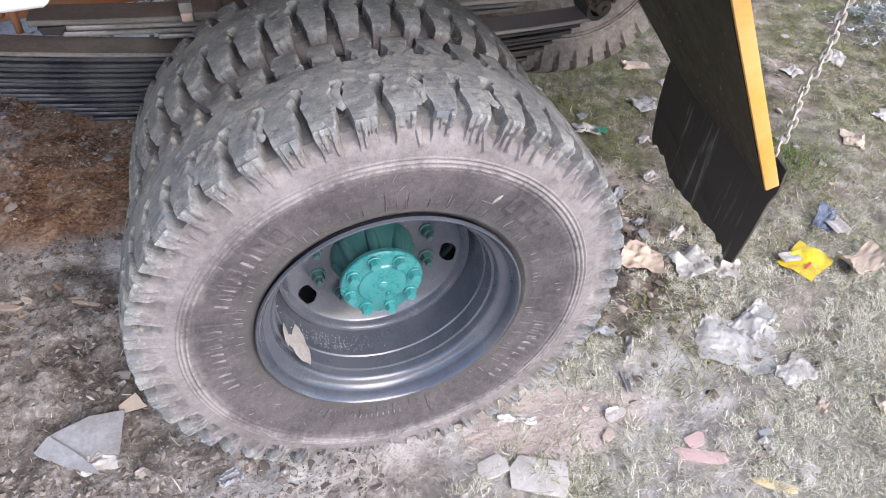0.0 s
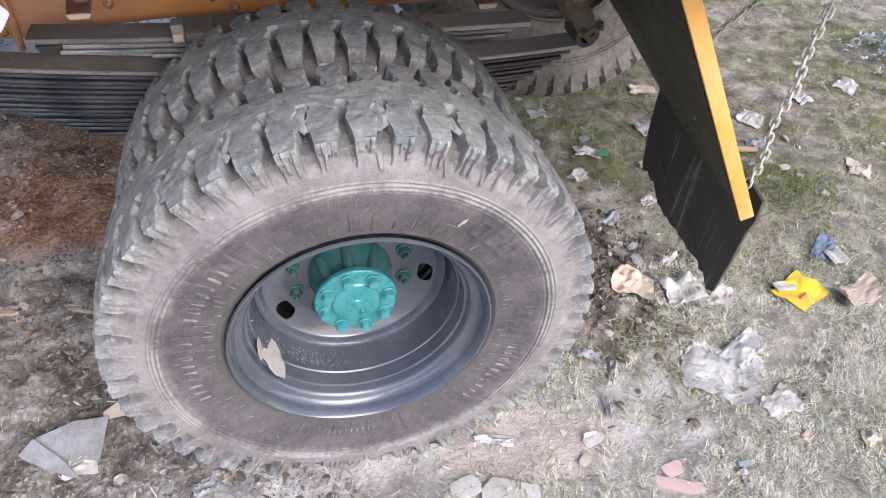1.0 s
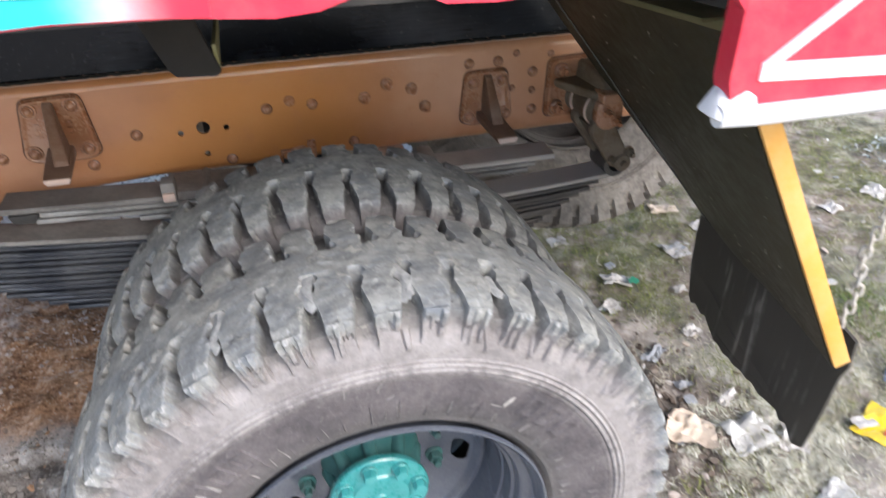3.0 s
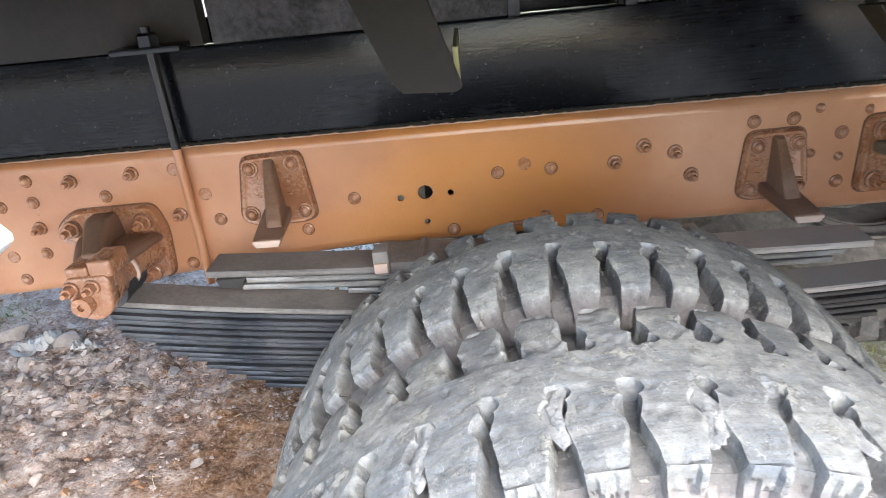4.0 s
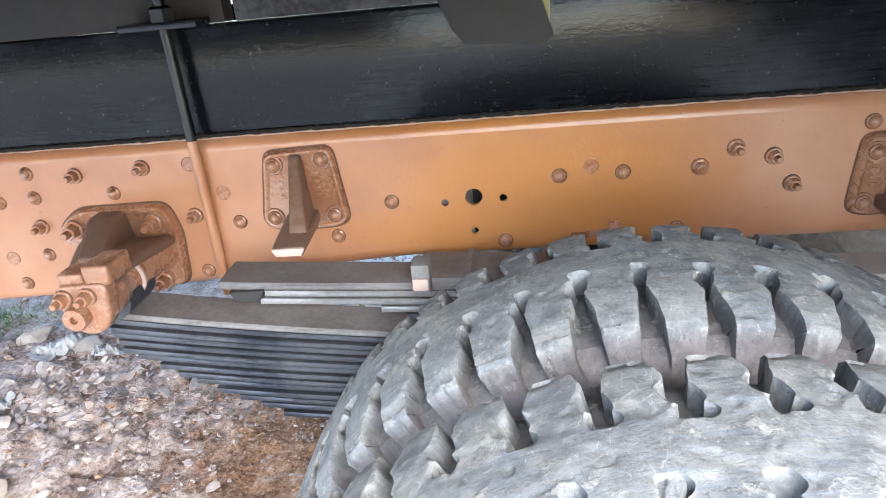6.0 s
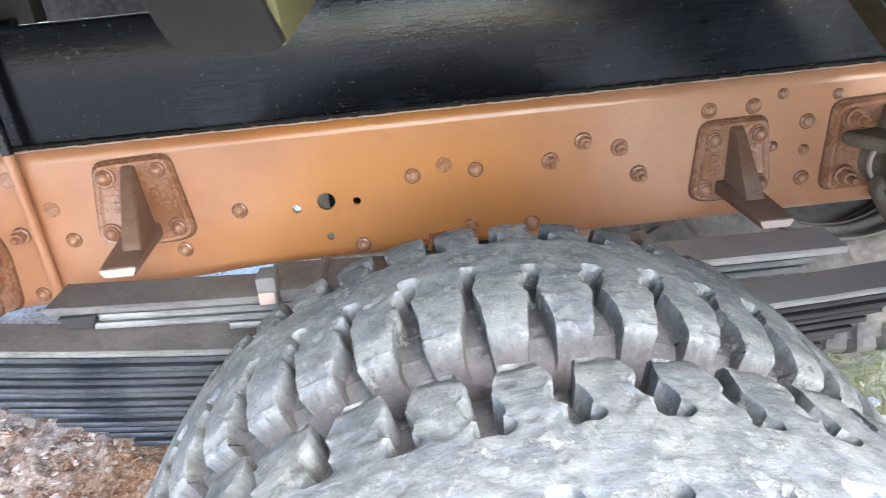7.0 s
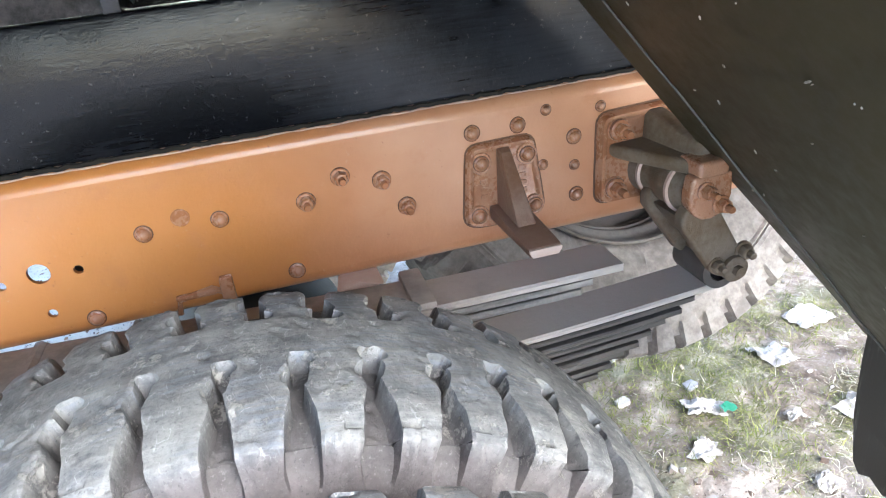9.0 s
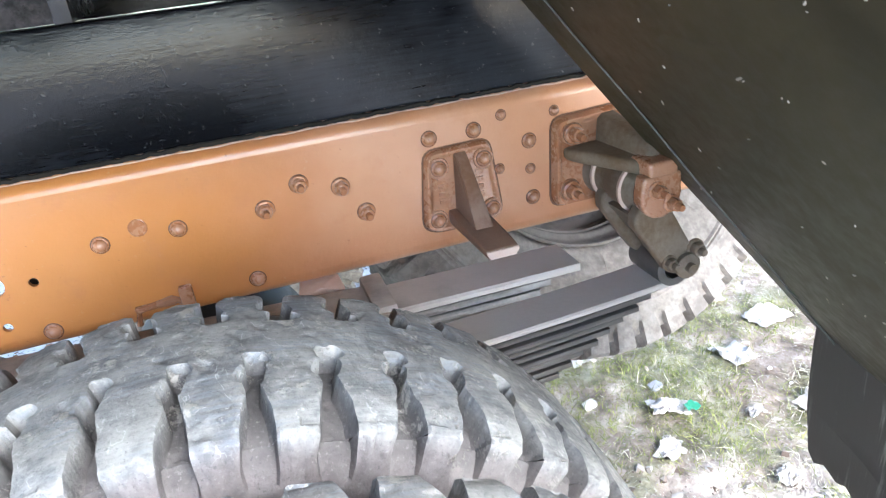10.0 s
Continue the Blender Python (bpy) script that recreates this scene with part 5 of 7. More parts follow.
part("stop_pad", hull([(x, y, helper_z(-0.62) - 0.0135 - z) for x, z in ((-0.648, 0.0), (-0.588, 0.0), (-0.640, 0.018), (-0.60, 0.022)) for y in (0.69, 0.75)], 0.003), M_DARK, clamp, "dark rubber pad under the helper leaf")
part("clip", box(0.258, 0.292, 0.700, 0.815, 0.842, 0.868, 0.005), M_LEAFTOP, clamp)
for x in (-0.25, -0.12):
    part("u_bolt", tube([(x, 0.682, 0.58), (x, 0.682, 0.862), (x, 0.70, 0.880), (x, 0.80, 0.880), (x, 0.822, 0.862), (x, 0.822, 0.58)], 0.010), M_LEAFTOP, clamp)


# ---- black body sill, cross bearers, floor ----
part("body_sill", box(-3.4, 1.9, RAIL_Y + 0.018, RAIL_Y + 0.075, 1.102, 1.287, 0.006), M_SILL, truck, "black painted body sill over the frame")
part("body_sill", box(-3.4, 1.9, 2.60 - RAIL_Y - 0.075, 2.60 - RAIL_Y - 0.006, 1.102, 1.287, 0.006), M_BLACK, truck, "black painted body sill over the frame")
part("paint_seam", tube([(x * 0.006, RAIL_Y + 0.0165 + 0.002 * noise.noise(Vector((x * 0.31, 3, 0))), 1.1000 + 0.0035 * noise.noise(Vector((x * 0.43, 0, 0)))) for x in range(-370, 200)], 0.0042, 5), M_BRACKET, truck, "rough black paint edge")
part("paint_edge", tube([(x * 0.02, RAIL_Y + 0.0125 + 0.0012 * math.sin(x * 1.1) + 0.0008 * math.sin(x * 3.7), 1.0955 + 0.0006 * math.sin(x * 2.3)) for x in range(-110, 61)], 0.0016, 5), M_RAW, truck, "pale bare metal line along the rail top")
ub = part("body_u_bolt", tube([(-0.728, RAIL_Y - 0.014, 0.80), (-0.728, RAIL_Y - 0.014, 1.10)], 0.0092, 12), M_RAIL, truck, "long clamp bolt in orange and black paint")
part("upper_rod", tube([(-0.728, RAIL_Y - 0.014, 1.10), (-0.730, RAIL_Y - 0.012, 1.335)], 0.0095, 12), M_BLACK, ub)
part("top_plate", box(-0.80, -0.665, RAIL_Y - 0.035, RAIL_Y + 0.06, 1.288, 1.300, 0.003), M_BLACK, ub)
part("nut", lathe([(1.300, 0.021), (1.320, 0.021), (1.324, 0.016)], axis="z", seg=6, centre=(-0.73, RAIL_Y - 0.012, 0)), M_BLACK, ub)
for x in (-2.2, -1.45, -0.043, 0.170, 0.262, 1.55):
    cb = box(x - 0.011, x + 0.011, RAIL_Y - 0.01, 2.60 - RAIL_Y + 0.01, 1.289, 1.428, 0.002)
    box(x - 0.04, x + 0.04, RAIL_Y - 0.01, 2.60 - RAIL_Y + 0.01, 1.426, 1.434, 0.002, cb)
    part("cross_bearer", cb, M_BLACK, truck, "black painted cross bearer")
part("floor", box(-3.4, 2.4, -0.115, 2.72, 1.436, 1.47, 0.003), M_DARK, truck, "dark underside of the load floor")
# unseen board, mirrored from the near side to hold back light underneath
part("side_board", box(-3.4, 2.4, 2.70, 2.73, 1.36, 1.62, 0.004), M_AQUA, truck, "unseen painted board added on the far side of the body")
# added dark filler, keeps daylight out of the gap above the sill
part("floor_beam", box(-3.4, -0.64, RAIL_Y + 0.025, RAIL_Y + 0.07, 1.2885, 1.434, 0.001), M_DARK, truck, "dark filler added to close the bright gap over the sill")
part("rough_plate", box(-0.62, -0.052, RAIL_Y + 0.022, RAIL_Y + 0.06, 1.2885, 1.42, 0.002), M_BLACKROUGH, truck, "rough dull grey plate under the floor")


# ---- mudguard with rubber flap and chains ----
G_TOP_IN, G_TOP_OUT = Vector((0.540, 0.785, 1.262)), Vector((0.472, 0.0, 1.357))
G_LOW_IN, G_LOW_OUT = Vector((1.036, 0.668, 0.630)), Vector((0.878, 0.008, 0.676))


def guard_point(u, v):
    """u from the outer to the inner edge, v from the top to the bottom."""
    return (G_TOP_OUT.lerp(G_TOP_IN, u)).lerp(G_LOW_OUT.lerp(G_LOW_IN, u), v)


def guard_normal():
    return (G_TOP_IN - G_TOP_OUT).cross(G_LOW_OUT - G_TOP_OUT).normalized()


def sheet(fn, nu, nv, th, normal):
    """A thin bent sheet of thickness th over a grid of places."""
    b = bmesh.new()
    A = [[b.verts.new(fn(i / nu, j / nv)) for j in range(nv + 1)] for i in range(nu + 1)]
    B = [[b.verts.new(Vector(fn(i / nu, j / nv)) + normal * th) for j in range(nv + 1)] for i in range(nu + 1)]
    for i in range(nu):
        for j in range(nv):
            b.faces.new((A[i][j], A[i + 1][j], A[i + 1][j + 1], A[i][j + 1]))
            b.faces.new((B[i][j], B[i][j + 1], B[i + 1][j + 1], B[i + 1][j]))
    for i in range(nu):
        b.faces.new((A[i][0], B[i][0], B[i + 1][0], A[i + 1][0]))
        b.faces.new((A[i][nv], A[i + 1][nv], B[i + 1][nv], B[i][nv]))
    for j in range(nv):
        b.faces.new((A[0][j], A[0][j + 1], B[0][j + 1], B[0][j]))
        b.faces.new((A[nu][j], B[nu][j], B[nu][j + 1], A[nu][j + 1]))
    return b


GN = guard_normal()
guard = part("mudguard", sheet(lambda u, v: guard_point(u, v) + GN * 0.004 * math.sin(u * 7) * math.sin(v * 5), 12, 12, 0.005, GN), M_GUARD, truck, "dark sloping mudguard sheet with chipped paint")
part("edge_lip", sheet(lambda u, v: guard_point(0.94 + 0.062 * u, v) - GN * (0.003 + 0.004 * u), 3, 10, -0.004, GN), M_GUARD, guard)
# yellow outer edge flange, narrowing downwards
part("edge_strip", hull([p + d for v, w in ((0.0, 0.026), (1.0, 0.027)) for p in (guard_point(0.0, v),) for d in (Vector((-0.006, -0.004, 0)), Vector((w, -0.004, 0.01)), Vector((-0.006, -0.012, 0)), Vector((w, -0.012, 0.01)))], 0.003), M_YELLOW, guard, "yellow painted outer edge")
part("hanger_angle", hull([(0.525, 0.86, 1.262), (0.545, 0.86, 1.262), (0.455, -0.05, 1.352), (0.475, -0.05, 1.352), (0.525, 0.86, 1.284), (0.545, 0.86, 1.284), (0.455, -0.05, 1.374), (0.475, -0.05, 1.374)], 0.002, hull([(0.47, 0.86, 1.283), (0.53, 0.86, 1.283), (0.40, -0.05, 1.373), (0.46, -0.05, 1.373), (0.47, 0.86, 1.288), (0.53, 0.86, 1.288), (0.40, -0.05, 1.378), (0.46, -0.05, 1.378)], 0.001)), M_ANGLE, guard, "olive painted angle along the guard top")
for lift in (-0.003, 0.008):
    part("fold", tube([guard_point(0.885 + 0.004 * math.sin(k), k / 16) + GN * lift for k in range(17)], 0.0018, 6), M_FOLD, guard)
def speck_bm():
    """Small pale splashes and chips on the guard's front."""
    rs = np.random.RandomState(8)
    b = bmesh.new()
    q = GN.to_track_quat("Z", "Y").to_matrix().to_4x4()
    for k in range(150):
        p = guard_point(rs.uniform(0.04, 0.92), rs.uniform(0.03, 0.95)) + GN * (0.006 if k % 2 else -0.002)
        w = rs.uniform(0.0006, 0.0018)
        bmesh.ops.create_icosphere(b, subdivisions=1, radius=1.0, matrix=Matrix.Translation(p) @ q @ pose(0, 0, 0, 0, 0, rs.uniform(0, 180)) @ Matrix.Diagonal((w, w * rs.uniform(1.0, 4.0), 0.0012, 1)))
    return b


tagged(part("mud_specks", speck_bm(), M_MUD, guard, "small pale mud specks"), kind="stuff")
FLAP = [(0.636, 0.70), (0.636, 0.60), (0.631, 0.48), (0.616, 0.385)] + [(0.60 - 0.0255 * k + 0.004 * math.sin(k * 2.1), 0.372 + (0.008 if k % 2 else -0.006) - 0.016 * (k > 4) * (k < 16) + 0.004 * math.sin(k * 3.3)) for k in range(20)] + [(0.085, 0.353), (0.055, 0.370), (0.040, 0.49), (0.032, 0.60), (0.020, 0.64), (0.026, 0.70)]


def flap_bm():
    """Torn rubber sheet hung from the guard's lower edge."""
    b = plate_xz(FLAP, [], 0.0, 0.007)
    for it in range(3):
        bmesh.ops.subdivide_edges(b, edges=[e for e in b.edges if e.calc_length() > 0.07], cuts=1)
    bmesh.ops.triangulate(b, faces=b.faces[:])
    for v in b.verts:
        y, z, d = v.co.x, v.co.z, v.co.y
        v.co = Vector((0.940 + 0.115 * y + d - 0.12 * max(0, 0.50 - z) ** 2 + 0.006 * math.sin(y * 21 + z * 7), y, z))
    return b


part("rubber_flap", flap_bm(), M_FLAP, guard, "torn black rubber flap with scuffs")


def chain(name, top, bottom, label, wire=0.0029, length=0.026):
    """A hanging chain of separate links."""
    top, bottom = Vector(top), Vector(bottom)
    way = (bottom - top).normalized()
    n = int((bottom - top).length / (length - 2.4 * wire))
    loop = []
    for k in range(16):
        a = 2 * math.pi * k / 16
        loop.append((0.0074 * math.cos(a), 0, (0.0074 * math.sin(a)) + (length / 2 - 0.0074) * (1 if math.sin(a) >= 0 else -1)))
    me = to_mesh("link", tube(loop, wire, 6, cyclic=True), M_CHAIN, 40)
    first = None
    q = way.to_track_quat("Z", "Y").to_matrix().to_4x4()
    for k in range(n):
        p = top.lerp(bottom, (k + 0.5) / n) + Vector((0.004 * math.sin(k * 0.8), 0.004 * math.cos(k * 0.6), 0))
        o = new("chain" if first is None else "link", me)
        m = Matrix.Translation(p) @ q @ pose(0, 0, 0, 0, 0, 90 * (k % 2) + 20)
        if first is None:
            first = o
            o.matrix_basis = m
            o.parent = truck
            o["label"] = label
            inv = m.inverted()
        else:
            o.matrix_basis = inv @ m
            o.parent = first
    return first


chain("chain", (0.888, 0.02, 1.342), (0.878, 0.025, 0.735), "pale dusty steel chain holding the mudguard")
chain("chain", (1.56, 0.62, 1.27), (1.05, 0.64, 0.70), "dark steel chain behind the mudguard")


# ---- painted side of the body ----
SIDE_Y = -0.13


def side_part(name, outline, mat, parent, y0, y1, label=""):
    return part(name, plate_xz(outline, [], y0, y1), mat, parent, label)


skirt_low = [(-2.6, 1.422), (-0.60, 1.415), (-0.45, 1.414), (-0.335, 1.419), (-0.252, 1.423), (-0.16, 1.421), (-0.078, 1.415), (-0.04, 1.418), (-0.011, 1.427), (0.008, 1.440), (0.023, 1.455), (0.035, 1.438), (0.049, 1.426), (0.073, 1.416), (0.12, 1.414), (0.20, 1.418), (0.288, 1.419), (0.346, 1.415), (0.375, 1.404), (0.392, 1.385)]
def sprayed():
    """Turquoise gloss fading into red, as sprayed on."""
    m, nt, b, co = base_mat("turquoise to red gloss paint")
    sep = nt.nodes.new("ShaderNodeSeparateXYZ")
    nt.links.new(co, sep.inputs[0])
    n1 = noise_tex(nt, co, 40.0, 4.0)
    f = smooth(nt, maths(nt, "ADD", sep.outputs[0], maths(nt, "MULTIPLY_ADD", n1, 0.02, -0.01)), -0.255, -0.150)
    c = ramp(nt, f, [(0.0, (0.02, 0.50, 0.50)), (0.45, (0.42, 0.46, 0.46)), (1.0, (0.62, 0.025, 0.055))])
    nt.links.new(c, b.inputs["Base Color"])
    nt.links.new(maths(nt, "MULTIPLY_ADD", n1, 0.2, 0.22), b.inputs["Roughness"])
    bump(nt, b, n1, 0.1, 0.002)
    return m


M_SPRAY = sprayed()
skirt = side_part("side_skirt", [(0.392, 1.62), (-2.6, 1.62)] + skirt_low, M_RED, truck, SIDE_Y, SIDE_Y + 0.012, "painted scalloped side skirt in turquoise, white and red")
side_part("turquoise_panel", [(-2.598, 1.62), (-2.598, 1.424), (-0.60, 1.417), (-0.45, 1.416), (-0.335, 1.421), (-0.252, 1.425), (-0.17, 1.423), (-0.13, 1.421), (-0.12, 1.62)], M_SPRAY, skirt, SIDE_Y - 0.003, SIDE_Y)
side_part("white_stripe", [(-2.598, 1.475), (-0.326, 1.4475), (-0.01, 1.4395), (0.025, 1.4565), (0.06, 1.438), (0.385, 1.434), (0.385, 1.457), (-0.01, 1.459), (-0.326, 1.4665), (-2.598, 1.50)], M_WHITE, skirt, SIDE_Y - 0.006, SIDE_Y - 0.003)
board = part("side_board", plate_xz([(0.40, 1.2890), (0.52, 1.2830), (2.4, 1.2920), (2.4, 1.62), (0.394, 1.62), (0.392, 1.3170)], [], SIDE_Y, SIDE_Y + 0.03), M_RED, truck, "painted rear side board in red, white and violet")
part("bottom_moulding", tube([(0.384, SIDE_Y - 0.002, 1.2790), (0.43, SIDE_Y - 0.002, 1.2755), (0.65, SIDE_Y - 0.002, 1.2725), (0.9, SIDE_Y - 0.002, 1.2740), (1.4, SIDE_Y - 0.002, 1.2790), (2.4, SIDE_Y - 0.002, 1.2890)], 0.0125, 12), M_WHITE, board, "white painted rounded lower moulding")
part("end_lip", hull([(0.376, SIDE_Y - 0.012, 1.2790), (0.376, SIDE_Y + 0.03, 1.2790), (0.392, SIDE_Y - 0.010, 1.2690), (0.40, SIDE_Y + 0.03, 1.2690), (0.425, SIDE_Y - 0.010, 1.3020), (0.405, SIDE_Y + 0.03, 1.3170), (0.43, SIDE_Y - 0.010, 1.2770), (0.43, SIDE_Y + 0.03, 1.2770)], 0.004), M_WHITE, board, "white lip at the board's end")
side_part("white_stripe", [(0.428, 1.3150), (0.63, 1.3040), (2.4, 1.3130), (2.4, 1.3350), (0.63, 1.3260), (0.428, 1.3350)], M_WHITE, board, SIDE_Y - 0.003, SIDE_Y)
side_part("white_stripe", [(0.43, 1.3350), (0.452, 1.3350), (0.60, 1.44), (0.574, 1.44)], M_WHITE, board, SIDE_Y - 0.003, SIDE_Y)
side_part("violet_stripe", [(0.62, 1.2860), (2.4, 1.2950), (2.4, 1.3100), (0.70, 1.3010)], M_PURPLE, board, SIDE_Y - 0.003, SIDE_Y)
side_part("violet_panel", [(0.66, 1.3290), (2.4, 1.3380), (2.4, 1.44), (0.72, 1.44)], M_PURPLE, board, SIDE_Y - 0.003, SIDE_Y)
side_part("white_stripe", [(0.62, 1.3290), (0.645, 1.3290), (0.70, 1.44), (0.675, 1.44)], M_WHITE, board, SIDE_Y - 0.003, SIDE_Y)
front = part("side_board", plate_xz([(-0.405, 1.2830), (-0.52, 1.2790), (-2.6, 1.2830), (-2.6, 1.41), (-0.43, 1.41), (-0.402, 1.312)], [], SIDE_Y, SIDE_Y + 0.03), M_WHITE, truck, "white and turquoise painted front side board")
part("bottom_moulding", tube([(-0.405, SIDE_Y - 0.002, 1.2790), (-0.44, SIDE_Y - 0.002, 1.2765), (-0.6, SIDE_Y - 0.002, 1.2750), (-2.6, SIDE_Y - 0.002, 1.2790)], 0.0115, 12), M_WHITE, front, "white painted rounded lower moulding")
part("end_lip", hull([(-0.392, SIDE_Y - 0.010, 1.2800), (-0.392, SIDE_Y + 0.03, 1.2800), (-0.402, SIDE_Y - 0.010, 1.2690), (-0.41, SIDE_Y + 0.03, 1.2690), (-0.435, SIDE_Y - 0.010, 1.3300), (-0.43, SIDE_Y + 0.03, 1.3300), (-0.44, SIDE_Y - 0.010, 1.2770), (-0.44, SIDE_Y + 0.03, 1.2770)], 0.004), M_WHITE, front, "white lip at the board's end")
side_part("turquoise_stripe", [(-0.434, 1.2900), (-2.6, 1.2920), (-2.6, 1.3130), (-0.444, 1.3110)], M_AQUA, front, SIDE_Y - 0.003, SIDE_Y)
for side, rise in ((skirt, 0.020), (board, 0.0125), (front, 0.013)):
    side.location.z += rise
front.location.x -= 0.015
# wedge bracket under the body side
bracket = part("body_bracket", hull([(-0.205, 0.150, 1.315), (-0.197, 0.150, 1.306), (-0.150, 0.150, 1.303), (-0.143, 0.150, 1.307), (-0.255, 0.155, 1.436), (-0.185, 0.155, 1.436), (-0.205, 0.166, 1.315), (-0.197, 0.166, 1.305), (-0.150, 0.166, 1.302), (-0.143, 0.166, 1.307), (-0.255, 0.171, 1.436), (-0.185, 0.171, 1.436)], 0.003), M_BRACKET, truck, "dark plate bracket under the body side")
# lit flank of the bracket: the light on it is put into the olive
part("gusset", hull([(x, y, z) for x in (-0.1495, -0.1445) for y, z in ((0.167, 1.304), (0.155, 1.342), (0.40, 1.330), (0.40, 1.318))], 0.001), M_OLIVELIT, bracket, "olive gusset plate with its lit tone painted in")


# ---- loose ground cover ----
def scatter_mesh(name, pts, size, mat, seed, flat=0.55):
    """Many small broken pieces on the soil, one mesh."""
    rs = np.random.RandomState(seed)
    g = (1 + 5 ** 0.5) / 2
    base = np.array([(-1, g, 0), (1, g, 0), (-1, -g, 0), (1, -g, 0), (0, -1, g), (0, 1, g), (0, -1, -g), (0, 1, -g), (g, 0, -1), (g, 0, 1), (-g, 0, -1), (-g, 0, 1)]) / 1.9
    tris = [(0, 11, 5), (0, 5, 1), (0, 1, 7), (0, 7, 10), (0, 10, 11), (1, 5, 9), (5, 11, 4), (11, 10, 2), (10, 7, 6), (7, 1, 8), (3, 9, 4), (3, 4, 2), (3, 2, 6), (3, 6, 8), (3, 8, 9), (4, 9, 5), (2, 4, 11), (6, 2, 10), (8, 6, 7), (9, 8, 1)]
    n = len(pts)
    J = base[None] * rs.uniform(0.55, 1.35, (n, 12, 1)) + rs.uniform(-0.24, 0.24, (n, 12, 3))
    J[:, :, 1] *= rs.uniform(0.45, 1.0, (n, 1))
    J[:, :, 2] *= flat * rs.uniform(0.35, 1.1, (n, 1))
    a = rs.uniform(0, 2 * np.pi, n)
    t = rs.normal(0, 0.3, n)
    y1 = J[:, :, 1] * np.cos(t)[:, None] - J[:, :, 2] * np.sin(t)[:, None]
    z1 = J[:, :, 1] * np.sin(t)[:, None] + J[:, :, 2] * np.cos(t)[:, None]
    x2 = J[:, :, 0] * np.cos(a)[:, None] - y1 * np.sin(a)[:, None]
    y2 = J[:, :, 0] * np.sin(a)[:, None] + y1 * np.cos(a)[:, None]
    V = np.stack([x2, y2, z1], -1) * size[:, None, None]
    V[:, :, 0] += pts[:, 0:1]
    V[:, :, 1] += pts[:, 1:2]
    V[:, :, 2] += (ground_z(pts[:, 0], pts[:, 1]) + 0.12 * size)[:, None]
    F = (np.array(tris)[None] + 12 * np.arange(n)[:, None, None]).reshape(-1, 3)
    me = tri_mesh(name, V.reshape(-1, 3), F, mat)
    me.shade_smooth()
    me.set_sharp_from_angle(angle=radians(20))
    return me


def tri_mesh(name, V, F, mat):
    me = bpy.data.meshes.new(name)
    me.vertices.add(len(V))
    me.vertices.foreach_set("co", V.astype(np.float32).ravel())
    me.loops.add(len(F) * 3)
    me.loops.foreach_set("vertex_index", F.astype(np.int32).ravel())
    me.polygons.add(len(F))
    me.polygons.foreach_set("loop_start", np.arange(0, len(F) * 3, 3, dtype=np.int32))
    me.materials.append(mat)
    me.update(calc_edges=True)
    me.validate()
    return me


def blades_mesh(name, pts, length, mat, seed, lie, width=0.0016, rise=0.0):
    """Thin bent blades of grass or straw, one mesh."""
    rs = np.random.RandomState(seed)
    n = len(pts)
    a = rs.uniform(0, 2 * np.pi, n) * 0.45 + 5.0 * sines(pts[:, 0], pts[:, 1], seed + 70, 18, 2.0, 9.0)
    el = np.clip(rs.normal(lie, 0.35, n), 0.03, 1.5)
    d = np.stack([np.cos(a) * np.cos(el), np.sin(a) * np.cos(el), np.sin(el)], -1)
    side = np.stack([-np.sin(a), np.cos(a), rs.uniform(-0.4, 0.4, n)], -1) * (width * rs.uniform(0.6, 1.4, n))[:, None]
    root = np.stack([pts[:, 0], pts[:, 1], ground_z(pts[:, 0], pts[:, 1]) + rs.uniform(-0.002, 0.006, n) + rise], -1)
    bend = np.stack([rs.normal(0, 0.45, n), rs.normal(0, 0.45, n), rs.uniform(-0.6, 0.1, n)], -1)
    L = length[:, None]
    m = root + d * L * 0.5
    e = root + d * L + bend * L * 0.5
    e[:, 2] = np.maximum(e[:, 2], root[:, 2] + 0.001)
    V = np.stack([root - side, root + side, m + side * 0.8, m - side * 0.8, e], 1)
    F = (np.array([(0, 1, 2), (0, 2, 3), (3, 2, 4)])[None] + 5 * np.arange(n)[:, None, None]).reshape(-1, 3)
    return tri_mesh(name, V.reshape(-1, 3), F, mat)


def spread(n, x0, x1, y0, y1, keep, seed):
    rs = np.random.RandomState(seed)
    P = np.stack([rs.uniform(x0, x1, n), rs.uniform(y0, y1, n)], -1)
    k = keep(P[:, 0], P[:, 1]) > rs.uniform(0, 1, n)
    return P[k]


def stuff(name, me, label, category):
    return tagged(new(name, me), label, category, kind="stuff")


rsg = np.random.RandomState(77)
P = spread(26000, -3.2, 4.2, -1.2, 4.6, lambda x, y: np.clip(0.30 + 0.35 * sines(x, y, 41, 20, 0.4, 3.0) + 0.5 * bump_at(x, y, 0.9, 0.5, 0.45, 0.5) - 0.30 * bump_at(x, y, -0.9, 0.3, 0.8, 0.5) - 0.4 * bump_at(x, y, 0.5, -0.1, 0.35, 0.2) - 0.9 * bump_at(x, y, -1.7, 1.7, 1.0, 0.9), 0.0, 1), 1)
P2 = spread(24000, -1.7, -0.05, -0.6, 0.95, lambda x, y: np.clip(0.55 + 0.4 * sines(x, y, 45, 20, 0.6, 4.0), 0.05, 1), 21)
stuff("clods", scatter_mesh("clods", P2, 0.0025 + 0.015 * rsg.power(0.4, len(P2)) ** 2.6, M_CLOD, 22, 0.6), "loose grey soil clods and crumbs beside the tyre", "clods")
P2 = spread(26000, 0.1, 2.0, -0.5, 1.7, lambda x, y: bump_at(x, y, 0.95, 0.52, 0.26, 0.32), 23)
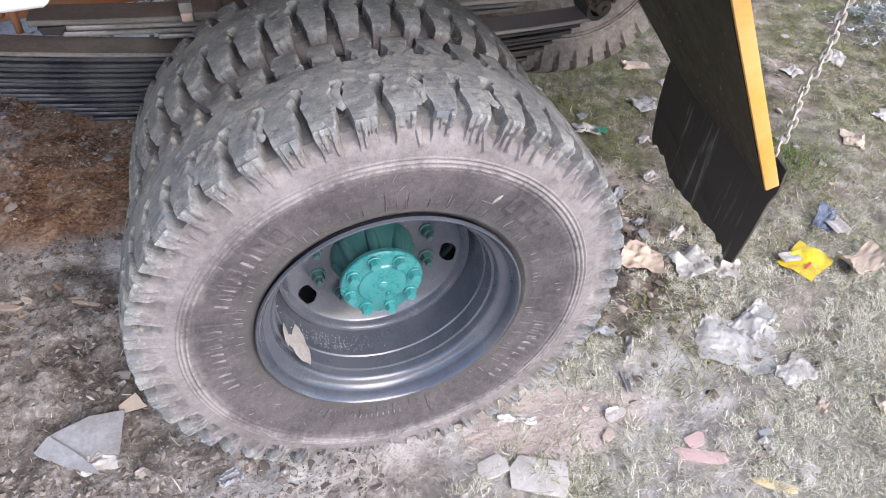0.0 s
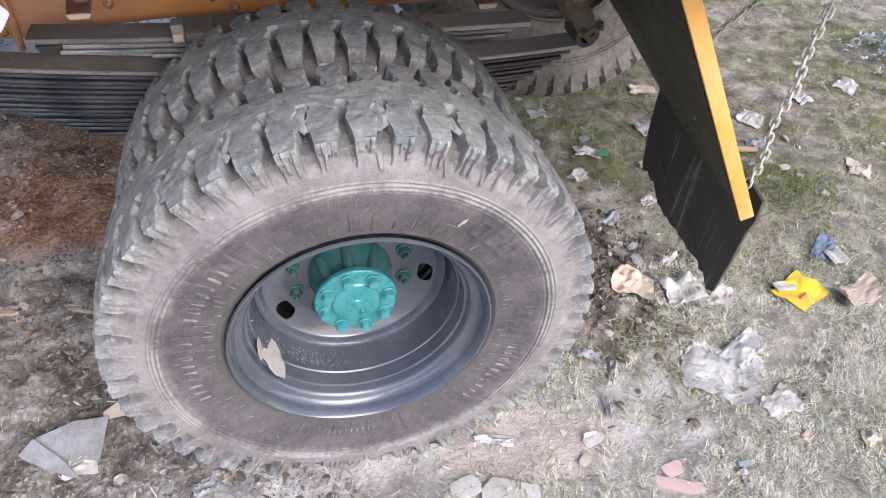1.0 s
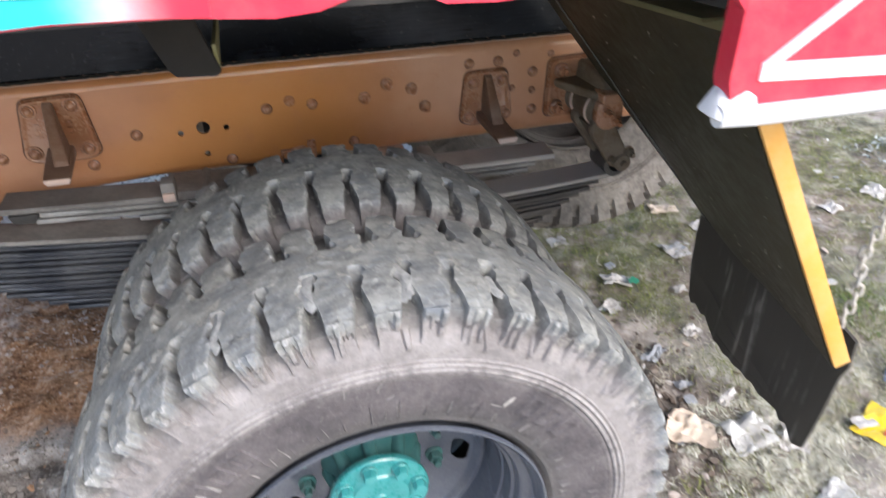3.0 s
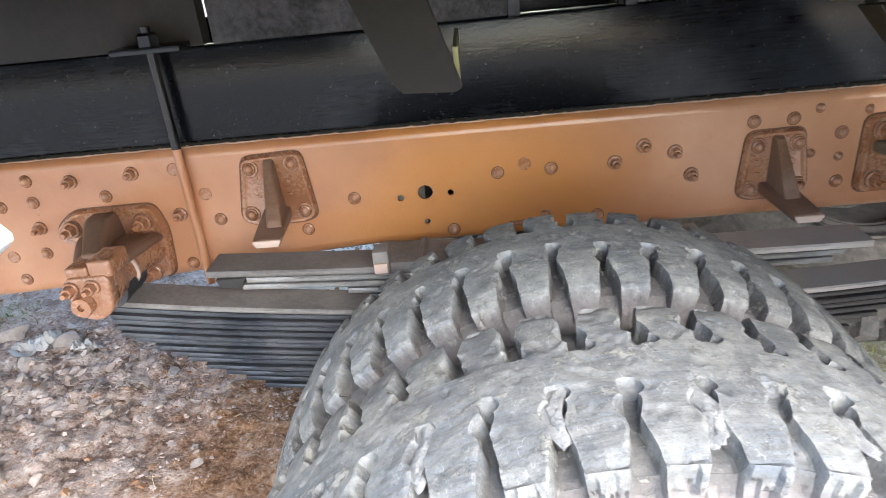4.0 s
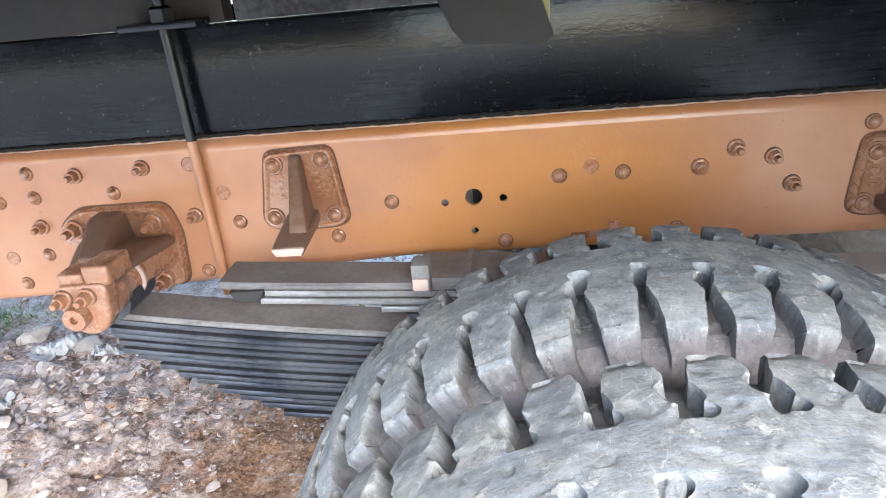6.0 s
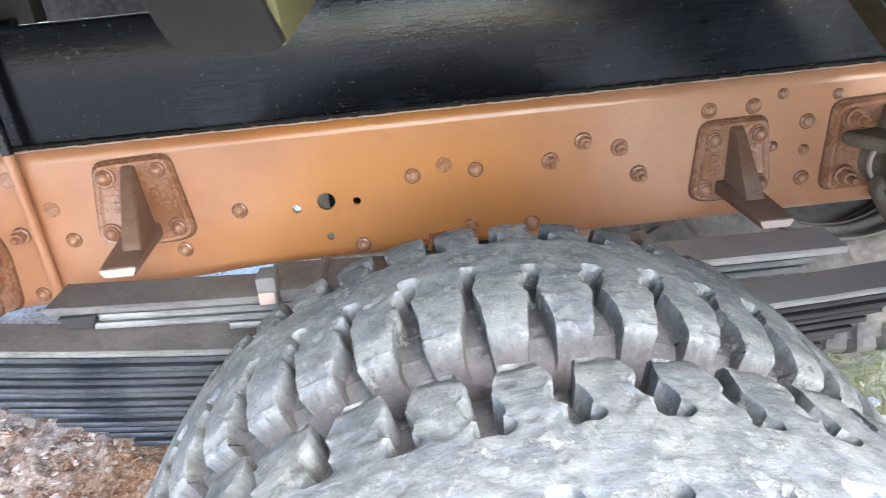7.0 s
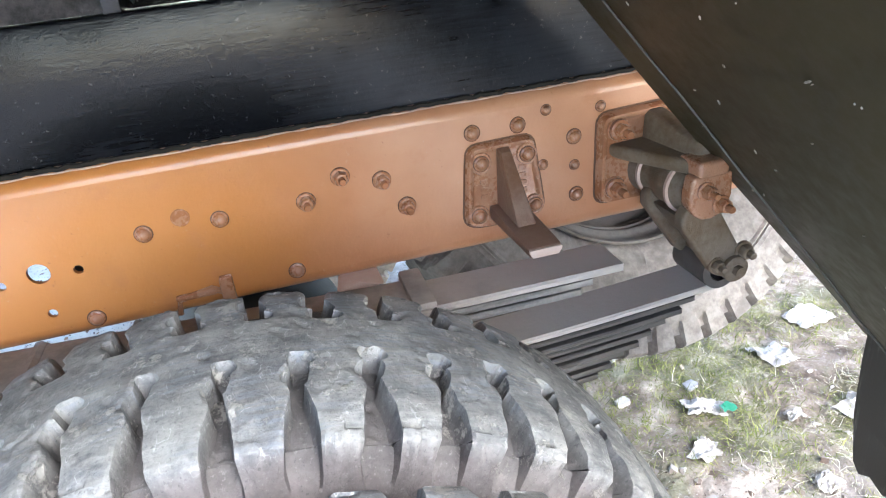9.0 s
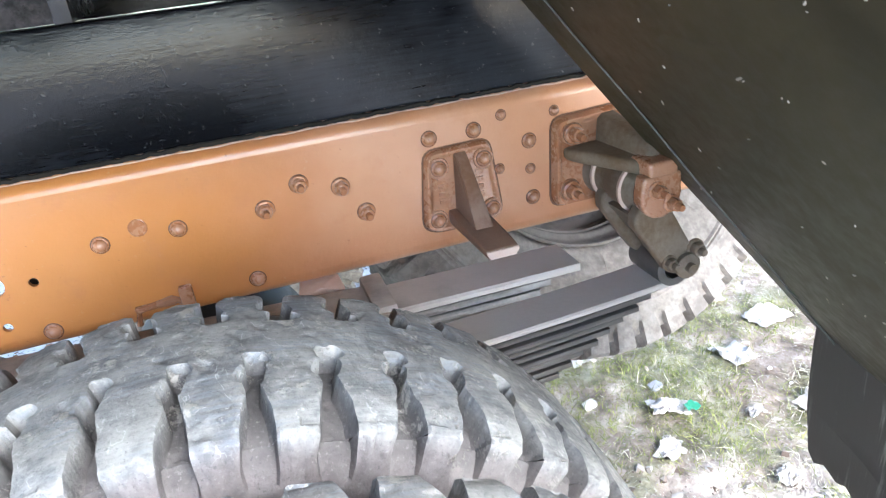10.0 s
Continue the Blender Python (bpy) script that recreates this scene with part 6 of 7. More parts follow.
stuff("dark_clods", scatter_mesh("dark_clods", P2, 0.003 + 0.017 * rsg.power(0.4, len(P2)) ** 2.4, M_DARKCLOD, 24, 0.6), "dark crumbly earth behind the tyre", "clods")
P2 = spread(26000, -2.7, -0.35, 0.85, 3.2, lambda x, y: np.clip(0.25 + 0.5 * sines(x, y, 47, 20, 0.5, 3.0) + 0.7 * bump_at(x, y, -1.7, 1.6, 0.55, 0.5), 0.03, 1), 25)
stuff("earth_rubble", scatter_mesh("earth_rubble", P2, 0.003 + 0.019 * rsg.power(0.4, len(P2)) ** 2.6 * (0.5 + 1.0 * bump_at(P2[:, 0], P2[:, 1], -1.8, 1.6, 0.5, 0.6)), M_EARTH, 26, 0.55), "broken pinkish earth crust and stone fragments under the truck", "rubble")
stuff("rubble", scatter_mesh("rubble", P, 0.0030 + 0.016 * rsg.power(0.4, len(P)) ** 2.6, M_RUBBLE, 2), "broken grey clods, plaster chips and small stones", "rubble")
P = spread(20000, -3.2, 0.5, 0.5, 4.2, lambda x, y: np.clip(0.5 + 0.3 * sines(x, y, 43, 20, 0.4, 3.0), 0.05, 1) * np.clip((y - 0.5) * 2, 0, 1), 3)
stuff("red_clods", scatter_mesh("red_clods", P, 0.0025 + 0.014 * rsg.power(0.35, len(P)) ** 2.6, M_REDCLOD, 4), "reddish brown earth clods under the truck", "clods")


def dry_keep(x, y):
    d = 0.34 + 0.40 * sines(x, y, 51, 22, 0.5, 4.0) + 0.45 * sines(x, y, 52, 26, 5.0, 16.0)
    d = d + 0.5 * bump_at(x, y, 1.4, -0.2, 0.7, 0.4) + 0.25 * np.clip((x - 1.1) * 2, 0, 1) - 0.9 * bump_at(x, y, 0.95, 0.55, 0.32, 0.33) - 0.9 * bump_at(x, y, 0.45, -0.03, 0.28, 0.14)
    d = d - np.clip((y - 0.75) * 3, 0, 1) * (0.48 + 0.55 * np.clip(2.2 * sines(x, y, 54, 18, 0.9, 4.0), -0.4, 1))
    return np.clip(d, 0.02, 1) * np.clip((x - 0.30 + 0.25 * (y < 0)) * 2.5, 0.05, 1)


P = spread(330000, -1.2, 4.4, -1.0, 4.4, dry_keep, 5)
stuff("dry_grass", blades_mesh("dry_grass", P, 0.014 + 0.05 * rsg.uniform(0, 1, len(P)) ** 2, M_DRYGRASS, 6, 0.25, 0.0008), "matted dry straw coloured grass over dusty soil", "dry grass")
def mat_keep(x, y):
    d = 0.42 + 0.5 * sines(x, y, 55, 22, 0.8, 5.0) + 0.4 * sines(x, y, 56, 26, 6.0, 18.0) + 0.3 * np.clip((x - 0.7) * 1.5, 0, 1)
    d = d - 1.2 * bump_at(x, y, 0.93, 0.52, 0.30, 0.24) - 1.0 * bump_at(x, y, 0.42, -0.06, 0.26, 0.12) - 0.5 * bump_at(x, y, 1.14, 0.06, 0.16, 0.13)
    return np.clip(d, 0.03, 1) * np.clip((x - 0.05) * 3, 0, 1)


P = spread(190000, 0.05, 2.0, -0.65, 0.55, mat_keep, 57)
stuff("matted_grass", blades_mesh("matted_grass", P, 0.010 + 0.026 * rsg.uniform(0, 1, len(P)) ** 1.5, M_MATTED, 58, 0.45, 0.0008), "short matted grey green grass mixed with straw", "grass")
P = spread(330000, 0.3, 4.4, -0.9, 4.2, lambda x, y: np.clip(0.9 * bump_at(x, y, 1.2, 1.55, 0.5, 0.6) + 0.9 * bump_at(x, y, 1.98, 0.88, 0.22, 0.16) + 0.28 * bump_at(x, y, 1.5, -0.15, 0.5, 0.3) + 0.5 * bump_at(x, y, 2.6, 2.2, 0.9, 0.6) + 0.55 * sines(x, y, 61, 20, 0.7, 5.0) + 0.24 * np.clip((y - 0.5) * 2, 0, 1) - 0.02, 0, 1), 7)
stuff("green_grass", blades_mesh("green_grass", P, 0.012 + 0.035 * rsg.uniform(0, 1, len(P)) ** 2, M_GRASS, 8, 0.5, 0.0009), "low green and yellow grass in patches", "grass")


P = spread(6000, -2.9, -2.0, 1.8, 2.4, lambda x, y: 0.9 * bump_at(x, y, -2.42, 2.08, 0.20, 0.13), 29)
stuff("grass_tuft", blades_mesh("grass_tuft", P, rsg.uniform(0.02, 0.05, len(P)), M_TUFT, 30, 0.8, 0.0014), "fresh green grass on pale soil beyond the truck", "grass")
P = spread(5000, 1.6, 2.35, 0.6, 1.2, lambda x, y: 0.9 * bump_at(x, y, 1.97, 0.88, 0.16, 0.13), 9)
stuff("grass_tuft", blades_mesh("grass_tuft", P, rsg.uniform(0.02, 0.06, len(P)), M_TUFT, 10, 0.8, 0.0012), "fresh green grass tuft beside the chain", "grass")


# ---- litter and stones ----
def plain(name, col, col2, rough=0.6, trans=0.0):
    m = worn(name, col, col2, 0.7, rough, 0.0, 18.0, 90.0, 0.35, 0.004)
    b = m.node_tree.nodes["Principled BSDF"]
    b.inputs["Transmission Weight"].default_value = trans
    return m


M_PAPER = plain("dirty white paper", (0.54, 0.505, 0.47), (0.28, 0.245, 0.21), 0.7)
M_TAN = plain("tan wrapping paper", (0.55, 0.44, 0.34), (0.44, 0.36, 0.29), 0.7)
M_PLASTIC = plain("thin milky plastic", (0.54, 0.52, 0.49), (0.34, 0.315, 0.29), 0.36, 0.1)
M_YPACK = plain("yellow packet film", (0.80, 0.56, 0.01), (0.74, 0.55, 0.06), 0.3)
M_REDINK = plain("red print", (0.55, 0.06, 0.03), (0.5, 0.1, 0.06), 0.4)
M_GPACK = plain("green print film", (0.03, 0.27, 0.15), (0.08, 0.34, 0.22), 0.3)
M_BLUE = plain("blue grey film", (0.10, 0.13, 0.20), (0.20, 0.22, 0.28), 0.3)
M_CARD = plain("grey cardboard", (0.31, 0.315, 0.33), (0.20, 0.188, 0.18), 0.8)
M_STICK = plain("brown bark", (0.30, 0.19, 0.13), (0.42, 0.30, 0.23), 0.9)
M_STICKPALE = plain("weathered pale wood", (0.40, 0.31, 0.24), (0.26, 0.20, 0.155), 0.9)
M_STONE = plain("dusty stone", (0.44, 0.37, 0.32), (0.25, 0.195, 0.16), 0.95)


def scrap(name, x, y, w, l, turn, mat, label, category, amp=0.018, seed=0, lift=0.004, curl=0.0, n=14, rag=1.0):
    """A crumpled sheet with creases and a ragged outline, lying on the soil."""
    rs = np.random.RandomState(seed + 100)
    n = max(n, 20)
    cr = [(rs.uniform(0, math.pi), rs.uniform(-0.4, 0.4), rs.uniform(0.4, 1.0)) for k in range(7)]
    ca, sa = math.cos(radians(turn)), math.sin(radians(turn))

    def f(u, v):
        px, py = u - 0.5, v - 0.5
        z = 0.0
        for a, o, k in cr:
            z += k * (0.5 - min(0.5, abs(px * math.cos(a) + py * math.sin(a) - o) * 2.2))
        q3 = Vector((px * 6.5, py * 6.5, seed * 1.3))
        z = z + 1.0 * (0.35 - abs(noise.noise(q3))) + 0.5 * (0.3 - abs(noise.noise(q3 * 2.3)))
        z = amp * (z - 0.6) + curl * (px * px * 4) * 0.05
        e = max(abs(px), abs(py)) * 2
        an = math.atan2(py, px)
        q = 1.0 - rag * e ** 3 * (0.42 * (0.45 + noise.noise(Vector((math.cos(an) * 1.4, math.sin(an) * 1.4, seed * 2.1)))) + 0.16 * (0.5 + noise.noise(Vector((math.cos(an) * 4.3, math.sin(an) * 4.3, seed * 1.7)))))
        wx, wy = px * w * q, py * l * q
        X, Y = x + wx * ca - wy * sa, y + wx * sa + wy * ca
        return Vector((X - x, Y - y, max(0.0, z) + lift + 0.005 + float(ground_z(X, Y)) - float(ground_z(x, y))))
    ob = part(name, sheet(f, n, n, 0.0012, Vector((0, 0, 1))), mat, None, "", pose(x, y, float(ground_z(x, y))), 60)
    return tagged(ob, label, category)


yp = scrap("snack_packet", 1.61, 0.335, 0.19, 0.145, 24, M_YPACK, "torn empty yellow snack packet on the soil", "packet", 0.010, 1, 0.008, 0, 20, 0.3)
scrap_w = sheet(lambda u, v: Vector((-0.085 + 0.075 * u, 0.005 + 0.045 * v, 0.022 + 0.003 * math.sin(u * 6) + 0.002 * math.sin(v * 7))), 6, 6, 0.001, Vector((0, 0, 1)))
part("torn_inside", scrap_w, M_PAPER, yp, "pale torn lining")
part("print", sheet(lambda u, v: Vector((-0.03 + 0.04 * u, -0.040 + 0.010 * v + 0.02 * u, 0.020 + 0.003 * math.sin(u * 6))), 4, 2, 0.001, Vector((0, 0, 1))), M_REDINK, yp, "small red print")
scrap("plastic_bag", 1.13, 0.06, 0.29, 0.235, -28, M_PLASTIC, "crumpled milky plastic bag pressed into the grass", "plastic bag", 0.013, 2, 0.001, 0, 48, 0.7)
scrap("plastic_sheet", 1.25, 0.13, 0.20, 0.13, 30, M_PLASTIC, "torn end of a milky plastic sheet", "plastic sheet", 0.015, 3, 0.002, 0, 26)
scrap("paper_sheet", 1.24, -0.085, 0.17, 0.12, 15, M_PAPER, "dirty flattened paper beside the plastic bag", "paper", 0.016, 4, 0.002, 0, 20)
scrap("paper_wrapper", 1.0, 0.46, 0.16, 0.12, -30, M_TAN, "folded tan paper wrapper on dark soil", "paper", 0.020, 5, 0.01, 0, 20, 0.5)
scrap("foil_wrapper", 1.16, 0.41, 0.18, 0.13, 12, M_PLASTIC, "crumpled grey foil wrapper below the rubber flap", "wrapper", 0.022, 6, 0.004, 0, 22, 0.6)
scrap("foil_wrapper", 1.30, 0.36, 0.12, 0.10, 50, M_PAPER, "crumpled pale foil beside the rubber flap", "wrapper", 0.022, 7, 0.004, 0, 22, 0.6)
scrap("dry_leaf", 1.80, 0.28, 0.19, 0.11, 8, M_TAN, "curled tan dry leaf", "leaf", 0.014, 8, 0.006, 1.0, 20, 0.5)
bw = scrap("chip_packet", 1.86, 0.53, 0.075, 0.19, -50, M_BLUE, "small dark blue packet with a silver end", "packet", 0.014, 9, 0.004, 0, 20, 0.4)
part("silver_end", sheet(lambda u, v: Vector((-0.035 + 0.07 * u, -0.105 + 0.07 * v, 0.020 + 0.004 * math.sin(u * 9))), 5, 4, 0.001, Vector((0, 0, 1))), M_PAPER, bw, "pale silver end")
gp = scrap("milk_packet", 1.17, 1.25, 0.15, 0.10, -25, M_PAPER, "crumpled white packet with a green end", "packet", 0.025, 10, 0.008)
part("green_end", sheet(lambda u, v: Vector((0.03 + 0.042 * u, -0.050 + 0.036 * v, 0.025 + 0.006 * math.sin(u * 7 + v * 3))), 5, 5, 0.001, Vector((0, 0, 1))), M_GPACK, gp, "green printed end")
LITTER = [(1.10, 0.655, 0.085, 0.05, 5, M_CARD), (1.20, 0.56, 0.12, 0.045, 28, M_PAPER), (0.77, 0.115, 0.13, 0.04, 62, M_PAPER), (0.70, 0.0, 0.10, 0.03, 80, M_PAPER), (0.99, -0.285, 0.055, 0.075, 20, M_PAPER), (0.34, -0.03, 0.16, 0.045, -18, M_PAPER), (0.615, -0.075, 0.075, 0.03, 4, M_PAPER), (1.29, 0.90, 0.10, 0.08, 15, M_PAPER), (1.08, 0.81, 0.17, 0.06, 35, M_CARD), (1.06, 1.60, 0.12, 0.11, 0, M_PAPER), (2.40, 0.99, 0.17, 0.14, 60, M_TAN), (2.75, 1.14, 0.20, 0.13, 20, M_PAPER), (2.54, 1.60, 0.16, 0.12, 12, M_PAPER), (2.14, 1.46, 0.22, 0.16, 40, M_PAPER), (2.02, 1.24, 0.14, 0.10, -20, M_CARD), (1.82, 1.58, 0.24, 0.17, 10, M_PAPER), (1.55, 1.42, 0.16, 0.17, 5, M_PAPER), (1.58, 1.08, 0.14, 0.20, 12, M_PAPER), (1.06, 1.10, 0.14, 0.08, 40, M_PAPER), (1.70, 1.78, 0.20, 0.10, -10, M_TAN), (1.24, -0.21, 0.08, 0.05, 30, M_TAN), (1.42, -0.26, 0.10, 0.07, 70, M_TAN), (0.72, 0.20, 0.13, 0.05, -20, M_CARD), (1.40, 1.15, 0.08, 0.06, 0, M_PAPER), (2.3, 0.55, 0.15, 0.12, 0, M_CARD), (2.9, 1.7, 0.2, 0.15, 33, M_PAPER), (0.10, -0.24, 0.12, 0.07, 12, M_PAPER), (-0.42, -0.02, 0.09, 0.06, 30, M_CARD)]
for k, (x, y, w, l, a, m) in enumerate(LITTER):
    kind = {"tan wrapping paper": "tan paper", "grey cardboard": "grey card", "dirty white paper": "dirty white paper"}[m.name]
    tagged(scrap("paper_scrap", x, y, w * 0.82, l * 0.82, a, m, "crumpled scrap of %s lying on the ground" % kind, "litter", 0.020, 20 + k, 0.002, 0, 16, 0.6), group="paper scraps")
scrap("plastic_sheet", -1.93, 1.84, 0.24, 0.16, 35, M_PLASTIC, "crumpled dusty white film on the broken crust", "plastic sheet", 0.06, 71, 0.01, 0, 30)
scrap("plastic_sheet", -1.72, 1.80, 0.13, 0.10, -20, M_PAPER, "small crumpled grey film on the broken crust", "plastic sheet", 0.045, 72, 0.01, 0, 24)
scrap("plastic_sheet", -2.00, 1.46, 0.26, 0.15, 12, M_PLASTIC, "torn dusty white film half buried in rubble", "plastic sheet", 0.05, 73, 0.01, 0, 30)
stick = part("stick", tube([(-0.07, 0, 0.016), (-0.03, 0.004, 0.018), (0.03, -0.003, 0.019), (0.075, 0.002, 0.017)], 0.014, 10), M_STICK, None, "", pose(1.90, 1.19, float(ground_z(1.90, 1.19)), 0, 0, -14))
tagged(stick, "short brown broken stick lying in the grass", "stick")
def slab(name, x, y, l, w, t, turn, mat, label, category, seed):
    """A flat broken piece with uneven edges, lying on the soil."""
    rs = np.random.RandomState(seed)
    pts = []
    for k in range(14):
        a = 2 * math.pi * k / 14
        c, sn = math.cos(a), math.sin(a)
        q = 0.5 / max(abs(c), abs(sn)) * rs.uniform(0.74, 1.0)
        pts += [(c * q * l, sn * q * w, dz * t * rs.uniform(0.8, 1.1)) for dz in (-0.5, 0.5)]
    ob = part(name, hull(pts, t * 0.15), mat, None, "", pose(x, y, float(ground_z(x, y)) + t * 0.6, rs.uniform(-3, 3), rs.uniform(-3, 3), turn), 30)
    return tagged(ob, label, category)


# carton pieces by the front of the wheel
def card(name, x, y, flaps, mat, label, category):
    """Stiff sheet of flat flaps that meet at folds, resting on the soil."""
    b = bmesh.new()
    for fl in flaps:
        pts = []
        for k, (px, py, pz) in enumerate(fl):
            nx, ny, nz = fl[(k + 1) % len(fl)]
            for u in (0.0, 1 / 3, 2 / 3):
                q = Vector((px + (nx - px) * u, py + (ny - py) * u, pz + (nz - pz) * u))
                pts.append(b.verts.new(q + Vector((1, 1, 0)) * 0.003 * noise.noise(q * 70)))
        b.faces.new(pts)
    bmesh.ops.remove_doubles(b, verts=b.verts[:], dist=0.0004)
    bmesh.ops.triangulate(b, faces=b.faces[:])
    bmesh.ops.recalc_face_normals(b, faces=b.faces[:])
    bmesh.ops.solidify(b, geom=b.faces[:], thickness=0.0022)
    ob = part(name, b, mat, None, "", pose(x, y, float(ground_z(x, y)) + 0.006), 25)
    return tagged(ob, label, category)


card("carton_piece", -0.755, 0.15, [[(-0.085, 0.045, 0.026), (0.010, 0.068, 0.040), (0.030, -0.028, 0.020), (0.005, -0.050, 0.010), (-0.036, -0.004, 0.018)], [(0.010, 0.068, 0.040), (0.090, 0.078, 0.022), (0.076, -0.045, 0.008), (0.030, -0.028, 0.020)]], M_CARD, "folded grey white carton piece beside the tyre", "carton")
card("carton_piece", -0.79, 0.11, [[(-0.085, 0.045, 0.006), (-0.048, 0.078, 0.022), (0.040, -0.008, 0.012), (0.078, -0.060, 0.008), (-0.036, 0.008, 0.004)]], M_CARD, "long flat carton strip in the dirt", "carton")
card("carton_piece", -0.645, 0.245, [[(-0.040, 0.004, 0.012), (0.005, 0.032, 0.020), (0.034, -0.018, 0.016), (-0.030, -0.016, 0.006)]], M_TAN, "small tan carton flap under the tyre edge", "carton")
scrap("film_scrap", -0.73, 0.10, 0.10, 0.06, 10, M_PLASTIC, "bluish white crumpled film beside the carton", "film", 0.012, 63, 0.004, 0, 22, 0.5)
slab("wood_splinter", -1.01, 0.675, 0.11, 0.022, 0.008, -18, M_STICKPALE, "pale flat wood splinter on dark soil", "wood", 431)
slab("wood_splinter", -0.785, 0.635, 0.095, 0.012, 0.006, -24, M_STICKPALE, "thin brown twig of wood on dark soil", "wood", 432)
slab("wood_splinter", -0.80, 0.665, 0.085, 0.010, 0.006, -10, M_STICKPALE, "thin brown twig of wood on dark soil", "wood", 433)


def stone(x, y, s, flat, turn, seed, mat, name="stone", label="rough dusty stone lying on the soil", category="stone"):
    b = bmesh.new()
    bmesh.ops.create_icosphere(b, subdivisions=3, radius=1.0)
    rs = np.random.RandomState(seed)
    planes = [(Vector(rs.normal(0, 1, 3)).normalized(), rs.uniform(0.38, 0.75)) for k in range(11)]
    for v in b.verts:
        for nrm, d in planes:
            h = v.co.dot(nrm)
            if h > d:
                v.co -= nrm * (h - d)
        v.co += v.co.normalized() * (0.10 * noise.noise(v.co * 2.2 + Vector((seed, 0, 0))) + 0.10 * noise.noise(v.co * 6 + Vector((seed, 5, 0))))
    bmesh.ops.scale(b, vec=(s, s * rs.uniform(0.5, 0.85), s * flat), verts=b.verts[:])
    ob = part(name, b, mat, None, "", pose(x, y, float(ground_z(x, y)) + s * flat * 0.35, rs.uniform(-12, 12), rs.uniform(-12, 12), turn), 22)
    return tagged(ob, label, category, "stones")


for k, (x, y, s, fl) in enumerate(((-1.87, 1.71, 0.10, 0.7), (-1.80, 1.86, 0.12, 0.5), (-1.60, 1.66, 0.06, 0.6), (-1.84, 1.50, 0.05, 0.6), (-1.39, 1.58, 0.09, 0.25), (-1.16, 1.46, 0.08, 0.25), (-1.83, 1.38, 0.06, 0.7), (-1.44, 1.41, 0.07, 0.4), (-1.50, 1.22, 0.06, 0.35), (-1.98, 1.62, 0.09, 0.5), (-1.25, 1.95, 0.08, 0.4), (-2.1, 1.95, 0.12, 0.5), (-1.05, 1.15, 0.05, 0.4), (-0.75, 1.35, 0.05, 0.35), (-0.95, 0.70, 0.04, 0.5), (-0.62, 0.05, 0.035, 0.6), (-0.55, -0.05, 0.03, 0.6), (0.95, 0.30, 0.035, 0.5), (0.82, 0.27, 0.04, 0.4), (0.70, 0.33, 0.03, 0.6), (2.84, 1.20, 0.07, 0.6), (-1.70, 1.08, 0.13, 0.6), (-1.52, 1.10, 0.07, 0.4), (-1.30, 1.62, 0.08, 0.2), (-1.66, 1.44, 0.06, 0.5), (-1.58, 1.94, 0.07, 0.5), (-1.72, 1.62, 0.05, 0.6))):
    stone(x, y, s * 0.62, fl, 37 * k, 200 + k, M_STONE)
M_PINKWOOD = plain("pink painted board", (0.56, 0.37, 0.34), (0.48, 0.38, 0.34), 0.9)
M_PALESLAB = plain("pale dusty slab", (0.52, 0.49, 0.45), (0.36, 0.32, 0.28), 0.95)
M_STRAWCARD = plain("straw yellow card", (0.68, 0.55, 0.28), (0.56, 0.47, 0.30), 0.8)
M_MINT = plain("pale green film", (0.55, 0.64, 0.55), (0.48, 0.52, 0.46), 0.5)
slab("board_piece", 0.785, -0.262, 0.165, 0.040, 0.010, -25, M_PINKWOOD, "short flat piece of pink painted board", "board", 401)
slab("board_piece", 0.80, -0.215, 0.070, 0.040, 0.008, 10, M_PINKWOOD, "small chip of pink painted board", "board", 402)
slab("stone_slab", 0.335, -0.205, 0.175, 0.105, 0.007, -26, M_PALESLAB, "flat pale dusty slab pressed into the soil", "slab", 403)
slab("stone_slab", 0.225, -0.155, 0.090, 0.060, 0.006, 12, M_PALESLAB, "small pale broken slab beside the larger one", "slab", 404)
slab("card_strip", 0.93, -0.385, 0.135, 0.034, 0.004, -36, M_STRAWCARD, "straw yellow strip of card on the grass", "card", 405)
slab("film_scrap", 1.02, -0.293, 0.060, 0.048, 0.002, 55, M_MINT, "pale green scrap of film on the grass", "litter", 406)
slab("card_strip", 1.045, -0.358, 0.105, 0.030, 0.003, -27, M_PAPER, "dirty white strip of card with a red end", "card", 407)
slab("plaster_piece", 0.57, -0.140, 0.045, 0.028, 0.010, 40, M_TAN, "small tan broken chip on bare soil", "plaster", 408)
slab("plaster_piece", 0.62, -0.085, 0.070, 0.030, 0.010, 12, M_PALESLAB, "small pale broken chip on bare soil", "plaster", 409)
rsl = np.random.RandomState(91)
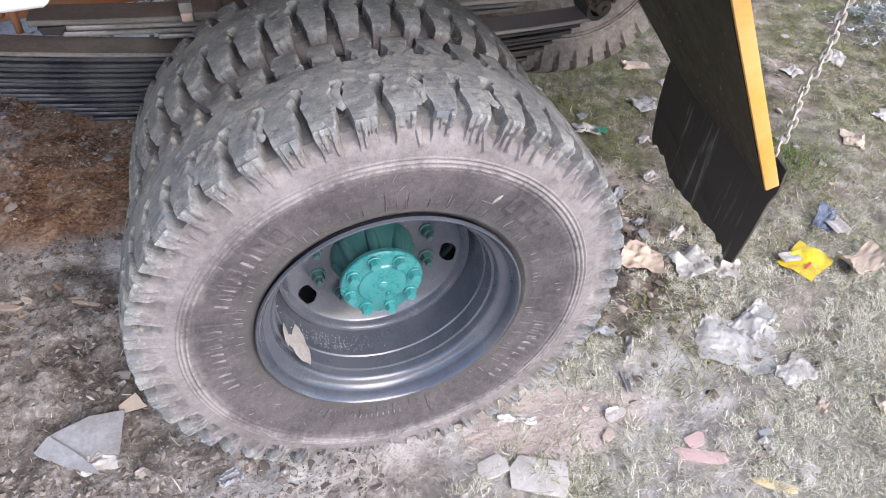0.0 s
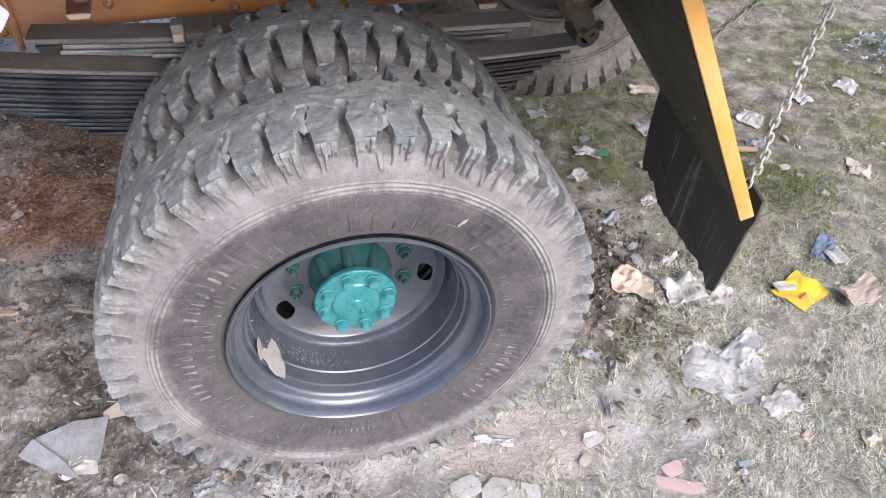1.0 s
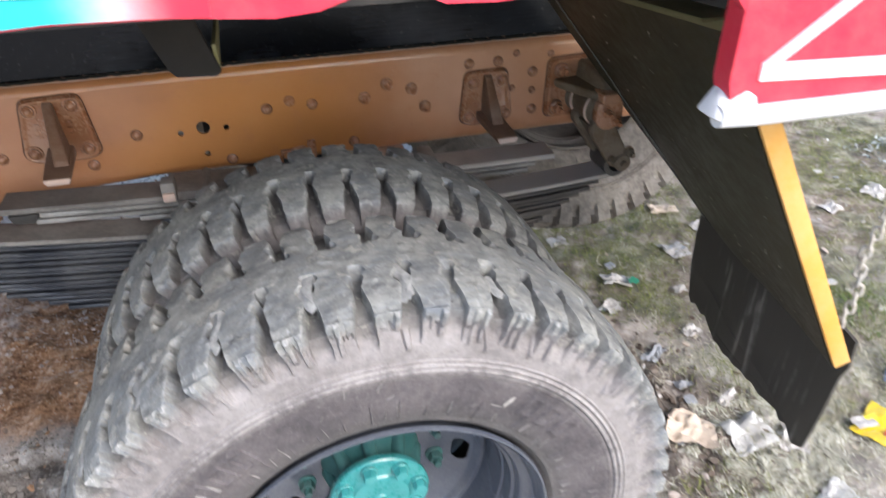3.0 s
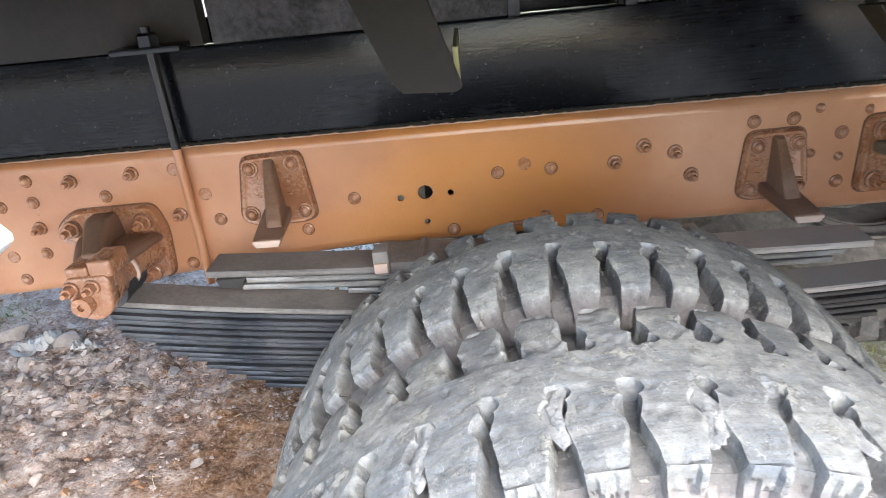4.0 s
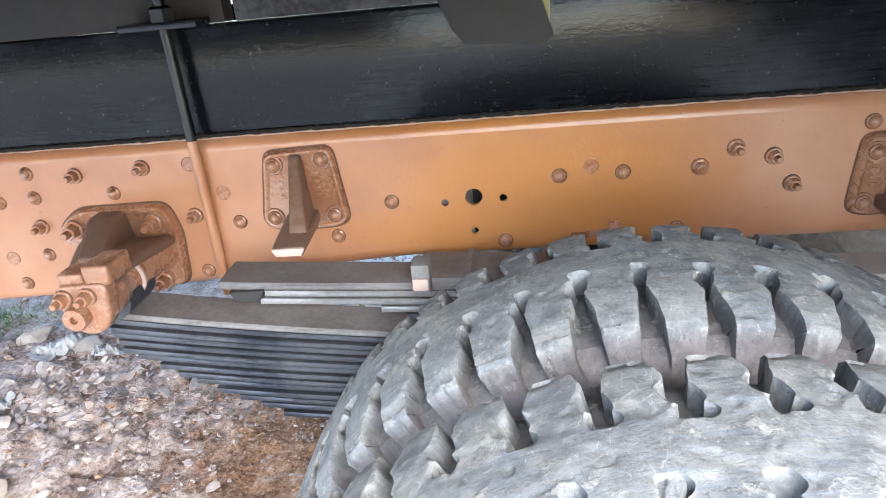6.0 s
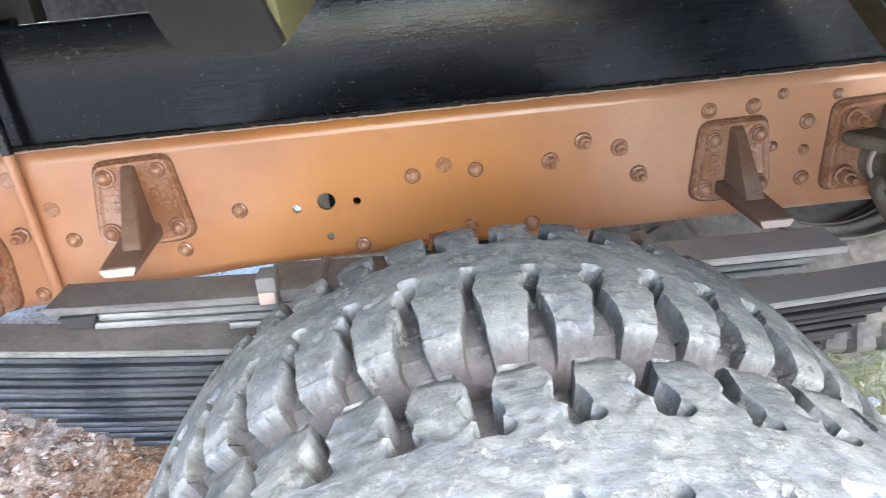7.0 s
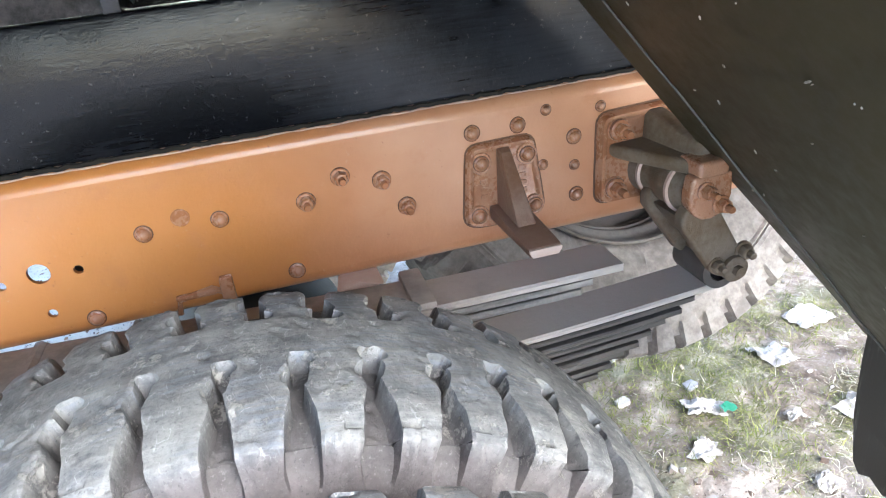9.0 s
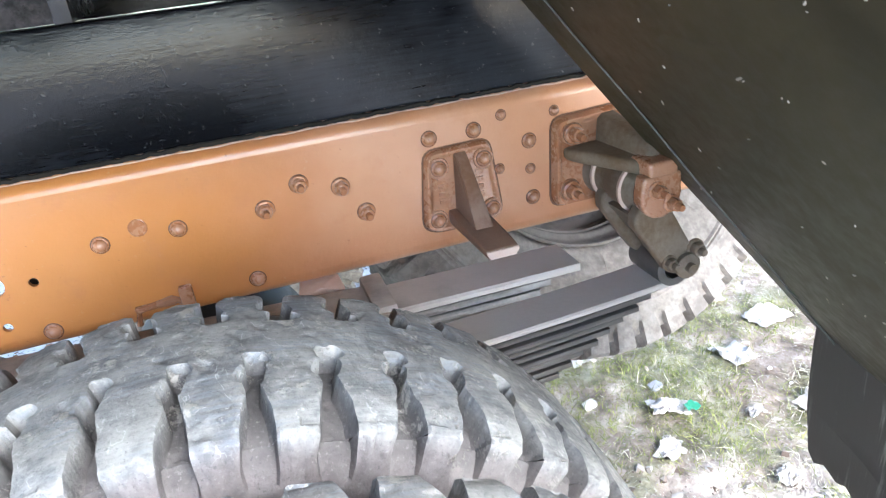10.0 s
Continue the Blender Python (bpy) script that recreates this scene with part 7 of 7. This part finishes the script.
for k in range(58):
    x, y, w = rsl.uniform(0.45, 2.9), rsl.uniform(-0.42, 2.1), rsl.uniform(0.016, 0.055)
    a, kind = rsl.uniform(0, 180), rsl.randint(0, 5)
    if x < 0.75 and 0.0 < y < 1.7:
        x += 0.7
    mat, word = ((M_PALESLAB, "pale"), (M_PAPER, "dirty white"), (M_TAN, "tan"), (M_CARD, "grey"), (M_PALESLAB, "pale"))[kind]
    tagged(slab("litter_chip", x, y, w, w * rsl.uniform(0.4, 0.9), w * rsl.uniform(0.08, 0.30), a, mat, "small %s chip of litter on the soil" % word, "litter", 500 + k), group="litter chips")


# ---- dried mud on the tread ----
def mud_lump(th, y, ln, wd, seed, wheel):
    """A lump of dried mud pressed into a groove of the outer tread."""
    b = bmesh.new()
    bmesh.ops.create_icosphere(b, subdivisions=3, radius=1.0)
    for v in b.verts:
        n3 = noise.noise(v.co * 1.7 + Vector((seed * 3.1, 0, 0)))
        v.co = Vector((v.co.x * wd * (1.25 + 0.9 * n3), v.co.y * ln * (1 + 0.25 * n3), v.co.z * 0.0048 * (1 + 0.6 * n3)))
        v.co.x += 0.005 * math.sin(v.co.y * 75 + seed) + 0.004 * noise.noise(v.co * 90)
        v.co.z += 0.002 * noise.noise(v.co * 140 + Vector((0, 0, seed)))
    a = radians(th)
    part("mud_lump", b, M_CAKE, wheel, "grey dried mud lump", pose(0.5325 * math.cos(a), y, 0.5325 * math.sin(a), 0, 90 - th, 0), 60)


for k, (th, y, ln, wd) in enumerate(((98.7, 0.070, 0.062, 0.010), (113.4, 0.065, 0.058, 0.011), (84.2, 0.040, 0.050, 0.011), (128.0, 0.04, 0.035, 0.012), (69.5, 0.03, 0.030, 0.010), (143.0, 0.03, 0.030, 0.012))):
    mud_lump(th, y, ln, wd, k, w1)


# ---- pale shrub ----
P = spread(16000, 3.0, 3.9, 1.4, 2.4, lambda x, y: 1.1 * bump_at(x, y, 3.45, 1.88, 0.20, 0.22) * np.clip(0.55 + 1.1 * sines(x, y, 95, 18, 4.0, 14.0), 0, 1), 15)
DOME = 0.20 * bump_at(P[:, 0], P[:, 1], 3.45, 1.88, 0.24, 0.26) * rsg.uniform(0.15, 1.0, len(P)) ** 0.5
M_PALE = island_mat("pale dusty leaves", [(0.0, (0.10, 0.11, 0.085)), (0.5, (0.34, 0.355, 0.32)), (1.0, (0.62, 0.64, 0.61))])
stuff("pale_shrub", blades_mesh("pale_shrub", P, rsg.uniform(0.018, 0.042, len(P)), M_PALE, 16, 0.45, 0.0055, DOME), "low dusty pale leaved shrub", "shrub")
